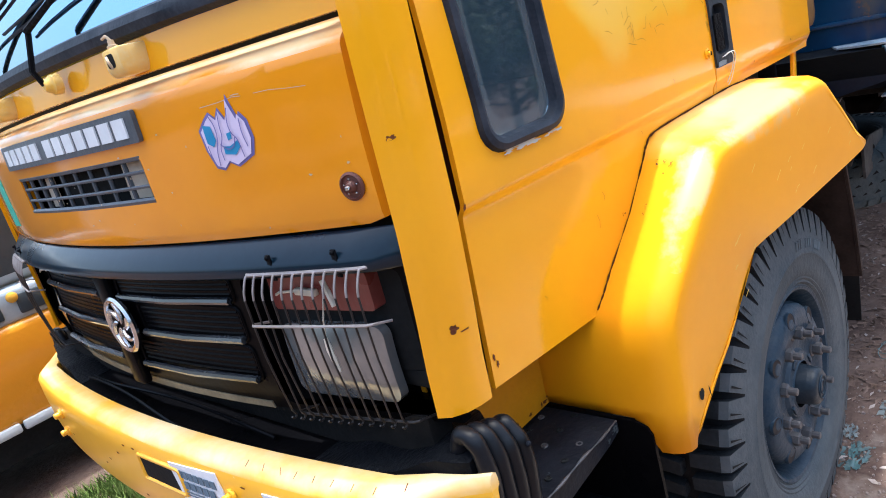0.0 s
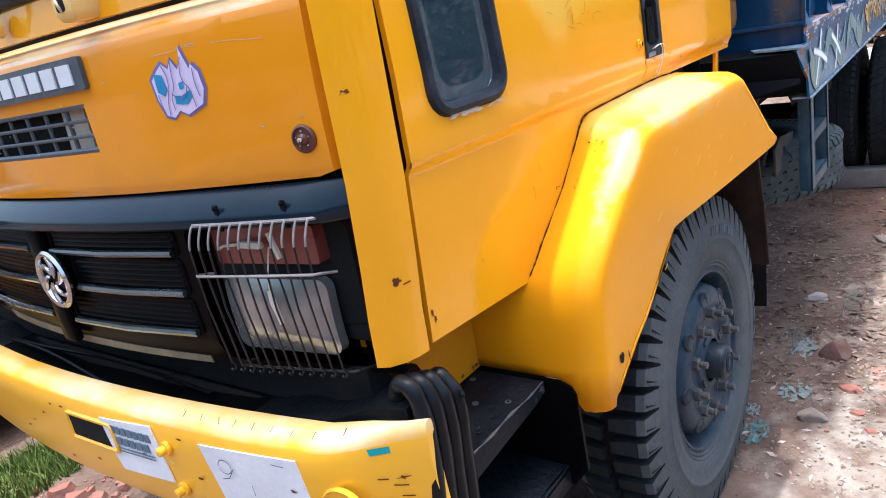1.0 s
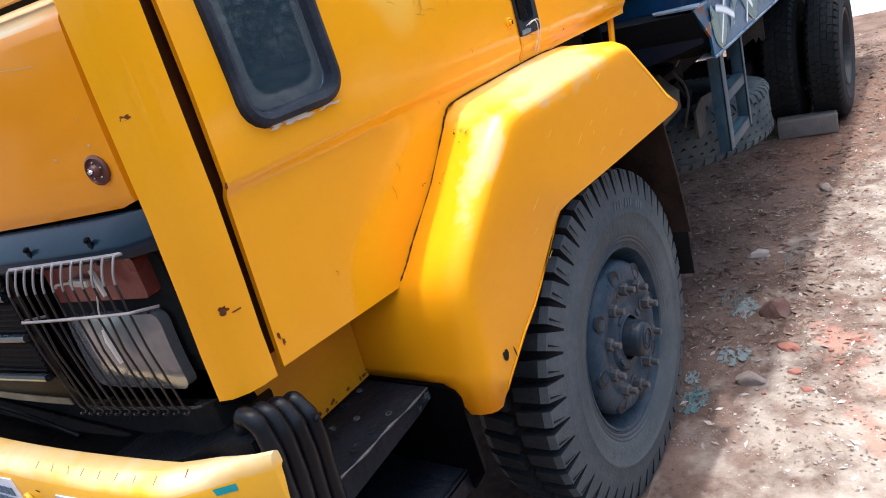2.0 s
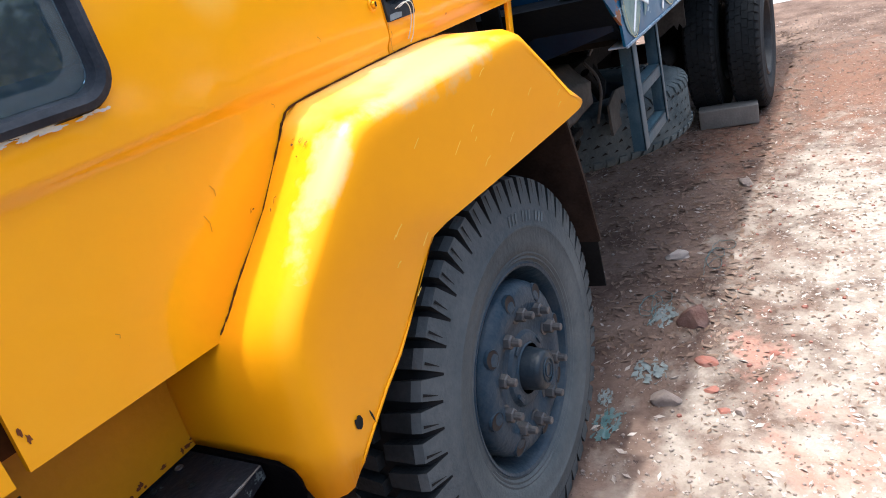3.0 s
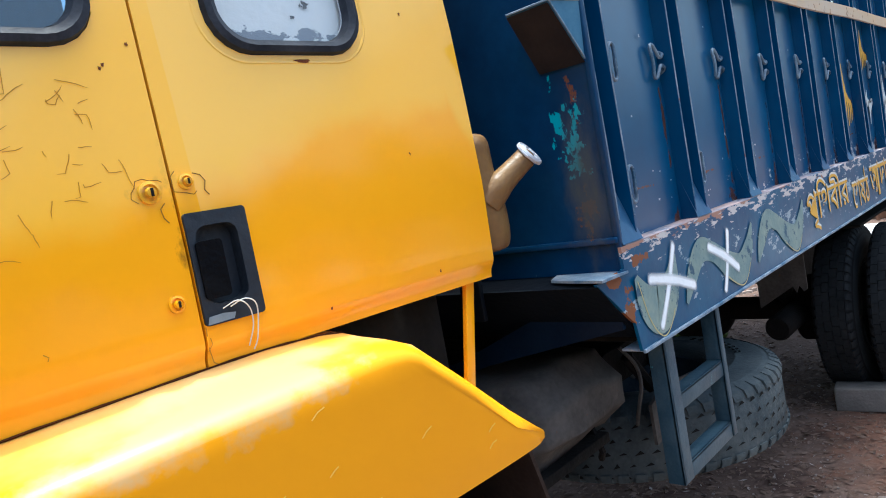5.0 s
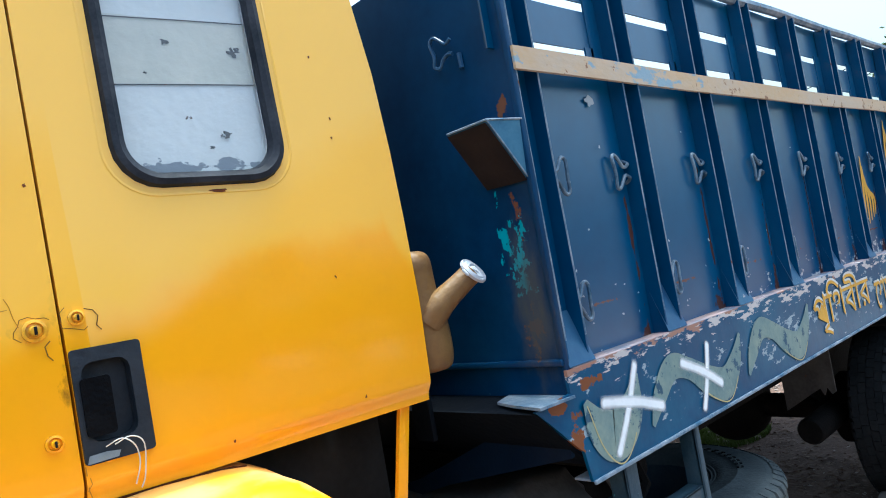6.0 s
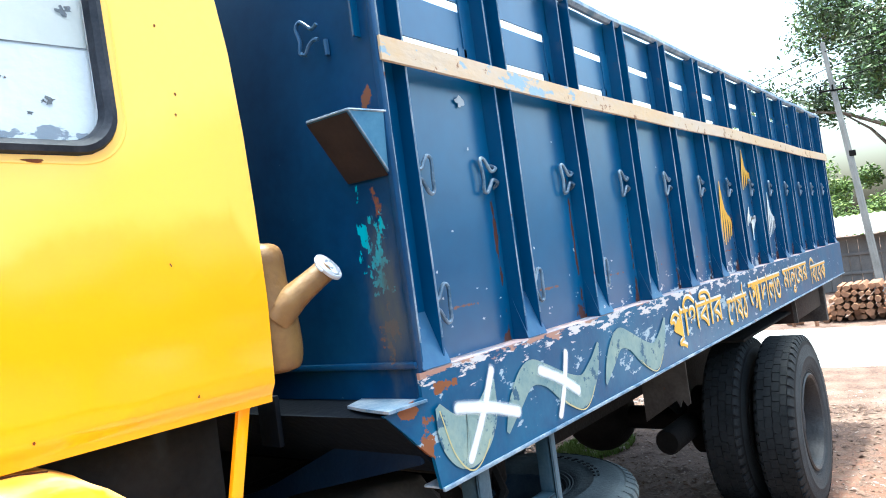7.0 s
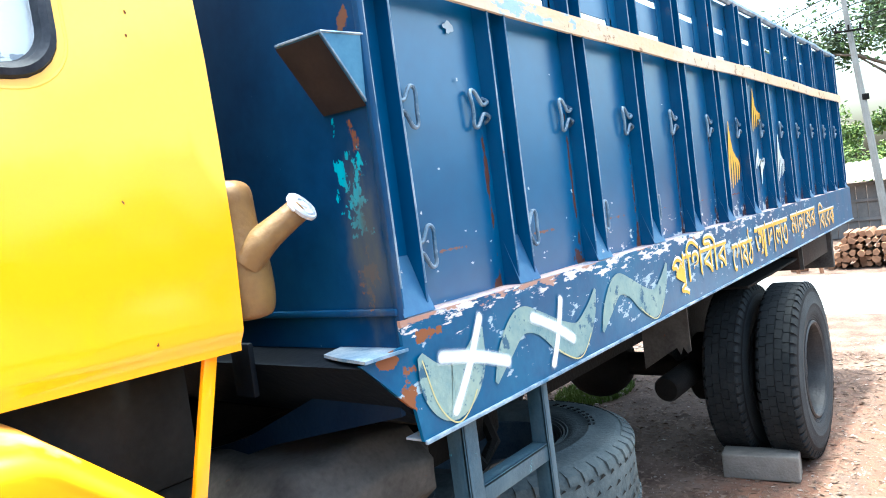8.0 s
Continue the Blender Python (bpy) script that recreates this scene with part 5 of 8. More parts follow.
# ---- steps, fender, flap ----
for s in (1, -1):
    bm = bmesh.new()
    skin(bm, [(-1.085, -1.016), (-0.757, -1.016), (-0.757, -0.80), (-1.085, -0.80)], lambda u, v, d: Vector((u, v * s, 0.868 - d + 0.003 * math.sin(u * 21) * math.sin(v * 17))), 0.006, (), span(-1.07, -0.73, 12), [-0.97, -0.92, -0.87])
    stp = part("cab_step", bm, STEP, truck, "scuffed black steel cab step with punched holes")
    bm = bmesh.new()
    skin(bm, [(-1.085, 0.868), (-0.757, 0.868), (-0.757, 0.842), (-0.80, 0.832), (-1.085, 0.806)], lambda u, v, d: Vector((u, (-1.0165 + d) * s, v)), 0.005, (), [-0.98, -0.88, -0.80])
    part("step_lip", bm, STEP, stp, "worn front lip of the step")
    bm = bmesh.new()
    tube(bm, [(u, -1.0165 * s, 0.8675 + 0.0015 * math.sin(u * 40)) for u in span(-1.08, -0.76, 20)], [0.0026 + 0.0012 * math.sin(i * 1.3) for i in range(20)], 6)
    part("step_edge", bm, NUT, stp, "edge rubbed to bare steel")
    for i in range(3):
        for j in range(5):
            bm = bmesh.new()
            m_st = Matrix.Translation((-1.04 + 0.060 * j + 0.03 * (i % 2), (-0.985 + 0.068 * i) * s, 0.868))
            lathe(bm, [(0.0085, 0), (0.0075, 0.0026), (0.0048, 0.0026), (0.0042, 0.0006), (0, 0.0006)], m_st, 10)
            part("tread_stud", bm, CAB_IN if (i + j) % 3 else NUT, stp)
    bm = bmesh.new()
    y_a, y_b = sorted((-1.045 * s, -0.76 * s))
    box(bm, (-1.04, y_a, 0.626), (-0.745, y_b, 0.642), 0.005)
    box(bm, (-1.04, min(-1.045 * s, -1.033 * s), 0.585), (-0.745, max(-1.045 * s, -1.033 * s), 0.642), 0.004)
    part("lower_step", bm, STEP, truck, "lower scuffed black step")
    bm = bmesh.new()
    skin(bm, [(-1.092, 0.842), (-1.082, 0.860), (-1.055, 0.870), (-0.78, 0.870), (-0.78, 0.60), (-1.050, 0.585), (-1.092, 0.64)], lambda u, v, d: Vector((-0.752 + d + 0.03 * (0.86 - v), u * s, v)), 0.010, (), [-1.0, -0.9], [0.7, 0.78])
    part("step_end_plate", bm, BLACK, truck)
    bm = bmesh.new()
    skin(bm, [(-1.06, 0.845), (-0.72, 0.845), (-0.72, 0.60), (-1.06, 0.57)], lambda u, v, d: Vector((u, (-0.785 + d) * s, v)), 0.010)
    part("step_back_plate", bm, CHASSIS, truck)
    bm = bmesh.new()
    skin(bm, [(-1.09, 0.872), (-0.72, 0.872), (-0.72, 1.12), (-1.09, 1.13)], lambda u, v, d: Vector((u, (-0.835 + d) * s, v)), 0.012, (), span(-1.0, -0.75, 4))
    sp = part("sill_panel", bm, YELLOW_IN, truck, "yellow sill under the door with rust in its corners")
    bm = bmesh.new()
    rs = random.Random(71)
    for k in range(26):
        u = rs.uniform(-1.07, -0.73)
        blob(bm, u, 0.879 + abs(rs.gauss(0, 0.006)), rs.uniform(0.003, 0.012), rs.uniform(0.002, 0.006), lambda a, b, d: Vector((a, (-0.835 + d) * s, b)), rs, -0.0015, 7, 0.6)
    part("rust_speck", bm, RUST, sp)

# fender: a folded sheet over the wheel
TOP = [(-0.742, 0.800), (-0.745, 0.90), (-0.742, 1.00), (-0.735, 1.07), (-0.722, 1.11), (-0.700, 1.145), (-0.66, 1.185), (-0.56, 1.272), (-0.46, 1.350), (-0.43, 1.367), (-0.39, 1.376), (-0.20, 1.383), (0.00, 1.389), (0.12, 1.392),
       (0.165, 1.388), (0.20, 1.372), (0.30, 1.282), (0.40, 1.187), (0.452, 1.133)]


def fend_y(x):
    return -1.196 - 0.080 * (x + 0.28)


# dust on the upper face; pale sky reflection painted on the shoulder below the fold
wear_or_sheen(FENDER, (0.66, 0.42, 0.16), [((-0.12, -1.08, 1.400), (0.62, 0.22, 0.055), 1.5)], 0.46, 3.0, (1, 1, 1), None, 0.55, 0.36)
wear_or_sheen(FENDER, (0.60, 0.36, 0.14), [((-0.12, -1.165, 1.372), (0.62, 0.10, 0.062), 1.5), ((-0.485, -1.155, 1.318), (0.23, 0.09, 0.040), 39.5)], 0.60, 5, (1, 1, 1), None, 0.5, 0.10)


def fender(s):
    bm = bmesh.new()
    arch = [(-0.668, 0.800), (-0.640, 0.822), (-0.56, 0.880), (-0.50, 0.915), (-0.45, 0.955), (-0.36, 1.035), (-0.295, 1.085), (-0.265, 1.098), (-0.22, 1.100), (-0.1, 1.101), (0.05, 1.103), (0.2, 1.106), (0.30, 1.108), (0.34, 1.109), (0.37, 1.110), (0.395, 1.111), (0.415, 1.112), (0.432, 1.114), (0.446, 1.120)]
    rows = []
    nrm = []
    for i, p in enumerate(TOP):
        a, b = Vector(TOP[max(i - 1, 0)]), Vector(TOP[min(i + 1, len(TOP) - 1)])
        t = (b - a).normalized()
        nrm.append(Vector((-t.y, t.x)))
    inner = -0.80
    lift = 0.030
    for i, (p, q) in enumerate(zip(TOP, arch)):
        p, q = Vector(p), Vector(q)
        yo = fend_y(p.x)
        drop = min(0.032, 0.45 * (p - q).length)
        row = []
        for k in span(0, 1, 7):
            y = inner + (yo + 0.055 - inner) * k
            inward = 1 - smoothstep(-1.0, yo + 0.055, y)
            up = lift * inward * smoothstep(-0.50, -0.37, p.x) * (1 - 0.55 * smoothstep(0.0, 0.2, p.x))
            up -= 0.026 * inward * smoothstep(-0.745, -0.70, p.x) * (1 - smoothstep(-0.52, -0.43, p.x))
            row.append((p.x + nrm[i].x * up, y, max(p.y + nrm[i].y * up, 0.874 - 0.074 * smoothstep(-1.05, -1.10, y))))
        for a in (25, 50, 70, 90):
            ra = radians(a)
            y = yo + 0.055 - 0.055 * math.sin(ra)
            w = p - nrm[i] * drop * (1 - math.cos(ra))
            row.append((w.x, y, w.y))
        p2 = p - nrm[i] * drop
        for k in (0.12, 0.3, 0.5, 0.7, 0.88, 1.0):
            w = p2.lerp(q, k)
            row.append((w.x, fend_y(w.x) + (0.02 * k * smoothstep(-0.5, -0.75, p.x)), w.y))
        row.append((q.x + (0.012 if i < 8 else 0.0), fend_y(q.x) + 0.014, q.y + 0.012))
        rows.append([bm.verts.new((x, y * s, z)) for x, y, z in row])
    for a, b in zip(rows, rows[1:]):
        for k in range(len(a) - 1):
            bm.faces.new((a[k], b[k], b[k + 1], a[k + 1]))
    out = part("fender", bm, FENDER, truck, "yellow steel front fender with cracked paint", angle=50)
    sd = out.modifiers.new("sheet", "SOLIDIFY")
    sd.thickness = 0.006
    sd.offset = 0
    return out


def fender_meets_cab(i):
    """Where row i of the fender's upper face runs into the cab's side."""
    p = Vector(TOP[i])
    t = (Vector(TOP[min(i + 1, len(TOP) - 1)]) - Vector(TOP[max(i - 1, 0)])).normalized()
    inward = 1 - smoothstep(-1.0, fend_y(p.x) + 0.055, side_y(p.x, p.y))
    up = 0.030 * inward * smoothstep(-0.50, -0.37, p.x) * (1 - 0.55 * smoothstep(0.0, 0.2, p.x))
    up -= 0.026 * inward * smoothstep(-0.745, -0.70, p.x) * (1 - smoothstep(-0.52, -0.43, p.x))
    return p + Vector((-t.y, t.x)) * (up + 0.003)


def top_point(u, v, d):
    """On the fender's upper face: u along the fold line (0 to 1), v across from the cab to the edge."""
    k = u * (len(TOP) - 1)
    i = min(int(k), len(TOP) - 2)
    p = Vector(TOP[i]).lerp(Vector(TOP[i + 1]), k - i)
    t = (Vector(TOP[i + 1]) - Vector(TOP[i])).normalized()
    y = -0.98 + (fend_y(p.x) + 0.08 + 0.98) * v
    return Vector((p.x - t.y * (0.0045 - d), y, p.y + t.x * (0.0045 - d)))


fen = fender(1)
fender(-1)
bm = bmesh.new()
r2 = random.Random(21)
for _ in range(26):
    u, v = r2.uniform(0.3, 0.82), r2.uniform(0.15, 0.95)
    pts = [(u, v)]
    for _ in range(r2.randint(2, 4)):
        pts.append((pts[-1][0] + r2.uniform(-0.006, 0.006), pts[-1][1] + r2.uniform(-0.06, 0.06)))
    ribbon(bm, pts, 0.0012 if r2.random() < 0.5 else 0.002, top_point, 0)
part("paint_crack", bm, CRACK_DARK, fen)


def fend_side(u, v, d):
    return Vector((u, fend_y(u) - 0.0042 + d, v))


bm = bmesh.new()
r2 = random.Random(22)
blob(bm, -0.642, 0.890, 0.010, 0.013, lambda a, b, d: fend_side(a, b, d + 0.012), r2, -0.0015, 10, 0.25)
part("bolt_hole", bm, CAB_IN, fen)
bm = bmesh.new()
ribbon(bm, [(-0.612, 0.893), (-0.610, 0.882), (-0.608, 0.872), (-0.607, 0.864)], [0.002, 0.005, 0.004, 0.0015], lambda a, b, d: fend_side(a, b, d + 0.012), -0.0015)
part("sheet_crack", bm, CAB_IN, fen)
bm = bmesh.new()
for _ in range(16):
    u, v = r2.uniform(-0.62, 0.38), r2.uniform(1.13, 1.33)
    if u < -0.25:
        v = r2.uniform(1.0, 1.16 + (u + 0.7) * 0.4)
    if u > 0.12:
        v = r2.uniform(1.13, 1.33 - (u - 0.12) * 0.75)
    w = r2.uniform(0.008, 0.03)
    ribbon(bm, [(u, v), (u + w * 0.5, v + w * 0.35), (u + w, v + w * r2.uniform(0.3, 0.7))], 0.002, fend_side, -0.001)
part("scrape_mark", bm, mat("pale_yellow_scrape", (0.85, 0.55, 0.10), 0.4), fen)

SEAM = smooth_line([fender_meets_cab(i) for i in range(4, 15)], 5)
bm = bmesh.new()
tube(bm, [(p.x, side_y(p.x, p.y) - 0.002, p.y) for p in SEAM], [0.0014 + 0.0012 * math.sin(i * 1.9) ** 2 for i in range(len(SEAM))], 6)
part("fender_seam", bm, JAMB, truck, "dark grimy seam between fender and cab")
# brace between fender and cab, flap behind the wheel
bm = bmesh.new()
box(bm, (-0.013, -0.006, -0.13), (0.013, 0.006, 0.13), 0.002, Matrix.Translation((0.500, -1.062, 1.300)) @ pose(0, 0, 0, 0, 14, 0))
part("fender_brace", bm, YELLOW, truck, "flat yellow fender brace")
for s in (1, -1):
    bm = bmesh.new()
    skin(bm, [(0.0, -1.19), (0.0, -0.80), (1.0, -0.80), (1.0, -1.17)], lambda u, v, d: Vector((0.46 + 0.15 * u + d, v * s, 1.115 - 0.50 * u)), 0.008, (), [0.2, 0.4, 0.6, 0.8])
    fl = part("mud_flap", bm, FLAP, truck, "dark rusty mud flap with a bare steel edge strip")
    bm = bmesh.new()
    tube(bm, [(0.468, -1.186 * s, 1.10), (0.54, -1.183 * s, 0.86), (0.612, -1.172 * s, 0.62)], 0.007, 5)
    part("flap_edge", bm, FLAP, fl)
    bm = bmesh.new()
    skin(bm, [(0.0, -1.17), (0.0, -0.84), (1.0, -0.82), (0.9, -1.15)], lambda u, v, d: Vector((0.60 + 0.06 * u + d, v * s, 0.66 - 0.26 * u)), 0.006, (), [0.3, 0.6])
    part("flap_rubber", bm, TREAD, fl)


# ---- wheels ----
def group_part(name, label):
    ob = new(name)
    ob.parent = truck
    return tagged(ob, label)


def tyre_parts(parent, m, R, width, body, tread_mat, lugs, lug_depth=0.02, rim_r=0.275, lug_mat=None, inner=0.10):
    """A tyre turned about the z axis of m, its outer face towards +z."""
    h = width / 2
    rr = R - lug_depth
    bm = bmesh.new()
    prof = [(rim_r, h * 0.62), (rim_r + 0.008, h * 0.78), (rim_r + 0.014, h * 0.84), (rim_r + 0.018, h * 0.825), (rim_r + 0.024, h * 0.885), (rim_r + 0.030, h * 0.87), (rim_r + 0.036, h * 0.915), (rim_r + 0.041, h * 0.905),
            (rim_r + 0.048, h * 0.945), (rim_r + 0.075, h * 0.99), (rim_r + 0.105, h), (rim_r + 0.108, h * 1.016), (rim_r + 0.114, h * 1.016), (rim_r + 0.117, h * 1.0), (rim_r + 0.15, h * 0.992), (rr - 0.050, h * 0.95), (rr - 0.022, h * 0.88), (rr - 0.008, h * 0.80), (rr, h * 0.66)]
    cut = len(prof) - 3
    both = prof[:cut]
    lathe(bm, both, m, 72)
    lathe(bm, [(r, -z) for r, z in both], m, 72)
    ty = part("tyre", bm, body, parent)
    bm = bmesh.new()
    lathe(bm, prof[cut - 1:] + [(r, -z) for r, z in reversed(prof[cut - 1:])], m, 72)
    part("carcass", bm, tread_mat, parent)
    bm = bmesh.new()
    for k in range(lugs):
        for sgn in (1, -1):
            a = (k + (0.5 if sgn < 0 else 0)) * math.tau / lugs
            da = math.tau / lugs * 0.36
            vs = []
            for r, z, w in ((rr - (0.052 if inner < 0.5 else 0.03), h * (0.962 if inner < 0.5 else 0.93), 1.26 if inner < 0.5 else 1.1), (R - 0.007, h * 0.86 if inner < 0.5 else h * 0.82, 0.92 if inner < 0.5 else 0.88), (R, h * max(0.70, inner + 0.04), 0.90 if inner < 0.5 else 0.9), (R, h * inner, 0.75 if inner < 0.5 else 0.9), (rr - 0.004, h * inner, 0.75 if inner < 0.5 else 0.9), (rr - 0.006, h * 0.66, 1.0)):
                sk = 0.25 * da * (1 - z / h) * 2
                vs.append([m @ Vector((r * math.cos(a + sk + e * da * w), r * math.sin(a + sk + e * da * w), z * sgn)) for e in (-1, 1)])
            l = [bm.verts.new(p[0]) for p in vs]
            q = [bm.verts.new(p[1]) for p in vs]
            n = len(l)
            for i in range(n):
                bm.faces.new((l[i], l[(i + 1) % n], q[(i + 1) % n], q[i])).material_index = 0 if i < 2 else 1
            bm.faces.new(l).material_index = 1
            bm.faces.new(q[::-1]).material_index = 1
    if inner < 0.5:
        cutb = bmesh.new()
        for k in range(lugs):
            for sgn in (1, -1):
                a = (k + (0.5 if sgn < 0 else 0)) * math.tau / lugs + 0.012
                da = math.tau / lugs * 0.36
                tri = ((R - 0.010, h * 0.878, 0.05), (R - 0.010, h * 0.878, 0.34), (rr - 0.026, h * 0.958, 0.42), (rr - 0.026, h * 0.958, 0.36))
                cutb.faces.new([cutb.verts.new(m @ Vector((r * math.cos(a + e * da), r * math.sin(a + e * da), (z + 0.0012) * sgn))) for r, z, e in tri])
        part("lug_notch", cutb, TREAD, parent)
    part("tread", bm, lug_mat or body, parent).data.materials.append((LUG_FRONT if inner < 0.5 else LUG) if tread_mat is TREAD else tread_mat)
    return ty


def rim_front(parent, m, r=0.275):
    """A steel disc wheel that stands proud of a dark well: the steer axle's."""
    bm = bmesh.new()
    lathe(bm, [(r + 0.012, 0.086), (r + 0.015, 0.096), (r + 0.010, 0.101), (r + 0.002, 0.098), (r - 0.004, 0.084), (r - 0.010, 0.066), (r - 0.016, 0.030), (r - 0.030, 0.010), (r - 0.036, 0.030)], m, 60)
    part("rim", bm, RIM, parent, "dusty blue-black steel rim")
    bm = bmesh.new()
    lathe(bm, [(r - 0.034, 0.020), (r - 0.034, 0.058), (r - 0.038, 0.078), (r - 0.046, 0.092), (r - 0.060, 0.102), (r - 0.085, 0.108), (r - 0.110, 0.106), (0.150, 0.096), (0.118, 0.092), (0.105, 0.094), (0.098, 0.104), (0.086, 0.108), (0.072, 0.106), (0.068, 0.110)], m, 60)
    part("wheel_disc", bm, RIM, parent, "dished wheel disc with hand holes")
    bm = bmesh.new()
    lathe(bm, [(0.060, 0.100), (0.058, 0.114), (0.055, 0.146), (0.051, 0.156), (0.044, 0.161), (0.0, 0.163)], m, 36)
    cap = part("hub_cap", bm, HUB, parent, "blue-black hub cap")
    bm = bmesh.new()
    for q in (0.030, 0.017):
        tube(bm, [m @ Vector((q * math.cos(a), q * 1.15 * math.sin(a), 0.1635)) for a in span(0, math.tau, 21)[:-1]], 0.0022, 5, True)
    part("cap_ring", bm, RIM, cap)
    for k in range(10):
        a = (k + 0.35) * math.tau / 10
        c = m @ Matrix.Rotation(a, 4, "Z") @ Matrix.Translation((0.1600, 0, 0.094))
        bm = bmesh.new()
        lathe(bm, [(0.026, 0), (0.026, 0.004), (0.020, 0.006)], c, 16)
        lathe(bm, [(0.020, 0.005), (0.0195, 0.028), (0.016, 0.031), (0.011, 0.031)], c @ Matrix.Rotation(0.4 * k, 4, "Z"), 6)
        lathe(bm, [(0.011, 0.029), (0.0105, 0.052), (0.008, 0.054), (0.0, 0.054)], c, 10)
        part("wheel_nut", bm, NUT, parent)
    for k in range(8):
        a = (k + 0.1) * math.tau / 8
        c = m @ Matrix.Rotation(a, 4, "Z") @ Matrix.Translation((0.208, 0, 0.1005)) @ pose(0, 0, 0, 0, 9, 0)
        bm = bmesh.new()
        lathe(bm, [(0.023, 0.002), (0.0255, 0.005), (0.0265, 0.003), (0.0275, -0.004)], c, 18)
        part("hand_hole_rim", bm, RIM, parent)
        bm = bmesh.new()
        lathe(bm, [(0.0235, 0.0045), (0.016, 0.0030), (0, 0.0025)], c, 18)
        part("hand_hole", bm, HOLE, parent)
    for k in range(4):
        a = (k + 0.3) * math.tau / 4
        c = m @ Matrix.Rotation(a, 4, "Z") @ Matrix.Translation((0.092, 0, 0.106))
        bm = bmesh.new()
        box(bm, (-0.006, -0.015, 0), (0.006, 0.015, 0.007), 0.002, c)
        part("hub_lug", bm, RIM, parent)


def rim_rear(parent, m, r=0.275):
    """The deep dish of a rear twin."""
    bm = bmesh.new()
    lathe(bm, [(r + 0.012, 0.092), (r + 0.016, 0.100), (r + 0.006, 0.106), (r - 0.006, 0.098), (r - 0.020, 0.06), (r - 0.024, -0.06), (r - 0.050, -0.075), (0.17, -0.080), (0.15, -0.06), (0.145, 0.02), (0.12, 0.03), (0.0, 0.03)], m, 48)
    part("rim", bm, RIM_REAR, parent, "deep dished dark steel rim")


STEER = -1.0
for s in (1, -1):
    wl = group_part("front_wheel", "front wheel with dusty deep-lugged tyre")
    wl.location = (0.040, -1.012 * s, 0.520)
    m = pose(0, 0, 0, 90 * s, 0, STEER)
    tyre_parts(wl, m, 0.522, 0.265, TYRE, TREAD, 48, 0.026)
    rim_front(wl, m @ Matrix.Translation((0, 0, 0.012)))
    bm = bmesh.new()
    for k in range(3):
        a0 = radians(56 + 11 * k)
        for j in range(3):
            aa = a0 + radians(2.6 * j)
            pts = [m @ Vector((r * math.cos(s * aa), r * math.sin(s * aa) * 1, 0.1335)) for r in (0.400, 0.428)]
            tube(bm, pts, 0.0032, 5)
    part("sidewall_bar", bm, TYRE_MARK, wl, "faded pale bars on the sidewall")
REAR_X, REAR_R = 4.09, 0.491
for s in (1, -1):
    for y in (-1.220, -0.943):
        wl = group_part("rear_wheel", "rear twin wheel with block-tread tyre")
        wl.location = (REAR_X, y * s, REAR_R)
        m = pose(0, 0, 0, 90 * s, 0, 0)
        ty = tyre_parts(wl, m, REAR_R, 0.222, TYRE_REAR, TREAD, 56, 0.010, rim_r=0.255, lug_mat=LUG, inner=0.69)
        bm = bmesh.new()
        for z, w, ph, slant in ((0.0205, 0.0188, 0.0, 0.0015), (-0.0205, 0.0188, 0.5, -0.0015), (0.0575, 0.0165, 0.35, 0.0), (-0.0575, 0.0165, 0.8, 0.0)):
            for k in range(56):
                a, b = (k + ph + 0.03) * math.tau / 56, (k + ph + 0.97) * math.tau / 56
                vv = []
                for aa in (a, b):
                    for zz in (z - w, z + w):
                        for r in (REAR_R - 0.013, REAR_R - 0.0005):
                            turn = aa + slant * (1 if zz > z else -1) / REAR_R
                            vv.append(bm.verts.new(m @ Vector((r * math.cos(turn), r * math.sin(turn), zz + (0.0010 if k % 2 else -0.0010) * (1 if slant else 0)))))
                for f in ((0, 1, 3, 2), (4, 6, 7, 5), (0, 4, 5, 1), (2, 3, 7, 6), (1, 5, 7, 3)):
                    bm.faces.new([vv[i] for i in f])
        part("tread_ring", bm, LUG, wl)
        rim_rear(wl, m, 0.255)
spare = group_part("spare_wheel", "worn grey spare tyre slung flat under the bed")
spare.location = (1.70, -0.745, 0.722)
spare.rotation_euler = (radians(-1.5), radians(1.0), 0)
st = tyre_parts(spare, pose(0, 0, 0, 0, 0, 0), 0.515, 0.255, TYRE_OLD, TYRE_OLD, 60, 0.006, 0.262, inner=0.62)
bm = bmesh.new()
rt = random.Random(91)
for row, zr in enumerate((-0.088, -0.050, -0.012, 0.030, 0.072)):
    for k in range(64):
        a = (k + 0.5 * (row % 2)) * math.tau / 64
        l, d = rt.uniform(0.010, 0.016), rt.uniform(0.004, 0.009)
        tri = ((-l, -d), (l, -d * 0.4), (l * 0.3, d))
        pts = []
        for e, z in tri:
            rad_t = 0.5122 if abs(zr + z) < 0.083 else 0.5108
            pts.append(bm.verts.new((rad_t * math.cos(a + e / 0.512), rad_t * math.sin(a + e / 0.512), zr + z)))
        bm.faces.new(pts)
part("tread_sipe", bm, CAB_IN, spare, "dark worn tread notches")
bm = bmesh.new()
lathe(bm, [(0.27, 0.085), (0.274, 0.098), (0.262, 0.09), (0.25, 0.03), (0.24, -0.04), (0.11, -0.05), (0.10, -0.02), (0.0, -0.02)], Matrix.Identity(4), 40)
part("rim", bm, RIM, spare)
bm = bmesh.new()
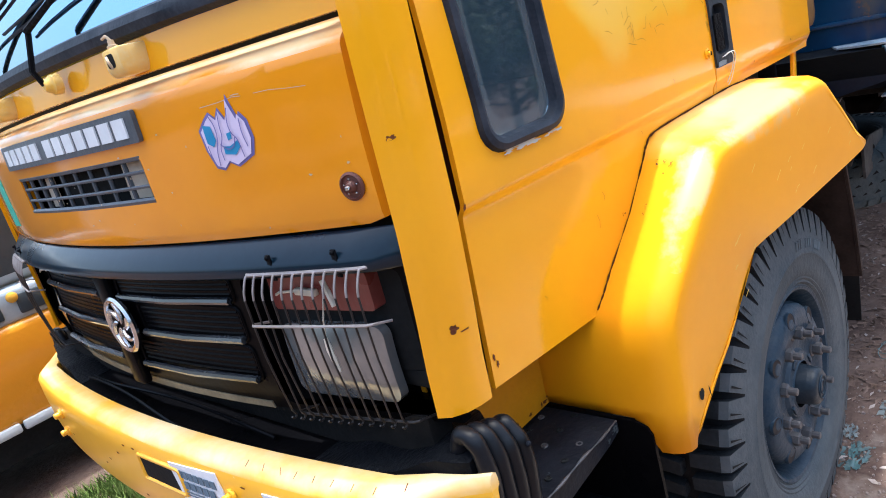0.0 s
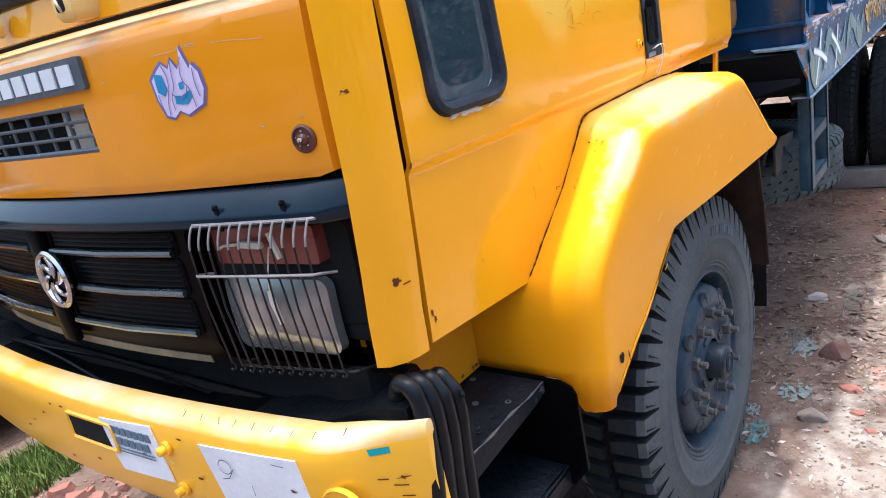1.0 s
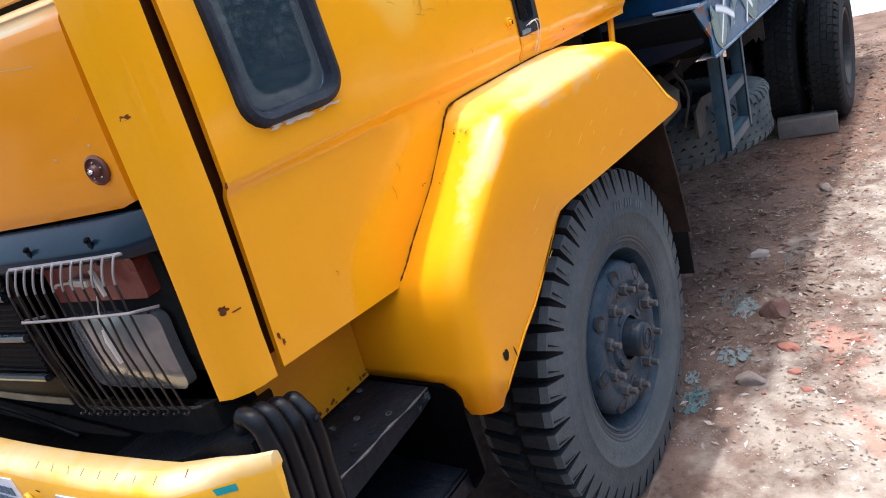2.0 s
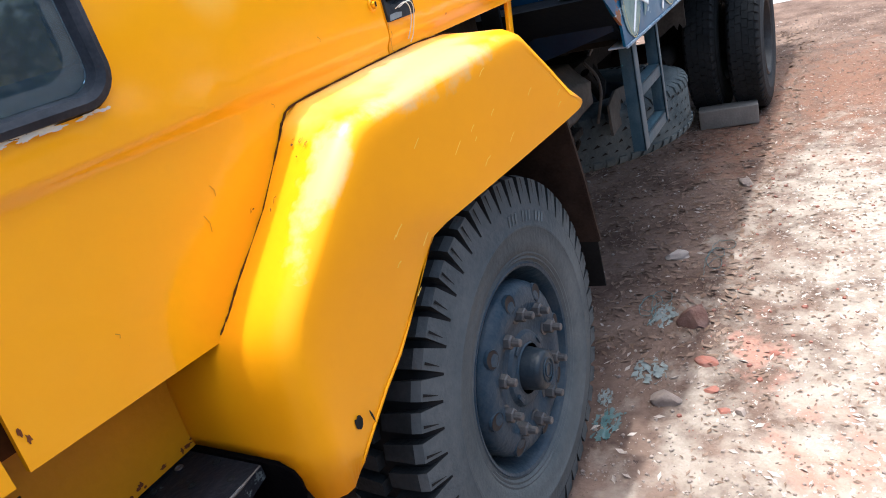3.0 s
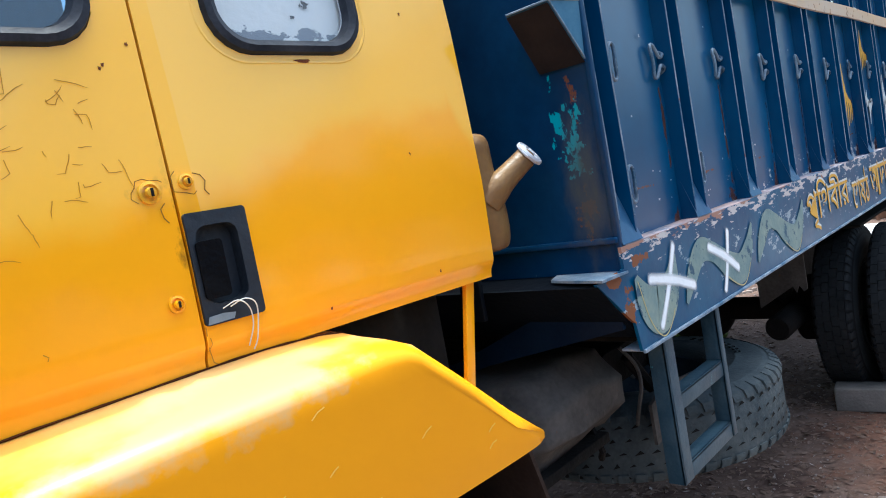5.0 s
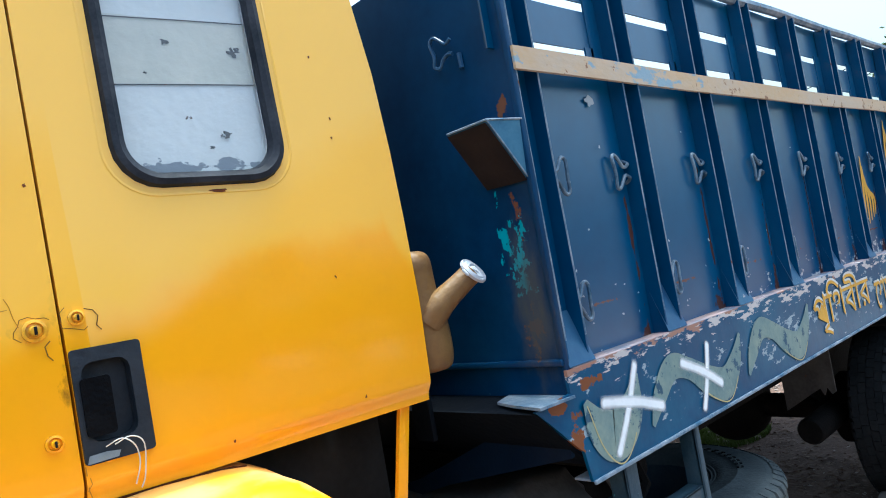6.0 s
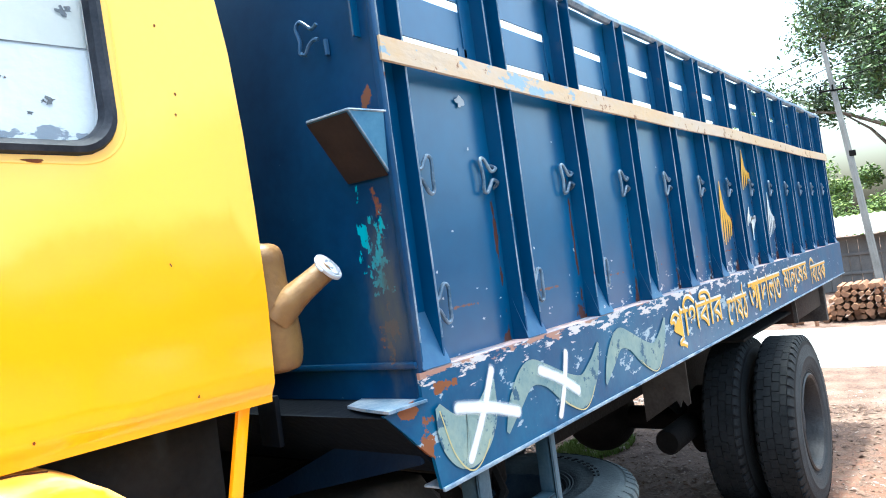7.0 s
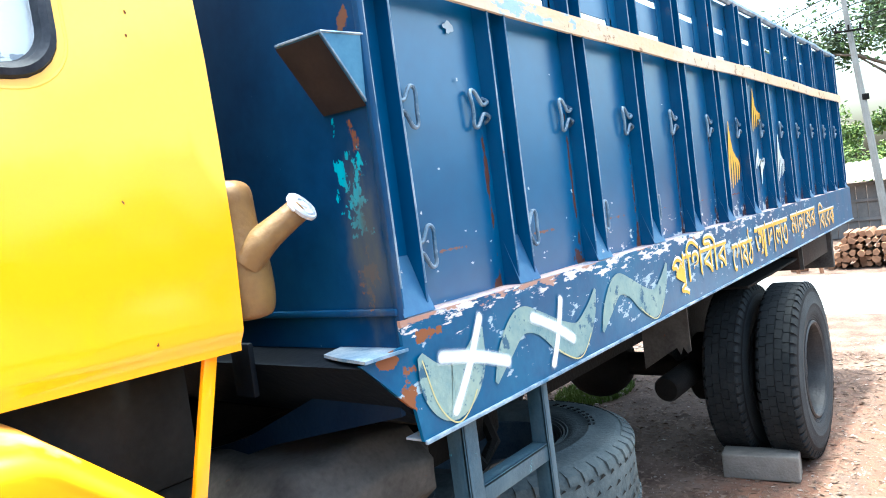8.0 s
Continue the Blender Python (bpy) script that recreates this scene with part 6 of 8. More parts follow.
for k in range(9):
    a = radians(-62 + 6.0 * k)
    for dr in (0.0, 0.014):
        p = Vector(((0.375 + dr) * math.cos(a), (0.375 + dr) * math.sin(a), 0.1328))
        box(bm, (-0.004, -0.010, -0.001), (0.004, 0.006, 0.0015), 0, Matrix.Translation(p) @ Matrix.Rotation(a, 4, "Z"))
part("sidewall_bar", bm, CAB_IN, spare, "dark worn moulded bars")

# ---- chassis and what hangs from it ----
for s in (1, -1):
    bm = bmesh.new()
    box(bm, (-1.1, 0.36 * s, 0.86), (6.35, 0.44 * s, 1.08), 0.008)
    part("chassis_rail", bm, CHASSIS, truck)
    bm = bmesh.new()
    for k in range(7):
        w = 0.62 - 0.075 * k
        tube(bm, [(REAR_X - w, 0.47 * s, 0.80 - 0.014 * k + 0.02), (REAR_X - w * 0.5, 0.47 * s, 0.745 - 0.014 * k), (REAR_X, 0.47 * s, 0.72 - 0.014 * k), (REAR_X + w * 0.5, 0.47 * s, 0.745 - 0.014 * k), (REAR_X + w, 0.47 * s, 0.80 - 0.014 * k + 0.02)], 0.012, 4)
    part("leaf_spring", bm, CHASSIS, truck)
    bm = bmesh.new()
    for k in range(5):
        w = 0.60 - 0.09 * k
        tube(bm, [(0.03 - w, 0.42 * s, 0.72 - 0.014 * k), (0.03, 0.42 * s, 0.65 - 0.014 * k), (0.03 + w, 0.42 * s, 0.72 - 0.014 * k)], 0.012, 4)
    part("leaf_spring", bm, CHASSIS, truck)
bm = bmesh.new()
tube(bm, [(REAR_X, -0.95, 0.491), (REAR_X, 0.95, 0.491)], 0.075, 12)
bmesh.ops.create_icosphere(bm, subdivisions=3, radius=0.24, matrix=Matrix.Translation((REAR_X, 0, 0.50)))
tube(bm, [(0.6, 0, 0.80), (REAR_X - 0.2, 0, 0.60)], 0.05, 10)
part("rear_axle", bm, CHASSIS, truck)
bm = bmesh.new()
tube(bm, [(0.03, -0.9, 0.50), (0.03, -0.5, 0.46), (0.03, 0.5, 0.46), (0.03, 0.9, 0.50)], 0.05, 10)
part("front_axle", bm, CHASSIS, truck)
bm = bmesh.new()
for x in span(0.95, 5.9, 11):
    box(bm, (x - 0.03, -1.22, 1.17), (x + 0.03, 1.22, 1.30), 0.006)
for y in (-0.40, 0.40):
    box(bm, (0.85, y - 0.05, 1.08), (6.2, y + 0.05, 1.20), 0.008)
part("cross_bearer", bm, CHASSIS, truck)
bm = bmesh.new()
lathe(bm, [(0.0, -0.20), (0.060, -0.20), (0.070, -0.185), (0.070, 0.185), (0.060, 0.20), (0.03, 0.205), (0.0, 0.205)], Matrix.Translation((3.62, -0.715, 0.525)) @ pose(0, 0, 0, 0, 90, 0), 28)
part("air_tank", bm, CHASSIS, truck, "round dark air tank")
bm = bmesh.new()
skin(bm, [(-0.992, 1.16), (-0.755, 1.16), (-0.755, 0.722), (-0.925, 0.832), (-0.940, 0.800), (-0.955, 0.838), (-0.975, 0.805), (-0.992, 0.818)], lambda u, v, d: Vector((3.10 + d, u, v)), 0.01)
part("rear_splash_plate", bm, TANK, truck, "grey splash plate in front of the rear wheels")
# added dark panel and drum that block the bright gap beside the rear twins
for s in (1, -1):
    bm = bmesh.new()
    skin(bm, [(2.35, 0.80), (3.50, 0.80), (3.86, 0.57), (4.85, 0.57), (4.85, 1.165), (2.35, 1.165)], lambda u, v, d: Vector((u, (-0.632 + d) * s, v)), 0.012)
    box(bm, (3.50, -1.17 * s, 1.045), (4.66, -0.632 * s, 1.060), 0.004)
    part("inner_mudguard", bm, CHASSIS, truck, "black grimy inner mudguard added to close the bright gap by the rear wheels")
    bm = bmesh.new()
    lathe(bm, [(0.0, 0.0), (0.195, 0.0), (0.205, 0.012), (0.205, 0.150), (0.19, 0.162), (0.0, 0.162)], Matrix.Translation((REAR_X, -0.665 * s, REAR_R)) @ pose(0, 0, 0, 90 * s, 0, 0), 36)
    part("brake_drum", bm, CHASSIS, truck, "dark brake drum inside the rear twins")
# dented fuel tank
bm = bmesh.new()
made = box(bm, (0.66, -1.055, 0.875), (1.17, -0.55, 1.105), 0.075, seg=1)
bmesh.ops.subdivide_edges(bm, edges=bm.edges[:], cuts=5, use_grid_fill=True)
for v in bm.verts:
    q = noise.noise(v.co * 5.0)
    fold = abs(noise.noise(v.co * 7.0 + Vector((3, 1, 0)))) - 0.2
    v.co += Vector((q * 0.012, noise.noise(v.co * 4.0 + Vector((7, 0, 0))) * 0.030 + fold * 0.030, q * 0.014 + fold * 0.016))
tank = part("fuel_tank", bm, TANK, truck, "dented dusty grey fuel tank", angle=60)
bm = bmesh.new()
tube(bm, [(1.02, -0.98, 0.90), (1.03, -1.0, 0.82), (1.05, -0.98, 0.79)], 0.010, 6)
box(bm, (0.70, -1.02, 0.845), (1.05, -0.62, 0.875), 0.006)
part("tank_bracket", bm, CHASSIS, tank)
bm = bmesh.new()
tube(bm, smooth_line([(1.175, -1.02, 1.08), (1.20, -1.05, 1.02), (1.195, -1.06, 0.96), (1.18, -1.05, 0.90), (1.19, -1.03, 0.84)], 4), 0.006, 6)
part("tank_pipe", bm, TANK, tank, "thin bent pipe beside the tank")
bm = bmesh.new()
skin(bm, [(1.20, 0.78), (1.52, 0.80), (1.54, 0.90), (1.30, 0.93), (1.20, 0.90)], lambda u, v, d: Vector((u, -1.08 + d, v)), 0.01, [[(1.36 + 0.018 * math.cos(a), 0.86 + 0.018 * math.sin(a)) for a in span(math.tau, 0, 13)[:-1]]])
part("carrier_plate", bm, TANK, truck, "grimy plate with a bolt hole under the bed")
bm = bmesh.new()
box(bm, (1.20, -0.95, 0.93), (1.55, -0.45, 1.05), 0.02)
tube(bm, [(1.28, -0.98, 1.02), (1.36, -1.0, 0.90), (1.46, -0.98, 0.93), (1.50, -0.9, 1.05)], 0.02, 7)
part("spare_carrier", bm, CHASSIS, truck, "grimy spare wheel carrier with a bracket")
bm = bmesh.new()
tube(bm, [(1.48 + 0.03 * math.sin(i * 1.7), -0.96 + 0.012 * i, 1.10 - 0.028 * i) for i in range(9)], 0.008, 5)
part("carrier_chain", bm, NUT, truck)
# ladder of angle iron
lad = group_part("side_ladder", "blue-grey angle iron side ladder")
for x, hw in ((1.000, 0.026), (1.322, 0.014)):
    bm = bmesh.new()
    box(bm, (x - hw, -1.262, 0.785), (x + hw, -1.254, 1.19), 0.002)
    box(bm, (x - hw, -1.262, 0.785), (x - hw + 0.008, -1.215, 1.19), 0.002)
    part("upright", bm, LADDER, lad)
for z in (0.805, 0.985):
    bm = bmesh.new()
    box(bm, (1.0, -1.258, z - 0.022), (1.315, -1.250, z + 0.022), 0.002)
    box(bm, (1.0, -1.258, z + 0.014), (1.315, -1.215, z + 0.022), 0.002)
    part("rung", bm, LADDER, lad)

# ---- cargo bed ----
X0, X1, YB, PITCH = 0.815, 6.06, -1.280, 0.4237
Z_LOW, Z_SILL, Z_RAIL0, Z_RAIL1, Z_TOP = 1.178, 1.422, 2.076, 2.128, 2.425
bed = group_part("cargo_bed", "navy steel cargo bed with channel stakes, worn and rust stained")


def bsheet(u, v, d):
    return Vector((u, -1.238 + d + 0.003 * math.sin(u * 14.8) * math.sin((v - 1.42) * 4.6), v))


bm = bmesh.new()
skin(bm, [(X0, Z_SILL - 0.02), (X1, Z_SILL - 0.02), (X1, Z_RAIL1), (X0, Z_RAIL1)], bsheet, 0.005, (), span(X0, X1, 53)[1:-1], [1.5, 1.6, 1.7, 1.8, 1.9, 2.0])
part("side_sheet", bm, NAVY_SIDE, bed, "navy steel side sheet")
stakes = [X0 + 0.003 + PITCH * i for i in range(13)]
r3 = random.Random(31)
for (za, zb, full) in ((2.128, 2.146, 1), (2.172, 2.275, 0), (2.300, Z_TOP, 0)):
    bm = bmesh.new()
    skin(bm, [(X0, za), (X1, za), (X1, zb), (X0, zb)], bsheet, 0.005, (), span(X0, X1, 40)[1:-1])
    part("upper_strip", bm, NAVY_SIDE, bed, "navy strip of the slotted upper side")
for i, x in enumerate(stakes):
    # short sheet pieces closing the slots beside each stake
    bm = bmesh.new()
    a, b = r3.uniform(0.02, 0.05), r3.uniform(0.01, 0.03)
    box(bm, (x - a - 0.01, -1.2405, 2.14), (x + 0.10, -1.2355, 2.31), 0)
    if r3.random() < 0.35:
        box(bm, (x - a - 0.035, -1.2405, 2.15), (x - a, -1.2355, 2.178), 0)
    part("slot_web", bm, NAVY_SIDE, bed)
    bm = bmesh.new()
    w = 0.080
    # one folded channel: two flanges and a web
    yb, yw, yi = YB, -1.239, -1.244
    sec = [(x, yb), (x + 0.0055, yb), (x + 0.0055, yi), (x + w - 0.0055, yi), (x + w - 0.0055, yb), (x + w, yb), (x + w, yw), (x, yw)]
    ringz = []
    for z in span(Z_SILL, Z_TOP - 0.003, 12):
        wob = 0.0016 * math.sin(z * 9 + i * 2.3)
        ringz.append([bm.verts.new((px + wob * (1 if py == yb else 0), py, z)) for px, py in sec])
    for lo, hi in zip(ringz, ringz[1:]):
        for k in range(8):
            bm.faces.new((lo[k], lo[(k + 1) % 8], hi[(k + 1) % 8], hi[k]))
    bm.faces.new(ringz[0])
    bm.faces.new(ringz[-1][::-1])
    stk = part("stake", bm, NAVY_STAKE, bed)
    for k in (0.0, w - 0.0055):
        bm = bmesh.new()
        tube(bm, [(x + k + 0.0028 + 0.0016 * math.sin(z * 9 + i * 2.3), YB - 0.0004, z) for z in span(Z_SILL + 0.06, Z_TOP - 0.004, 12)], 0.0026, 5)
        part("stake_edge", bm, NAVY_EDGE, bed, "scuffed pale edge")
    bm = bmesh.new()
    skin(bm, [(0, 0), (w, 0), (w + 0.012, 1), (-0.004, 1)], lambda u, v, d: Vector((x + u, -1.246 - 0.040 * v + d * 0.4, Z_SILL + 0.115 - 0.112 * v + d)), 0.004)
    part("stake_foot", bm, NAVY_WORN, bed)


def hook(x, z, s, back=YB + 0.006):
    """A bow of round bar with two turned-in ends."""
    half = [(0.031, 0.030), (0.026, 0.019), (0.014, 0.011), (0.004, 0.013), (-0.006, 0.028), (-0.016, 0.042), (-0.026, 0.043), (-0.031, 0.034), (-0.030, 0.018)]
    line = half + [(-0.028, 0.0)] + [(u + 0.002, -v) for u, v in reversed(half)]
    bm = bmesh.new()
    pts = [Vector((x + u * s * 1.15, -1.250 - 0.007 * math.cos(v * 20) + (0.018 if k in (0, len(line) - 1) else 0), z + v)) for k, (u, v) in enumerate(line)]
    tube(bm, smooth_line(pts, 4), 0.0047, 7)
    part("rope_hook", bm, HOOK, bed, "bent round-bar rope hook")


hook(stakes[0] + 0.119, 1.845, -1)
for i in range(1, 13):
    hook(stakes[i] - 0.036, 1.845 + r3.uniform(-0.006, 0.006), 1)
for i in range(0, 12):
    hook(stakes[i] + 0.119, 1.545 + r3.uniform(-0.006, 0.006), -1)
bm = bmesh.new()
skin(bm, [(X0 - 0.004, Z_RAIL0), (X1, Z_RAIL0), (X1, Z_RAIL1), (X0 - 0.004, Z_RAIL1)], lambda u, v, d: Vector((u, YB - 0.007 + d + 0.003 * math.sin(u * 5.2), v + 0.003 * math.sin(u * 2.1))), 0.010, (), span(X0, X1, 40)[1:-1])
part("side_rail", bm, CREAM, bed, "flat cream painted side rail with rubbed paint")
bm = bmesh.new()
tube(bm, [(x, -1.262, Z_TOP + 0.008 + 0.012 * noise.noise((x * 2.2, 0, 0))) for x in span(X0, X1, 60)], 0.017, 7)
part("top_bar", bm, NAVY_EDGE, bed, "scuffed top bar, uneven along its length")

# sill beam with painted waves and lettering
bm = bmesh.new()
beam = [(0.800, Z_SILL), (0.800, 1.373), (0.693, 1.360), (0.738, 1.318), (0.798, 1.256), (0.812, 1.246), (0.824, Z_LOW), (X1, Z_LOW), (X1, Z_SILL)]
skin(bm, beam, lambda u, v, d: Vector((u, YB - 0.006 + d + 0.012 * smoothstep(0.81, 0.70, u), v)), 0.008, (), span(0.9, X1, 36)[:-1], [1.25, 1.33])
sill = part("sill_beam", bm, SILL, bed, "blue sill beam with pale waves, spray marks and ochre lettering")
bm = bmesh.new()
box(bm, (0.836, YB - 0.010, Z_LOW - 0.006), (X1, -1.225, Z_LOW), 0.002)
box(bm, (0.826, YB - 0.012, Z_LOW - 0.007), (X1, YB - 0.004, Z_LOW + 0.002), 0.002)
part("sill_lip", bm, NAVY_EDGE, bed, "pale scuffed lower lip")
bm = bmesh.new()
box(bm, (0.824, YB - 0.005, Z_SILL - 0.006), (X1, -1.236, Z_SILL + 0.002), 0.002)
part("sill_ledge", bm, mat("scraped_ledge_paint", (0.08, 0.13, 0.20), 0.55, second=(0.45, 0.30, 0.26), scale=9, amount=1.0, chip=(0.62, 0.60, 0.60), chip_scale=12, chip_at=0.60), bed, "ledge scraped to primer and rust")


def bpaint(u, v, d):
    return Vector((u, YB - 0.0075 + d, v))


def spray(bm, a, b, w):
    """A sprayed stroke: its coat thins out to both edges and ends."""
    lay = bm.loops.layers.uv.get("across") or bm.loops.layers.uv.new("across")
    a, b = Vector(a), Vector(b)
    d = (b - a).normalized()
    side_v = Vector((-d.y, d.x))
    rows_s = []
    for i in range(9):
        k = i / 8
        c = a.lerp(b, k) + side_v * 0.008 * math.sin(k * 3.1)
        rows_s.append([(bm.verts.new(bpaint((c + side_v * w * e).x, (c + side_v * w * e).y, -0.0026 - 0.00004 * (len(bm.faces) % 30))), (0.5 + e * 0.5, k)) for e in (-1, 0, 1)])
    for p, q in zip(rows_s, rows_s[1:]):
        for j in range(2):
            quad = (p[j], p[j + 1], q[j + 1], q[j])
            f = bm.faces.new([v for v, _ in quad])
            for lp, (_, uv) in zip(f.loops, quad):
                lp[lay].uv = uv


# a run of brush swashes, each from a pointed foot over a crest into a broad hollow and up to a tip
for k, c in enumerate((0.945, 1.495, 2.04)):
    keys = [(-0.41, 1.225, 0.012), (-0.36, 1.285, 0.050), (-0.285, 1.338, 0.060), (-0.20, 1.318, 0.052), (-0.10, 1.262, 0.074), (-0.01, 1.238, 0.080), (0.065, 1.285, 0.056), (0.115, 1.352, 0.010)]
    if k == 0:
        keys = [(-0.105, 1.345, 0.016), (-0.070, 1.282, 0.080), (-0.01, 1.248, 0.105), (0.060, 1.285, 0.085), (0.105, 1.362, 0.014)]
    fine = smooth_line([(c + u, z, w) for u, z, w in keys], 7)
    bm = bmesh.new()
    ribbon(bm, [(p.x, p.y) for p in fine], [max(0.006, p.z * 1.12) for p in fine], bpaint, -0.0012)
    part("painted_wave", bm, WAVE, bed, "pale green-grey painted wave")
    bm = bmesh.new()
    low_edge = [(p.x + 0.004, p.y - p.z * 0.62) for p in fine if p.x > c - 0.15 and p.x < c + 0.06]
    ribbon(bm, low_edge, 0.0035, bpaint, -0.0020)
    part("wave_outline", bm, PALE_OCHRE, bed)
bm = bmesh.new()
for (a0, b0), (a1, b1), (c0, d0), (c1, d1) in (((1.056, 1.395), (0.918, 1.196), (0.885, 1.330), (1.155, 1.255)), ((1.412, 1.372), (1.330, 1.192), (1.245, 1.345), (1.465, 1.235))):
    spray(bm, (a0, b0), (a1, b1), 0.017)
    spray(bm, (c0, d0), (c1, d1), 0.020)
part("spray_cross", bm, SPRAY, bed, "white spray-painted crosses")


def lettering(text, x0, z0, height, width, material, name, d=-0.0016, dz=0.0):
    """Letters laid on the sill in their visual order, fitted to a width."""
    cu = bpy.data.curves.new(name, "FONT")
    cu.body = text
    tmp = bpy.data.objects.new(name, cu)
    scene.collection.objects.link(tmp)
    bpy.context.view_layer.update()
    me = bpy.data.meshes.new_from_object(tmp.evaluated_get(bpy.context.evaluated_depsgraph_get()))
    bpy.data.objects.remove(tmp)
    co = np.empty(len(me.vertices) * 3)
    me.vertices.foreach_get("co", co)
    co = co.reshape(-1, 3)
    lo, hi = co.min(0), co.max(0)
    me.transform(Matrix(((width / (hi[0] - lo[0]), 0, 0, x0 - lo[0] * width / (hi[0] - lo[0])), (0, 0, 1, YB - 0.0075 + d), (0, height / (hi[1] - lo[1]), 0, z0 - lo[1] * height / (hi[1] - lo[1])), (0, 0, 0, 1))))
    me.materials.clear()
    me.materials.append(material)
    ob = new(name, me)
    ob.parent = bed
    return ob


WORDS = (("পৃিথবীর", 2.20, 0.63), ("েশষঠ", 2.90, 0.32), ("আদালত", 3.27, 0.65), ("মানুেষর", 4.00, 0.66), ("িবেবক", 4.76, 0.53))
for word, x, w in WORDS:
    big = 1.15 if x < 2.5 else 1.0
    lettering(word, x + 0.006, 1.218, 0.165 * big, w, WHITE_SIGN, "lettering_shade", -0.0010)
    tagged(lettering(word, x, 1.210, 0.165 * big, w, OCHRE, "lettering", -0.0018), "ochre hand-painted Bengali lettering with white shading")
# painted leaves on the side sheets
for x, z, hgt, material in ((3.14, 1.71, 0.32, OCHRE), (3.62, 1.94, 0.22, OCHRE), (3.61, 1.69, 0.10, WHITE_SIGN), (4.05, 1.69, 0.26, WHITE_SIGN)):
    bm = bmesh.new()
    for k in range(5):
        line = smooth_line([(x + 0.036 * k, z - hgt / 2 + 0.012 * k), (x + 0.036 * k + 0.022, z - hgt * 0.12), (x + 0.052 + 0.012 * k, z + hgt * 0.24 - 0.022 * k), (x + 0.064 + 0.004 * k, z + hgt * 0.5 - 0.045 * k)], 4)
        ribbon(bm, [tuple(p) for p in line], [0.006 + 0.020 * math.sin(math.pi * (i + 0.5) / len(line)) for i in range(len(line))], lambda u, v, d: Vector((u, -1.2425 + d, v)), -0.002)
    part("painted_feather", bm, material, bed, "ochre and white painted feather")
# scuffs, chips and old teal paint on the bed
bm = bmesh.new()
r4 = random.Random(41)
for _ in range(45):
    u = X0 + abs(r4.gauss(0, 1.6)) + 0.09
    v = Z_SILL + abs(r4.gauss(0, 0.12)) + 0.005 if r4.random() < 0.7 else r4.uniform(1.5, 2.05)
    blob(bm, u, v, r4.uniform(0.0015, 0.006), r4.uniform(0.0015, 0.004), lambda a, b, d: Vector((a, -1.2432 + d, b)), r4, -0.001, 7, 0.6)
blob(bm, 1.135, 2.035, 0.018, 0.014, lambda a, b, d: Vector((a, -1.2432 + d, b)), r4, -0.001, 9, 0.3)
part("pale_chip", bm, mat("chipped_pale_paint", (0.40, 0.46, 0.52), 0.6), bed)
bm = bmesh.new()
for i in (5,):
    ribbon(bm, [(stakes[i] + 0.17 + 0.02 * k, 1.535 + 0.003 * math.sin(k * 2.0)) for k in range(9)], 0.004, lambda a, b, d: Vector((a, -1.2435 + d, b)), -0.001)
part("weld_scar", bm, RUST, bed)

# front wall of the bed
bm = bmesh.new()


def bfront(u, v, d):
    return Vector((X0 - 0.006 + d, u, v))


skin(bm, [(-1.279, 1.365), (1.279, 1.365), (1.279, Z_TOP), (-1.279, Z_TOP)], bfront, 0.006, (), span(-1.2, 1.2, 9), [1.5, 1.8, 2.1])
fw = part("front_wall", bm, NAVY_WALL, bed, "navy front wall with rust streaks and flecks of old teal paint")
bm = bmesh.new()
box(bm, (X0 - 0.020, -1.28, 1.432), (X0 - 0.004, 1.25, 1.446), 0.003)
box(bm, (X0 - 0.012, -1.283, 1.37), (X0 + 0.004, -1.268, Z_TOP), 0.003)
part("wall_seam", bm, NAVY_WALL, bed)
bm = bmesh.new()
# folded bracket on the corner
A, E2, B = Vector((0.697, -1.160, 1.965)), Vector((0.728, -1.252, 1.974)), Vector((0.808, -1.282, 1.970))
C, D, F2 = Vector((0.808, -1.274, 1.839)), Vector((0.808, -1.150, 1.841)), Vector((0.808, -1.150, 1.972))
for face in ((A, E2, C, D), (E2, B, C), (A, F2, B, E2), (A, D, F2)):
    bm.faces.new([bm.verts.new(p) for p in face])
brk = part("corner_bracket", bm, BRACKET, bed, "folded steel corner bracket, rusty and painted darker underneath", angle=20)
bm = bmesh.new()
mid = (A + E2 + C + D) / 4
bm.faces.new([bm.verts.new(mid + (p - mid) * 0.97 + Vector((-0.004, 0.0, -0.004))) for p in (A, E2, C, D)])
part("bracket_underside", bm, UNDER, bed)
bm = bmesh.new()
tube(bm, [A, E2], 0.0028, 5)
tube(bm, [E2, B], 0.0028, 5)
tube(bm, [E2, E2.lerp(C, 0.5) + Vector((0, 0, 0.001)), C], 0.0024, 5)
part("bracket_edge", bm, NAVY_EDGE, bed, "worn pale bracket edge")
bm = bmesh.new()
line = [(0.03, 0.02), (0.01, 0.012), (-0.01, 0.03), (-0.03, 0.045), (-0.045, 0.03), (-0.035, -0.01), (-0.04, -0.04), (-0.02, -0.05), (-0.005, -0.03), (0.015, -0.02), (0.03, -0.025)]
tube(bm, smooth_line([Vector((X0 - 0.026, -1.105 - u * 0.9, 2.185 + v * 0.8)) for u, v in line], 3), 0.0046, 7)
tube(bm, [(X0 - 0.012, -1.140, 2.165), (X0 - 0.012, -1.141, 2.13)], 0.006, 6)
part("rope_hook", bm, NAVY_WORN, bed, "bent round-bar rope hook")
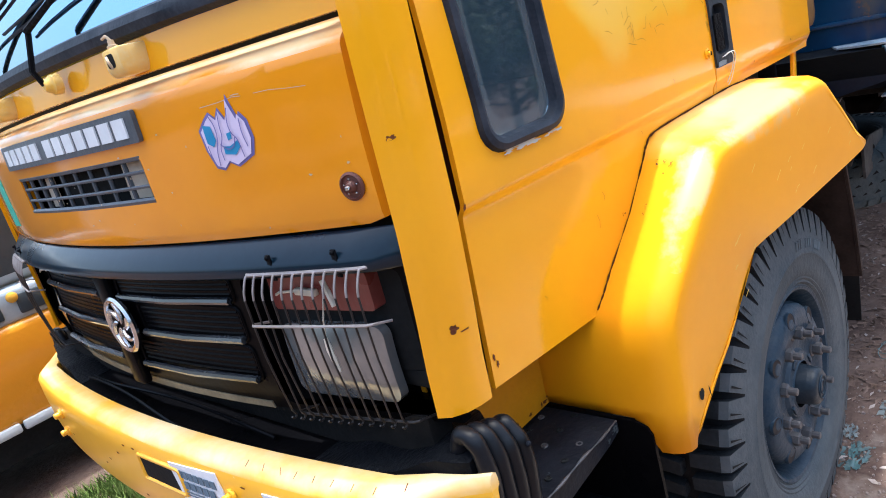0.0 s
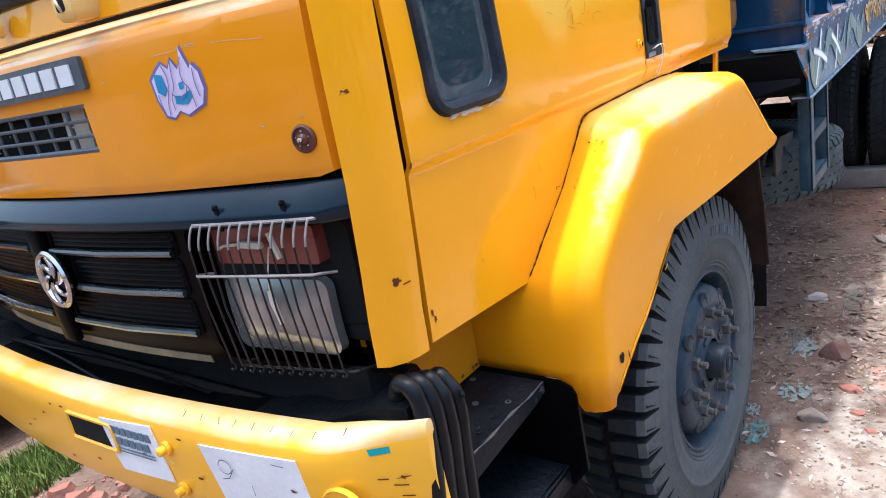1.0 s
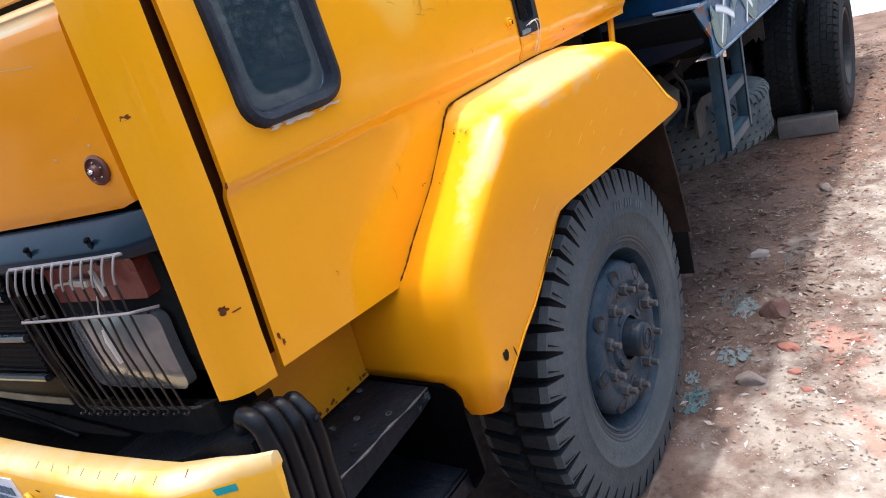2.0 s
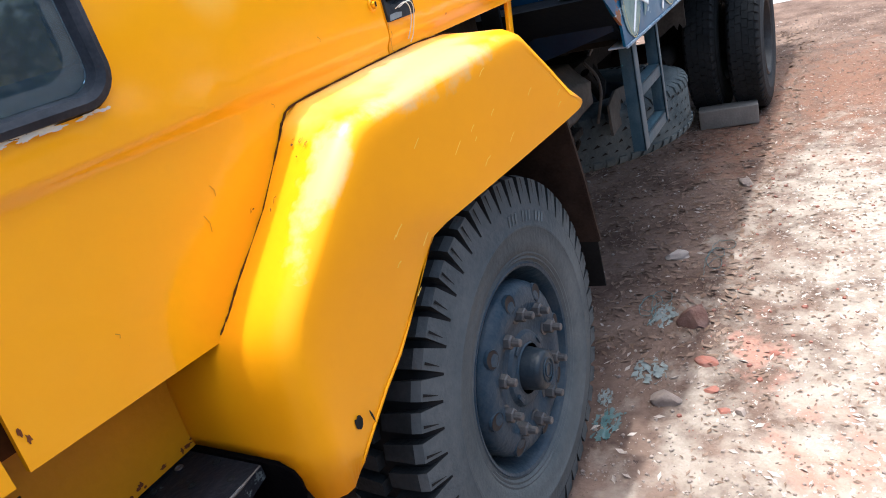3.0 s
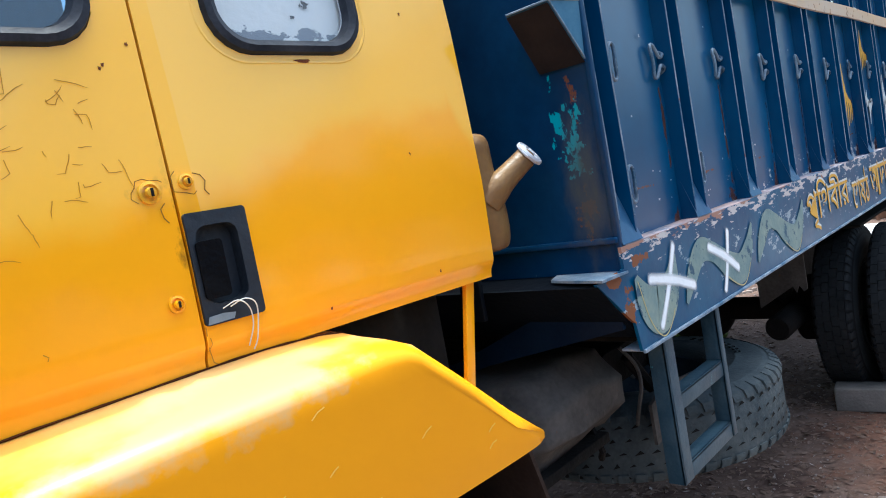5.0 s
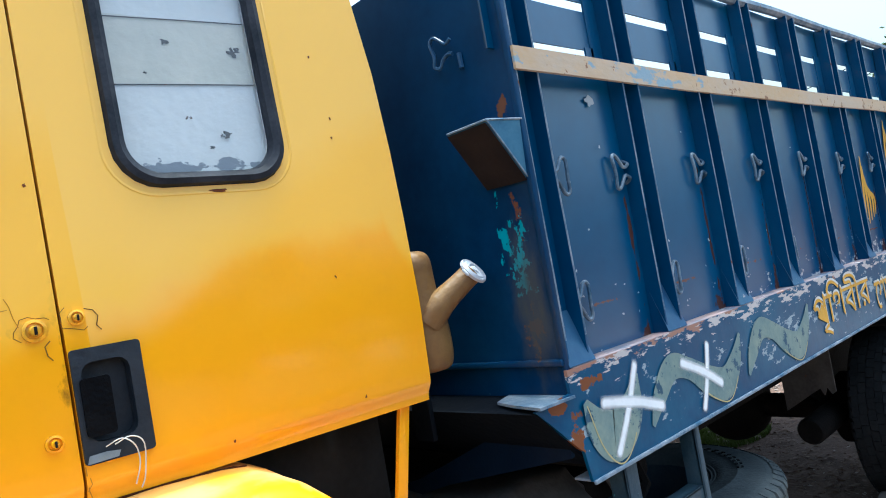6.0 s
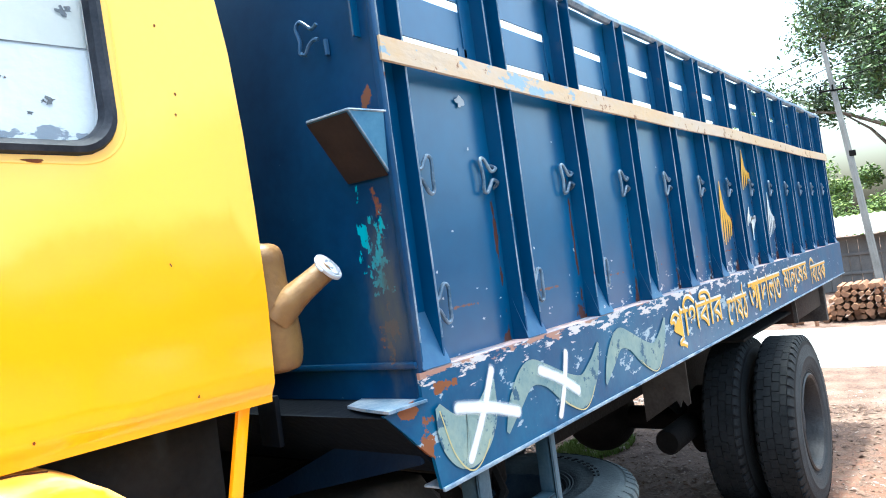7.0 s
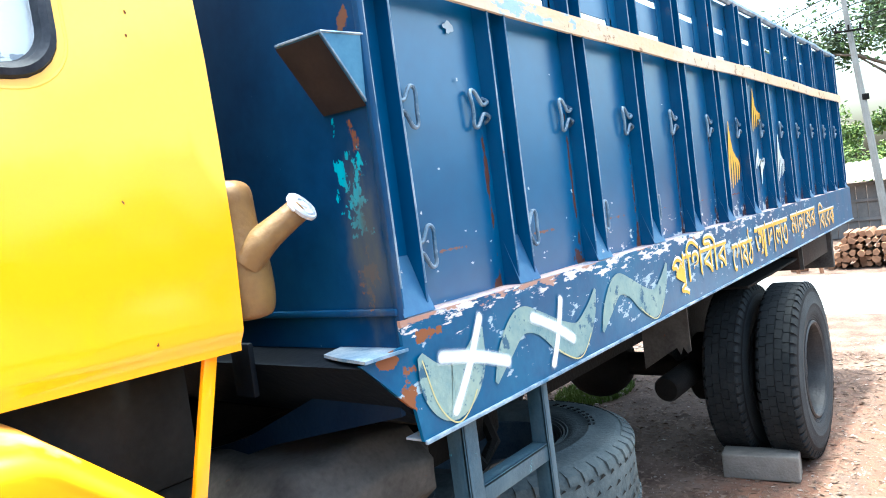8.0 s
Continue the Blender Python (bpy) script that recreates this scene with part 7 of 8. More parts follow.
# lower lip and folded cross member under the front wall
bm = bmesh.new()
skin(bm, [(-1.289, 0.0), (-1.10, 0.0), (-1.132, 0.076), (-1.20, 0.100), (-1.291, 0.120)], lambda u, v, d: Vector((0.810 - v, u, 1.368 - d + 0.02 * v)), 0.006)
part("front_lip", bm, NAVY_EDGE, bed, "pale scraped lip plate")
bm = bmesh.new()
prof = [(0.800, 1.364), (0.697, 1.354), (0.742, 1.310), (0.802, 1.246), (0.86, 1.20), (0.86, 1.36)]
a = [bm.verts.new((x, -1.272, z)) for x, z in prof]
b = [bm.verts.new((x + 0.02, 1.272, z)) for x, z in prof]
for i in range(len(prof)):
    bm.faces.new((a[i], a[(i + 1) % len(a)], b[(i + 1) % len(a)], b[i]))
bm.faces.new(a)
bm.faces.new(b[::-1])
part("front_cross_member", bm, MOUNT, bed, "folded dark cross member")
bm = bmesh.new()
skin(bm, [(-1.262, 1.262), (-1.02, 1.262), (-0.74, 1.142), (-0.55, 1.09), (-0.55, 1.04), (-0.85, 1.138), (-1.262, 1.235)], lambda u, v, d: Vector((0.795 + d - 0.03 * (1.26 - v), u, v)), 0.012)
part("corner_brace", bm, BRACE, bed, "dark navy brace running in under the bed")
bm = bmesh.new()
box(bm, (0.685, -0.955, 1.285), (0.70, -0.890, 1.40), 0.004)
part("cab_mount", bm, MOUNT, truck)
# far side, floor and tail of the bed
bm = bmesh.new()
box(bm, (X0, 1.235, 1.18), (X1, 1.285, 2.14), 0.004)
box(bm, (X0, 1.245, 2.30), (X1, 1.275, Z_TOP), 0.004)
part("far_side", bm, NAVY, bed)
bm = bmesh.new()
box(bm, (X0, -1.236, 1.36), (X1, 1.236, 1.40), 0.002)
part("bed_floor", bm, TANK, bed)
bm = bmesh.new()
box(bm, (X1 - 0.02, -1.25, 1.20), (X1 + 0.03, 1.25, Z_TOP), 0.006)
part("tailgate", bm, NAVY, bed)
# rear overhang: rusty mudguard plates
bm = bmesh.new()
box(bm, (4.62, -1.18, 0.98), (5.55, -0.70, 1.16), 0.01)
part("rear_mudguard", bm, FLAP, truck, "dark rusty sheet under the rear overhang")
bm = bmesh.new()
skin(bm, [(-1.20, 1.16), (-0.80, 1.16), (-0.80, 0.98), (-1.20, 0.98)], lambda u, v, d: Vector((4.62 + d + 0.10 * (1.16 - v), u, v)), 0.012)
part("rear_flap_bracket", bm, TANK, truck, "grey brown rear flap plate")
bm = bmesh.new()
box(bm, (5.60, -1.20, 0.86), (5.66, -0.72, 1.17), 0.004, pose(0, 0, 0, 0, 0, 0))
part("rear_flap_bracket", bm, TANK, truck, "grey brown rear flap plate")

# coolant tank behind the cab
bm = bmesh.new()
keys = smooth_line([(0.632, 1.462, 0.020), (0.632, 1.470, 0.040), (0.632, 1.500, 0.048), (0.630, 1.550, 0.049), (0.626, 1.590, 0.047), (0.622, 1.630, 0.043), (0.620, 1.670, 0.042), (0.618, 1.700, 0.042), (0.616, 1.717, 0.036), (0.615, 1.727, 0.022), (0.615, 1.730, 0.008)], 4)
tube(bm, [(p.x, -1.055, p.y) for p in keys], [p.z * 1.15 for p in keys], 28)
for v in bm.verts:
    v.co.y = -1.055 + (v.co.y + 1.055) * 0.9
neck = smooth_line([(0.622, -1.076, 1.572, 0.036), (0.640, -1.094, 1.598, 0.033), (0.662, -1.108, 1.618, 0.0285), (0.695, -1.126, 1.643, 0.0255), (0.720, -1.137, 1.661, 0.025)], 4)
tube(bm, [p.to_3d() for p in neck], [p.w for p in neck], 24)
jug = part("coolant_tank", bm, JUG, truck, "yellowed plastic coolant tank with a slanted filler neck", angle=60)
bm = bmesh.new()
mc = Matrix.Translation((0.722, -1.138, 1.662)) @ (Vector((0.28, -0.74, 0.60)).to_track_quat("Z", "Y").to_matrix().to_4x4())
lathe(bm, [(0.026, -0.004), (0.034, 0.0), (0.0345, 0.006), (0.032, 0.009), (0.027, 0.007), (0.024, 0.010), (0.016, 0.011), (0.014, 0.007), (0.010, 0.007), (0.008, 0.012), (0.0, 0.013)], mc, 40)
for sg in (1, -1):
    box(bm, (0.030 * sg - 0.006, -0.010, 0.000), (0.030 * sg + 0.014 * sg, 0.010, 0.006), 0.003, mc)
part("filler_cap", bm, mat("pale_plastic_cap", (0.46, 0.48, 0.53), 0.35, second=(0.30, 0.31, 0.36), scale=30), jug, "pale grey filler cap")

# ---- door furniture ----
bm = bmesh.new()
HX0, HX1, HZ0, HZ1 = -0.080, 0.022, 1.478, 1.652
outer = rounded(HX0, HX1, HZ0, HZ1, 0.006, 3)
mid = rounded(HX0 + 0.012, HX1 - 0.020, HZ0 + 0.030, HZ1 - 0.022, 0.018, 3)
rings = []
for loop, d in ((outer, 0.0), (outer, -0.006), (mid, -0.005), (mid, 0.02)):
    rings.append([bm.verts.new(side(u, v, d)) for u, v in loop])
for a, b in zip(rings, rings[1:]):
    n = len(a)
    for k in range(n):
        bm.faces.new((a[k], a[(k + 1) % n], b[(k + 1) % n], b[k]))
bm.faces.new(rings[-1])
bmh = bmesh.new()
skin(bmh, rounded(HX0 - 0.004, HX1 + 0.002, HZ0, HZ1, 0.006, 3), lambda u, v, d: side(u, v, d + 0.0235), 0.006)
part("handle_backing", bmh, CAB_IN, door)
han = part("door_handle", bm, HANDLE, door, "black recessed door handle tied with white string")
bm = bmesh.new()
skin(bm, rounded(HX0 + 0.008, HX0 + 0.050, HZ0 + 0.040, HZ1 - 0.045, 0.006, 3), lambda u, v, d: side(u, v, d - 0.010), 0.008)
part("handle_flap", bm, BLACK_DUST, door)
bm = bmesh.new()
for k, dx in enumerate((0.0, 0.013)):
    tube(bm, smooth_line([side(-0.050 + dx, 1.500, -0.008), side(-0.030 + dx, 1.508, -0.020), side(-0.012 + dx, 1.492, -0.018), side(-0.006 + dx * 0.5, 1.462 - 0.02 * k, -0.008), side(-0.012 + dx * 0.6, 1.430 - 0.008 * k, -0.006)], 4), 0.0011, 5)
part("string", bm, STRING, door, "frayed white string")
bm = bmesh.new()
patch(bm, [(-0.078, 1.480), (-0.034, 1.481), (-0.030, 1.490), (-0.050, 1.493), (-0.074, 1.492)], side, -0.008)
part("worn_handle_edge", bm, mat("bare_handle_edge", (0.20, 0.25, 0.30), 0.5, second=(0.10, 0.13, 0.16), scale=60), door)
bm = bmesh.new()
for cu, cv, cr in ((-0.118, 1.690, 0.026), (-0.060, 1.700, 0.024)):
    a0 = 0.6 if cu < -0.1 else 2.2
    ribbon(bm, [(cu + cr * (1 + 0.12 * math.sin(k * 2.1)) * math.cos(a0 + k * 0.4), cv + cr * 0.8 * (1 + 0.15 * math.cos(k * 1.7)) * math.sin(a0 + k * 0.4)) for k in range(9)], 0.0010, side, -0.0012)
ribbon(bm, [(-0.048, 1.712), (-0.036, 1.708), (-0.030, 1.698), (-0.034, 1.684), (-0.028, 1.676)], 0.0016, side, -0.0012)
ribbon(bm, [(-0.100, 1.672), (-0.108, 1.664), (-0.106, 1.650), (-0.100, 1.642)], 0.0016, side, -0.0012)
part("paint_crack", bm, CRACK_DARK, door)
bm = bmesh.new()
tube(bm, [side(u, v, 0.0046) for u, v in rounded(REAR_WIN[0] - 0.013, REAR_WIN[1] + 0.013, REAR_WIN[2] - 0.013, REAR_WIN[3] + 0.013, 0.082, 8)], 0.0056, 10, True)
part("window_flange", bm, YELLOW, rear_panel, "pressed yellow ring round the side window")
for (u, v, r) in ((-0.115, 1.522, 0.013), (-0.118, 1.690, 0.017), (-0.060, 1.700, 0.012)):
    bm = bmesh.new()
    mm = Matrix.Translation(side(u, v, 0)) @ pose(0, 0, 0, 90, 0, 0)
    lathe(bm, [(r, 0), (r, 0.004), (r * 0.75, 0.005), (r * 0.68, 0.001), (r * 0.5, 0.002), (r * 0.42, 0.010), (0, 0.011)], mm, 22)
    part("door_lock", bm, YELLOW, door, "painted-over lock")
    bm = bmesh.new()
    box(bm, side(u, v, 0) + Vector((-r * 0.12, -0.0125, -r * 0.36)), side(u, v, 0) + Vector((r * 0.12, -0.009, r * 0.36)), 0.0005)
    part("key_slot", bm, CAB_IN, door)
# cracked paint and scratches on the door
bm = bmesh.new()
r4 = random.Random(55)
for _ in range(84):
    u, v = r4.uniform(-0.56, -0.15), r4.uniform(1.61, 1.86)
    if (u + 0.56) / 0.41 + (1.86 - v) / 0.25 > 1.5:
        continue
    head = r4.choice((-1.75, -1.45, -1.2, 0.1, -0.15, 0.45)) + r4.uniform(-0.15, 0.15)
    pts = [(u, v)]
    for _ in range(r4.randint(2, 6)):
        step = r4.uniform(0.004, 0.011)
        pts.append((pts[-1][0] + step * math.cos(head), pts[-1][1] + step * math.sin(head)))
        head += r4.uniform(-0.3, 0.3)
        if r4.random() < 0.10:
            head += r4.choice((-1.3, 1.3))
    ribbon(bm, pts, [0.0011] * (len(pts) - 1) + [0.0005], side, -0.0008)
for u, v, l in ((-0.66, 1.30, 0.03), (-0.63, 1.34, 0.02), (-0.30, 1.50, 0.01), (-0.87, 1.21, 0.01), (-0.45, 1.42, 0.008), (-0.08, 1.44, -0.02)):
    ribbon(bm, [(u, v), (u + 0.006, v - l * 0.5), (u + 0.004, v - l)], 0.0014, side, -0.0008)
ribbon(bm, [(-0.080, 1.478), (-0.078, 1.44), (-0.072, 1.42), (-0.06, 1.412)], 0.0016, side, -0.0012)
part("paint_crack", bm, CRACK, door)
bm = bmesh.new()
for u, v in ((0.44, 2.15), (0.46, 2.02), (0.455, 1.98), (-0.14, 1.88), (-0.145, 1.875), (0.40, 1.70), (0.15, 1.45), (0.42, 1.46), (-0.10, 1.91)):
    blob(bm, u, v, 0.0022, 0.003, side, r4, -0.001, 8, 0.5)
blob(bm, 0.20, 1.885, 0.018, 0.003, side, r4, -0.001, 8, 0.5)
for u, v in ((-1.036, 1.165), (-1.030, 1.15), (-1.038, 1.45)):
    blob(bm, u, v, 0.003, 0.007, side, r4, -0.001, 9, 0.5)
part("rust_speck", bm, RUST, door)


# ---- ground ----
def axis(lo, fine0, fine1, hi, step):
    mid = list(np.arange(fine0, fine1 + 1e-6, step))
    left, right, g = [], [], step
    p = fine0
    while p > lo:
        g *= 1.25
        p -= g
        left.append(p)
    p, g = fine1, step
    while p < hi:
        g *= 1.25
        p += g
        right.append(p)
    return np.array(left[::-1] + mid + right)


gx, gy = axis(-900, -2.2, 7.6, 900, 0.035), axis(-900, -3.0, 2.2, 900, 0.035)
GX, GY = np.meshgrid(gx, gy, indexing="ij")


def ground_z(x, y):
    """Low humps and ruts, flat where wheels and chocks stand."""
    z = 0.018 * noise.noise((x * 0.55, y * 0.55, 0.3)) + 0.012 * noise.noise((x * 1.9, y * 1.9, 4.0)) + 0.006 * noise.noise((x * 6, y * 6, 8.0)) + 0.003 * noise.noise((x * 17, y * 17, 2.0))
    far = max(abs(x - 2.5) / 40, abs(y) / 40)
    return z - 0.004 if far < 1 else 0.0 - 0.004


zz = np.array([ground_z(float(a), float(b)) for a, b in zip(GX.ravel(), GY.ravel())])
nx, ny = len(gx), len(gy)
idx = np.arange(nx * ny).reshape(nx, ny)
quads = np.stack([idx[:-1, :-1], idx[1:, :-1], idx[1:, 1:], idx[:-1, 1:]], -1).reshape(-1, 4)
gm = bpy.data.meshes.new("ground")
gm.from_pydata(np.stack([GX.ravel(), GY.ravel(), zz], -1).tolist(), [], quads.tolist())
gm.materials.append(DIRT)
for p in gm.polygons:
    p.use_smooth = True
tagged(new("ground", gm), "reddish bare earth strewn with grit, chips and leaf litter", "ground", kind="structure")


def scatter(name, count, spots, size, material, label, flat=0.5, seed=1, kind_round=True, category="debris"):
    """Many small bits on the ground in one mesh."""
    r = random.Random(seed)
    verts, faces = [], []
    for _ in range(count):
        x, y = spots(r)
        s = size(r)
        z = ground_z(x, y)
        a = r.uniform(0, math.tau)
        b0 = len(verts)
        if kind_round:
            ring = []
            for k in range(5):
                q = s * r.uniform(0.7, 1.15)
                ring.append((x + q * math.cos(a + k * 1.2566), y + q * math.sin(a + k * 1.2566)))
            verts += [(u, v, z - s * 0.2) for u, v in ring] + [(x + (u - x) * 0.7, y + (v - y) * 0.7, z + s * flat * r.uniform(0.7, 1.2)) for u, v in ring]
            faces += [tuple(b0 + i for i in (k, (k + 1) % 5, 5 + (k + 1) % 5, 5 + k)) for k in range(5)] + [tuple(b0 + 5 + k for k in range(5))]
        else:
            w = s * r.uniform(0.25, 0.5)
            t1, t2 = r.uniform(0, 0.4) * s, r.uniform(0, 0.4) * s
            ca, sa = math.cos(a), math.sin(a)
            for u, v, h in ((-s, 0, 0.001), (0, -w, t1 + 0.002), (s, 0, t2 + 0.001), (0, w, 0.003)):
                verts.append((x + u * ca - v * sa, y + u * sa + v * ca, z + h))
            faces.append((b0, b0 + 1, b0 + 2, b0 + 3))
    me = bpy.data.meshes.new(name)
    me.from_pydata(verts, [], faces)
    me.materials.append(material)
    ob = new(name, me)
    return tagged(ob, label, category, kind="stuff")


def near(r):
    return 0.2 + 7.0 * r.random() ** 1.5, -1.2 + r.gauss(0, 0.75)


def under(r):
    return r.uniform(0.8, 6.5), r.uniform(-1.5, 1.2)


def sunny(r):
    return r.uniform(0.1, 7.5), -1.45 - abs(r.gauss(0, 0.8))


scatter("gravel", 9000, near, lambda r: 0.002 + 0.008 * r.random() ** 4, STONE, "grey brown gravel scattered on the earth", 0.6, 2)
scatter("pale_grit", 3000, sunny, lambda r: 0.0015 + 0.008 * r.random() ** 4, PALE_CHIP, "pale stone chips and grit", 0.4, 3)
scatter("brick_crumbs", 220, lambda r: (r.uniform(0.3, 3.0), -1.35 - abs(r.gauss(0, 0.35))), lambda r: 0.003 + 0.012 * r.random() ** 4, BRICK, "red brick crumbs", 0.5, 4)
scatter("leaf_litter", 11000, under, lambda r: r.uniform(0.008, 0.03), LITTER, "dry leaves and straw lying under the truck", 0.3, 5, False)
scatter("dark_leaf_bits", 3500, lambda r: (r.uniform(0.1, 7.5), -1.4 - abs(r.gauss(0, 0.6))), lambda r: r.uniform(0.004, 0.016), LITTER, "small dry leaf bits trodden in the earth", 0.3, 19, False)
scatter("straw_bits", 600, near, lambda r: r.uniform(0.006, 0.022), PALE_CHIP, "pale straw and paper bits", 0.3, 6, False)


def rock(name, x, y, size, material, label, group, seed, flat=0.7):
    r = random.Random(seed)
    bm = bmesh.new()
    bmesh.ops.create_icosphere(bm, subdivisions=3, radius=1.0)
    off = Vector((r.uniform(0, 50), 0, 0))
    cuts = [(Vector((r.gauss(0, 1), r.gauss(0, 1), abs(r.gauss(0, 1)))).normalized(), r.uniform(0.55, 0.8)) for _ in range(7)]
    for v in bm.verts:
        k = 1 + 0.35 * noise.noise(v.co * 1.3 + off) + 0.12 * noise.noise(v.co * 4 + off)
        c = v.co * k
        for nrm_c, far_c in cuts:
            c = c - nrm_c * max(0.0, c.dot(nrm_c) - far_c)
        v.co = Vector((max(-0.95, min(0.95, c.x)) * size[0], max(-0.92, min(0.92, c.y)) * size[1], max(-0.5, min(0.8, c.z)) * size[2]))
    ob = part(name, bm, material, None, "", 40)
    ob.location = (x, y, ground_z(x, y) + size[2] * 0.30)
    ob.rotation_euler = (0, 0, r.uniform(0, 6))
    return tagged(ob, label, "stone", group)


rock("stone", 1.114, -1.300, (0.072, 0.058, 0.066), RED_STONE, "fist-sized reddish brown stone on the earth", "loose stones", 1)
rock("stone", 1.70, -1.13, (0.065, 0.045, 0.025), PALE_CHIP, "flat pale stone on the earth", "loose stones", 2)
rock("stone", 0.62, -1.30, (0.060, 0.045, 0.035), STONE, "small grey stone beside the wheel", "loose stones", 3)
rock("stone", 1.02, -0.85, (0.06, 0.05, 0.04), STONE, "small brown stone beside the wheel", "loose stones", 6)
rock("stone", 2.6, -1.33, (0.05, 0.04, 0.03), STONE, "small grey stone on the earth", "loose stones", 7)
rock("stone", 0.60, -1.55, (0.022, 0.02, 0.018), STONE, "small brown pebble on the earth", "loose stones", 8)
for k, (x, y, q) in enumerate(((0.86, -1.40, 0.048), (0.70, -1.44, 0.030), (0.95, -1.62, 0.024), (0.60, -1.50, 0.026))):
    rock("brick_piece", x, y, (q, q * 0.8, q * 0.28), BRICK, "broken piece of red brick pressed in the earth", "brick pieces", 30 + k)


def plastic_film(x, y, a, b, material, colour, seed):
    """A torn sheet of film, crumpled and half trodden in."""
    r = random.Random(seed)
    off = Vector((seed * 3.1, 0, 0))
    bm = bmesh.new()
    n, k = 26, 18
    grid = []
    for i in range(n + 1):
        row = []
        for j in range(k + 1):
            u, v = -1 + 2 * i / n, -1 + 2 * j / k
            w = Vector((u * 2.2, v * 2.2, 0)) + off
            fold = noise.noise(w * 1.3) * 0.6 + noise.noise(w * 3.5) * 0.4
            px = a * (u + 0.22 * noise.noise(w * 1.7 + Vector((9, 0, 0))))
            py = b * (v + 0.22 * noise.noise(w * 1.7 + Vector((0, 9, 0))))
            row.append(bm.verts.new((px, py, 0.002 + 0.016 * abs(fold))))
        grid.append(row)
    for i in range(n):
        for j in range(k):
            u, v = -1 + 2 * (i + 0.5) / n, -1 + 2 * (j + 0.5) / k
            edge = math.hypot(u, v) + 0.45 * noise.noise(Vector((u * 3, v * 3, seed)))
            tear = noise.noise(Vector((u * 2.2, v * 7.0, seed + 20)))
            if edge < 0.92 and tear < 0.18:
                bm.faces.new((grid[i][j], grid[i + 1][j], grid[i + 1][j + 1], grid[i][j + 1]))
    loose = [v for v in bm.verts if not v.link_faces]
    for v in loose:
        bm.verts.remove(v)
    ob = part("plastic_film", bm, material, None, "", 60)
    ob.location = (x, y, ground_z(x, y))
    ob.rotation_euler = (0, 0, r.uniform(-0.4, 0.4))
    return tagged(ob, "torn crumpled " + colour + " plastic film trodden in the earth", "litter", "plastic scraps")


def plastic_thread(x, y, a, b, material, colour, seed):
    """One long fibre of a plastic sack, lying in a loose tangle."""
    r = random.Random(seed)
    bm = bmesh.new()
    pts, head = [Vector((-a, 0, 0.004))], 0.3
    for i in range(70):
        p = pts[-1]
        pull = math.atan2(-p.y, (a if (i // 9) % 2 == 0 else -a) - p.x)
        head += 0.45 * math.sin(pull - head) + r.uniform(-0.5, 0.5)
        step = Vector((math.cos(head) * 0.022, math.sin(head) * 0.022 * b / a * 1.6, 0))
        pts.append(Vector((p.x + step.x, p.y + step.y, 0.003 + 0.009 * r.random())))
    tube(bm, pts, 0.0016, 4)
    ob = part("plastic_thread", bm, material, None, "", 60)
    ob.location = (x, y, ground_z(x, y))
    return tagged(ob, "tangled " + colour + " plastic sack fibre on the earth", "litter", "plastic scraps")


plastic_film(1.16, -1.18, 0.10, 0.055, PLASTIC_PALE, "pale teal", 61)
plastic_film(0.78, -1.21, 0.085, 0.065, PLASTIC_PALE, "clear grey", 62)
plastic_film(0.46, -1.14, 0.085, 0.05, PLASTIC_TEAL, "dark teal", 64)
plastic_film(0.60, -1.09, 0.055, 0.030, PLASTIC_PALE, "dirty grey", 68)
plastic_thread(1.64, -1.28, 0.13, 0.045, PLASTIC_TEAL, "dull teal", 65)
plastic_thread(1.18, -1.13, 0.10, 0.04, PLASTIC_TEAL, "dull teal", 66)

# concrete chock under the rear wheel
bm = bmesh.new()
box(bm, (-0.070, -0.190, 0.0), (0.070, 0.190, 0.135), 0.010, None, 3)
for v in bm.verts:
    v.co += Vector((noise.noise(v.co * 30) * 0.004, noise.noise(v.co * 22) * 0.004, noise.noise(v.co * 26) * 0.003))
ch = part("wheel_chock", bm, CONCRETE, None)
ch.location = (3.695, -1.085, -0.006)
ch.rotation_euler = (0, 0, radians(8))
tagged(ch, "grey concrete block wedged against the rear tyre", "wheel chock")

# ---- road, log pile, pole, shed, trees ----
bm = bmesh.new()
rowsr = []
for y in span(-80, 80, 81):
    rowsr.append([bm.verts.new((xc + 0.12 * math.sin(y * 0.35) + 0.04 * y * 0 + 0.10 * noise.noise((y * 0.9, xc, 0)), y, zc)) for xc, zc in ((8.3, -0.03), (8.45, 0.022), (9.9, 0.05), (11.2, 0.022), (11.35, -0.03))])
for a, b in zip(rowsr, rowsr[1:]):
    for k in range(4):
        bm.faces.new((a[k], a[k + 1], b[k + 1], b[k]))
tagged(part("road", bm, ROADM), "pale sunlit narrow road", "road", kind="structure")

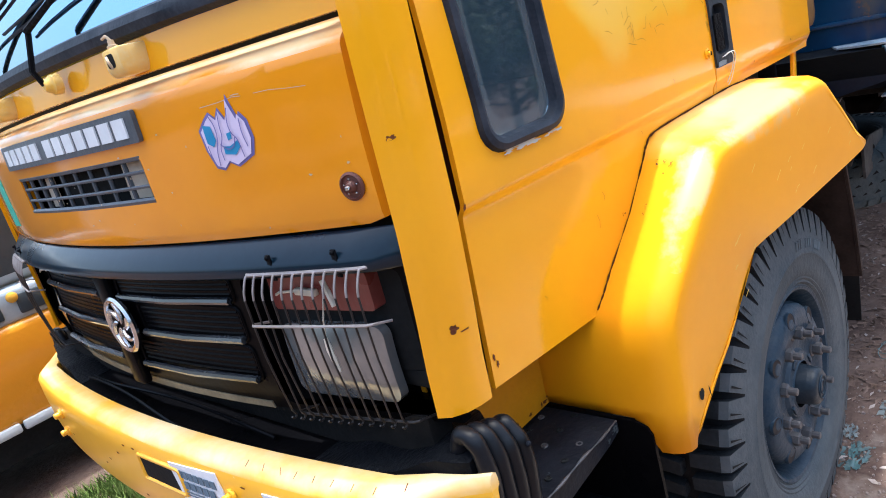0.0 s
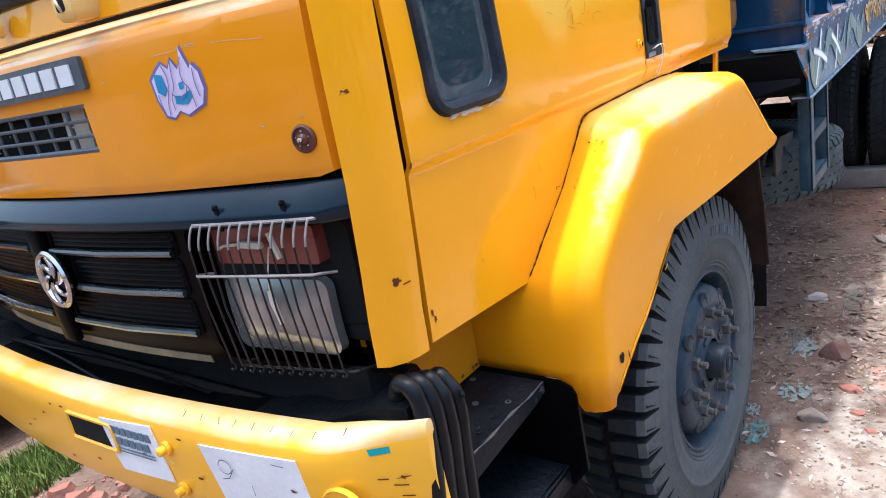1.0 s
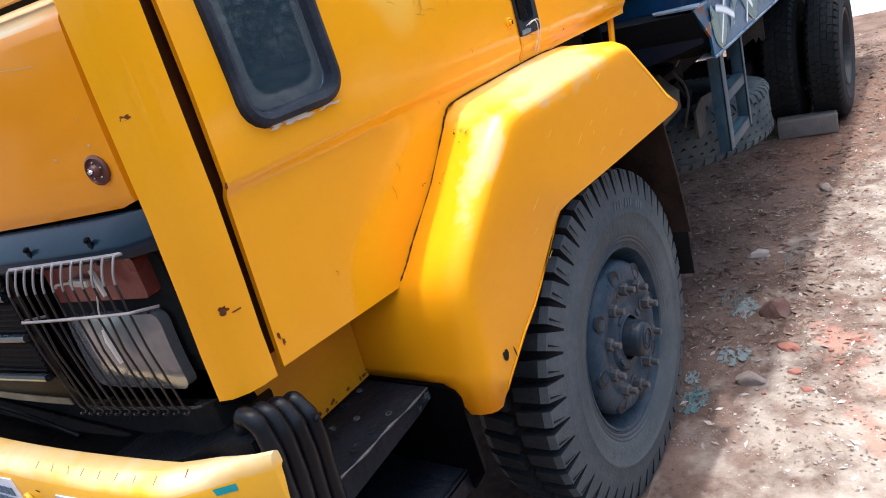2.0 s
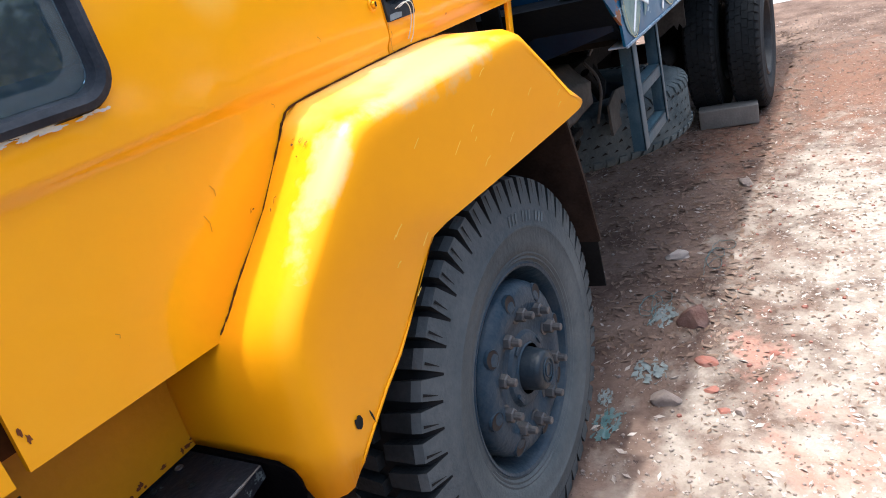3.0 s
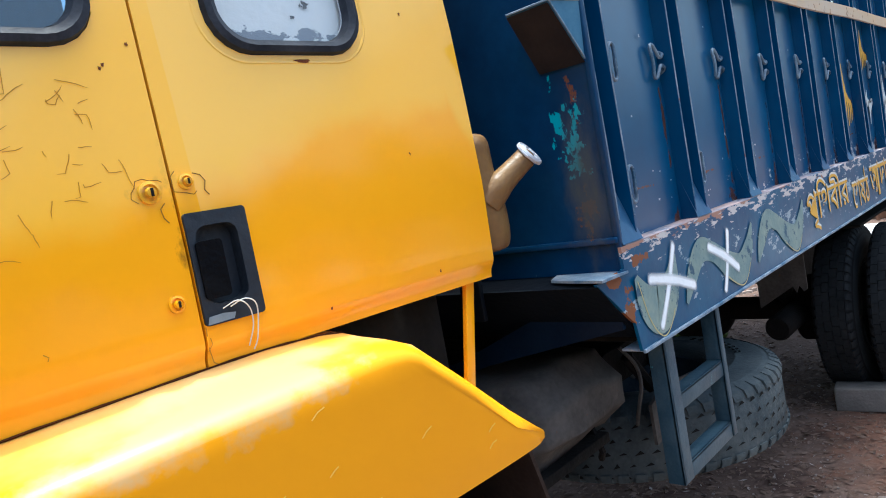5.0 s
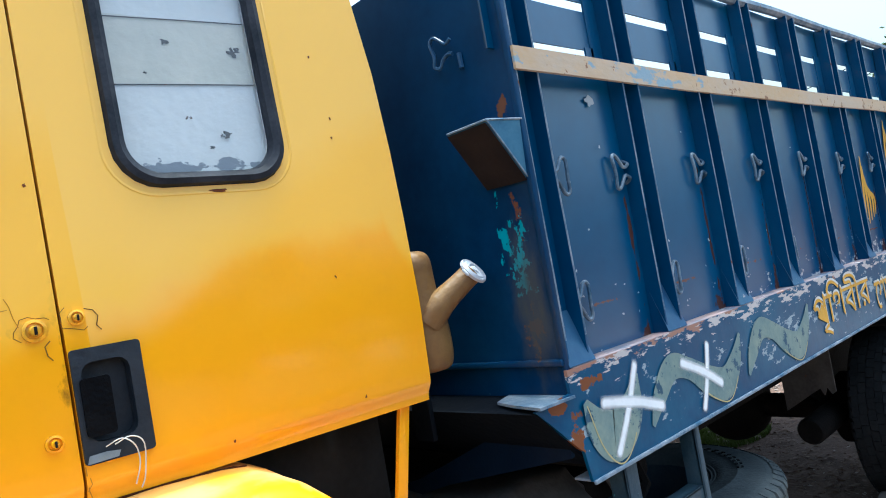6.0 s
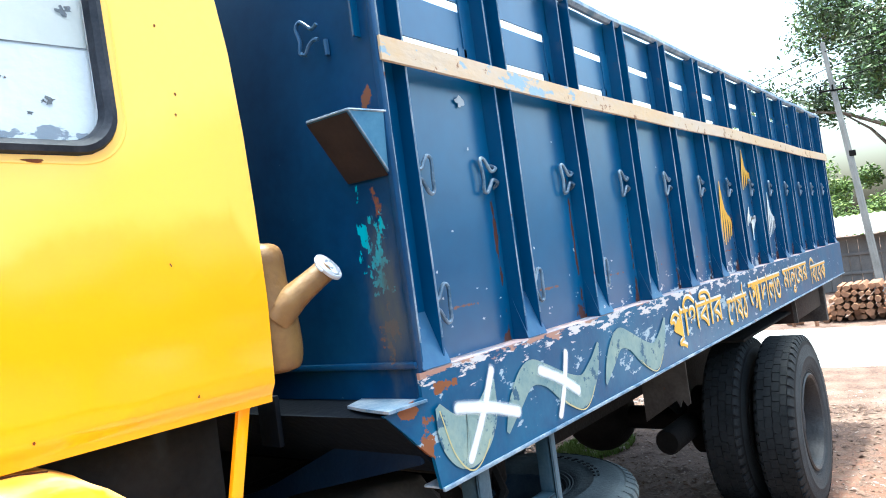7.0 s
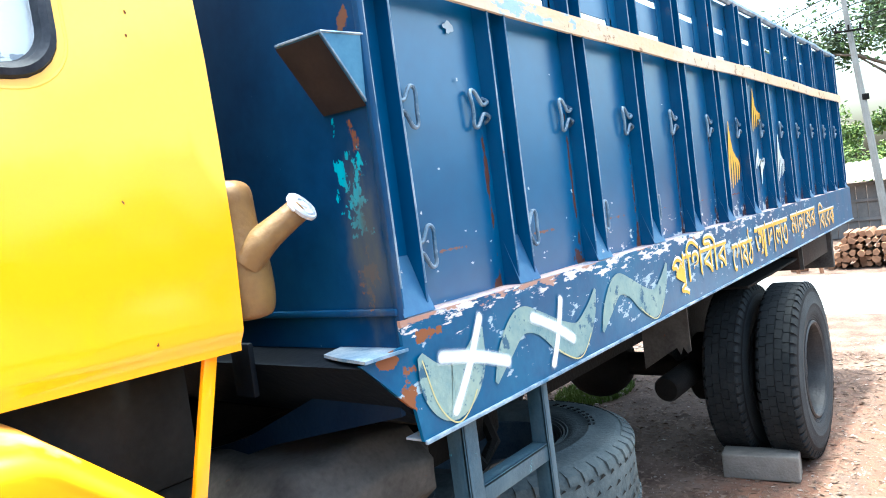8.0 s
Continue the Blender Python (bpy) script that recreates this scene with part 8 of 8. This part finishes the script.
pile = thing("log_pile", "stacked split firewood beside the road", "log pile", at=(0, 0, 0))
r5 = random.Random(8)
rows_l = 0
for lvl in range(6):
    for k in range(int(30 - lvl * 1.1)):
        y = -3.0 + 0.105 * k + 0.05 * (lvl % 2) + r5.uniform(-0.02, 0.02) + lvl * 0.05
        if rows_l >= 290:
            continue
        rows_l += 1
        rad = r5.uniform(0.035, 0.068)
        bm = bmesh.new()
        n = r5.choice((4, 5, 6, 7))
        ph = r5.uniform(0, 6)
        x0, ln = 12.0 + r5.uniform(-0.12, 0.12), 0.7
        ra = [rad * r5.uniform(0.6, 1.2) for _ in range(n)]
        a = [bm.verts.new((x0, y + ra[i] * math.cos(ph + i * math.tau / n), 0.05 + lvl * 0.092 + r5.uniform(-0.001, 0.001) + ra[i] * math.sin(ph + i * math.tau / n))) for i in range(n)]
        b = [bm.verts.new((x0 + ln, v.co.y + 0.02, v.co.z)) for v in a]
        for i in range(n):
            bm.faces.new((a[i], a[(i + 1) % n], b[(i + 1) % n], b[i]))
        bm.faces.new(a)
        bm.faces.new(b[::-1])
        part("log", bm, WOOD_CUT, pile)

pole = thing("utility_pole", "weathered pale concrete utility pole carrying wires", "utility pole")
bm = bmesh.new()
tube(bm, [(15.8, -0.46, -0.1), (15.9, -0.30, 2.0), (16.05, -0.08, 4.4), (16.1, -0.02, 5.2)], [0.075, 0.068, 0.052, 0.045], 10)
part("pole_shaft", bm, POLE, pole)
bm = bmesh.new()
box(bm, (15.88, -0.34, 2.78), (15.94, -0.22, 2.90), 0.015)
part("junction_box", bm, CHASSIS, pole)
bm = bmesh.new()
tube(bm, [(15.98, -0.36, 4.15), (15.98, 0.16, 4.20)], 0.022, 6)
part("cross_arm", bm, CHASSIS, pole)
for y in (-0.30, -0.10, 0.12):
    bm = bmesh.new()
    tube(bm, [(15.98, y, 4.17), (15.98, y, 4.29)], 0.018, 6)
    part("insulator_pin", bm, CHASSIS, pole)
for k, z in enumerate((4.35, 4.65, 5.0)):
    bm = bmesh.new()
    tube(bm, [(16.05, -0.05, z), (15.6, -3.0, z + 0.25 - 0.02 * k), (15.0, -8.0, z + 0.9), (14.4, -14, z + 1.7)], 0.010, 5)
    part("wire", bm, CHASSIS, pole)
    bm = bmesh.new()
    tube(bm, [(16.05, -0.05, z), (17.2, 3.0, z - 0.5), (18.4, 6.0, z - 0.75)], 0.010, 5)
    part("wire", bm, CHASSIS, pole)

shed = thing("shed", "low weathered roadside shed with a tin roof", "shed")
bm = bmesh.new()
for k in range(22):
    y = -3.2 + 0.20 * k
    bm = bmesh.new()
    box(bm, (16.9, y, 0.0), (16.96, y + 0.19, 1.15 + 0.02 * math.sin(k * 3)), 0.004)
    part("board", bm, SHED, shed)
bm = bmesh.new()
for z in (0.35, 0.75, 1.1):
    bm = bmesh.new()
    box(bm, (16.86, -3.25, z), (16.90, 1.25, z + 0.06), 0.004)
    part("wall_batten", bm, SHED, shed)
bm = bmesh.new()
rws = [[bm.verts.new((x, y, 1.20 + (x - 16.5) * 0.16 + 0.018 * math.cos(i * math.pi))) for i, y in enumerate(span(-3.5, 1.5, 70))] for x in (16.5, 19.0)]
for i in range(69):
    bm.faces.new((rws[0][i], rws[0][i + 1], rws[1][i + 1], rws[1][i]))
part("tin_roof", bm, TIN, shed)
bm = bmesh.new()
box(bm, (11.9, 0.25, 0.0), (11.96, 0.50, 1.05), 0.004, pose(0, 0, 0, 0, 0, 0))
tube(bm, [(11.6, 0.0, 0.0), (11.75, 0.18, 1.3)], 0.03, 5)
tube(bm, [(11.7, 0.35, 0.0), (11.75, 0.28, 1.2)], 0.03, 5)
tagged(part("fence_post", bm, WOOD_CUT), "leaning wooden posts at the log pile", "post")


def tree(name, base, height, spread, leaves, seed, label, mats, trunk_r=0.22, clumps=26, low=0.45):
    r = random.Random(seed)
    t = thing(name, label, "tree", "roadside trees", base)
    bm = bmesh.new()
    pts = [Vector((0, 0, 0))]
    for k in range(6):
        pts.append(pts[-1] + Vector((r.uniform(-0.12, 0.12) * height / 6, r.uniform(-0.12, 0.12) * height / 6, height * 0.72 / 6)))
    tube(bm, pts, [trunk_r * (1 - 0.13 * k) for k in range(7)], 9)
    centres = []
    for k in range(clumps):
        i = r.randint(2, 6)
        a, el = r.uniform(0, math.tau), r.uniform(-0.15, 0.9)
        ln = spread * r.uniform(0.35, 1.0)
        e = pts[i] + Vector((math.cos(a) * math.cos(el), math.sin(a) * math.cos(el), math.sin(el) * 0.8)) * ln
        e.z = max(e.z, height * low)
        mid = pts[i].lerp(e, 0.5) + Vector((0, 0, 0.08 * ln))
        tube(bm, [pts[i], mid, e], [trunk_r * 0.30, trunk_r * 0.16, trunk_r * 0.05], 5)
        centres.append((e, spread * r.uniform(0.16, 0.34)))
    part("trunk", bm, BARK, t)
    for q, material in enumerate(mats):
        verts, faces = [], []
        per = leaves // len(centres) // len(mats)
        for c, rad in centres:
            for _ in range(per):
                d = Vector((r.gauss(0, 1), r.gauss(0, 1), r.gauss(0, 0.75)))
                d = d.normalized() * rad * r.uniform(0.35, 1.05)
                p = c + d + Vector((0, 0, 0.15 * rad * q))
                sz = r.uniform(0.05, 0.115)
                u = Vector((r.gauss(0, 1), r.gauss(0, 1), r.gauss(0, 0.6))).normalized()
                w = u.orthogonal().normalized()
                w = (w + u.cross(w) * r.uniform(-1, 1)).normalized()
                b0 = len(verts)
                verts += [tuple(p - u * sz), tuple(p + w * sz * 0.42), tuple(p + u * sz), tuple(p - w * sz * 0.42)]
                faces.append((b0, b0 + 1, b0 + 2, b0 + 3))
        me = bpy.data.meshes.new("crown")
        me.from_pydata(verts, [], faces)
        me.materials.append(material)
        ob = new("crown", me)
        ob.parent = t
    return t


tree("tree", (25.0, -0.9, 0), 10.5, 4.3, 46000, 1, "tall broad-leaved tree behind the road", (LEAF, LEAF_DARK), 0.28, 34, 0.50)
tree("tree", (27.5, -4.5, 0), 11.5, 4.8, 40000, 2, "tall dark broad-leaved tree", (LEAF, LEAF), 0.30, 30, 0.56)
tree("tree", (30.0, 4.0, 0), 3.0, 2.4, 16000, 3, "bushy tree with bright leaves", (LEAF_LIGHT, LEAF), 0.20, 26, 0.15)
tree("tree", (29.0, -1.0, 0), 2.8, 2.5, 16000, 4, "low bushy tree with bright leaves", (LEAF_LIGHT, LEAF), 0.18, 26, 0.10)
tree("tree", (24.0, -4.0, 0), 2.8, 2.2, 14000, 5, "low roadside shrubby tree", (LEAF_LIGHT, LEAF), 0.15, 26, 0.08)
tree("tree", (36.0, 9.0, 0), 4.2, 3.6, 14000, 6, "distant broad-leaved tree beyond the road", (LEAF, LEAF_LIGHT), 0.25, 26, 0.10)


def grass(name, cx, cy, rx, ry, count, h, seed, label):
    r = random.Random(seed)
    verts, faces = [], []
    for _ in range(count):
        a, q = r.uniform(0, math.tau), math.sqrt(r.random())
        x, y = cx + rx * q * math.cos(a), cy + ry * q * math.sin(a)
        z = ground_z(x, y) - 0.005
        t = r.uniform(0, math.tau)
        hh = h * r.uniform(0.4, 1.1)
        w = 0.004 + hh * 0.03
        lx, ly = r.gauss(0, 0.35) * hh, r.gauss(0, 0.35) * hh
        b0 = len(verts)
        verts += [(x - w * math.cos(t), y - w * math.sin(t), z), (x + w * math.cos(t), y + w * math.sin(t), z), (x + lx, y + ly, z + hh)]
        faces.append((b0, b0 + 1, b0 + 2))
    me = bpy.data.meshes.new(name)
    me.from_pydata(verts, [], faces)
    me.materials.append(GRASS)
    return tagged(new(name, me), label, "grass", kind="stuff")


grass("grass", -1.0, 1.80, 0.75, 0.24, 4200, 0.10, 1, "green grass tuft at the edge of the earth")
grass("grass", 5.0, 0.55, 0.42, 0.30, 3800, 0.055, 2, "patch of grass beyond the truck")
scatter("rubble", 260, lambda r: (-0.9 + r.uniform(-0.7, 0.8), 1.28 + r.gauss(0, 0.14)), lambda r: 0.01 + 0.06 * r.random() ** 3, BRICK, "reddish rubble and clods", 0.5, 15)
scatter("far_rubble", 500, lambda r: (r.uniform(4.2, 7.5), r.uniform(0.2, 2.2)), lambda r: 0.01 + 0.05 * r.random() ** 3, STONE, "grey rubble beyond the truck", 0.5, 16)

# ---- the vehicle parked alongside ----
van = thing("van", "orange-yellow van with grey trim parked alongside the truck", "van")
VY = 2.25
bm = bmesh.new()
box(bm, (-2.4, VY, 0.42), (1.8, VY + 1.5, 0.93), 0.05, seg=4)
part("body", bm, VAN_YELLOW, van)
bm = bmesh.new()
box(bm, (-2.35, VY + 0.02, 0.92), (1.75, VY + 1.48, 1.10), 0.03, seg=3)
part("belt_panel", bm, VAN_TRIM, van, "grey-blue belt panel")
bm = bmesh.new()
box(bm, (-2.3, VY + 0.08, 1.09), (1.7, VY + 1.42, 1.90), 0.12, seg=4)
part("cabin", bm, mat("pale_van_upper", (0.55, 0.62, 0.66), 0.3, second=(0.42, 0.5, 0.55), scale=2, coat=0.5), van, "pale upper body")
for x0, x1 in ((-2.1, -1.18), (-1.10, -0.2), (-0.1, 1.5)):
    bm = bmesh.new()
    skin(bm, rounded(x0, x1, 1.16, 1.72, 0.05, 4), lambda u, v, d: Vector((u, VY + 0.070 + d, v)), 0.008)
    part("window", bm, VAN_DARK, van)
for x0, x1 in ((-2.4, -1.17), (-1.155, 1.8)):
    bm = bmesh.new()
    box(bm, (x0, VY - 0.016, 0.395), (x1, VY + 0.02, 0.445), 0.010)
    part("sill_strip", bm, mat("pale_sill_strip", (0.55, 0.58, 0.60), 0.4, second=(0.4, 0.42, 0.45), scale=7), van, "pale sill strip")
bm = bmesh.new()
box(bm, (-2.3, VY + 0.08, 0.22), (1.7, VY + 1.4, 0.43), 0.02)
part("underbody", bm, CAB_IN, van)
for x in (-1.9, 1.1):
    bm = bmesh.new()
    lathe(bm, [(0.14, 0.02), (0.17, 0.0), (0.24, -0.01), (0.285, 0.01), (0.29, 0.09), (0.285, 0.17), (0.2, 0.19), (0.0, 0.19)], Matrix.Translation((x, VY + 0.04, 0.285)) @ pose(0, 0, 0, -90, 0, 0), 32)
    part("wheel", bm, TREAD, van)
for x in (-1.12, -0.86):
    bm = bmesh.new()
    box(bm, (x - 0.09, VY + 0.004, 0.955), (x + 0.09, VY + 0.03, 1.06), 0.01)
    part("side_box", bm, VAN_DARK, van)
bm = bmesh.new()
lathe(bm, [(0.028, 0), (0.028, 0.008), (0.018, 0.016), (0, 0.018)], Matrix.Translation((-0.965, VY + 0.004, 1.055)) @ pose(0, 0, 0, 90, 0, 0), 18)
part("marker_lamp", bm, OCHRE, van, "amber marker lamp")


# ---- unseen trees added to close the place and darken the paint's reflections ----
for k, (x, y, h) in enumerate(((-10.5, -6.5, 3.2), (-11.4, -3.4, 3.5), (-10.6, -0.4, 3.1), (-11.2, 2.6, 3.4), (-10.4, 5.6, 3.2), (-11, -9.6, 3.0), (-7.4, -10.4, 3.3), (-4.6, -9.8, 2.7), (-1.8, -10.8, 3.2), (0.6, -9.6, 2.5), (3.2, -10.4, 3.1), (6.2, -9.8, 2.8), (9.0, -10.6, 3.4), (12.5, -9.6, 3.0), (16.0, -10.2, 3.3))):
    tree("tree", (x, y, 0), h, 2.3, 4600, 40 + k, "unseen bushy low tree added for dark reflections in the paint", (LEAF_DARK, LEAF_DARK), 0.12, 26, 0.05)

TINY = ("paint_crack", "scrape_mark", "scratch_mark", "pale_chip", "rust_speck", "bumper_scuff", "rail_scuff", "sidewall_bar", "pencil_mark", "notice_bar",
        "tread", "tread_ring", "lug_notch", "tread_sipe", "tread_stud", "emblem_spoke", "marker_contact", "weld_scar", "paint_chip", "crown", "grille_rib", "vent_grille", "painted_feather", "sticker_stroke", "sticker_dark_stroke", "spray_cross", "cross_bearer", "string")
for ob in list(scene.objects):
    if ob.name.split(".")[0] in TINY:
        tagged(ob, kind="stuff")
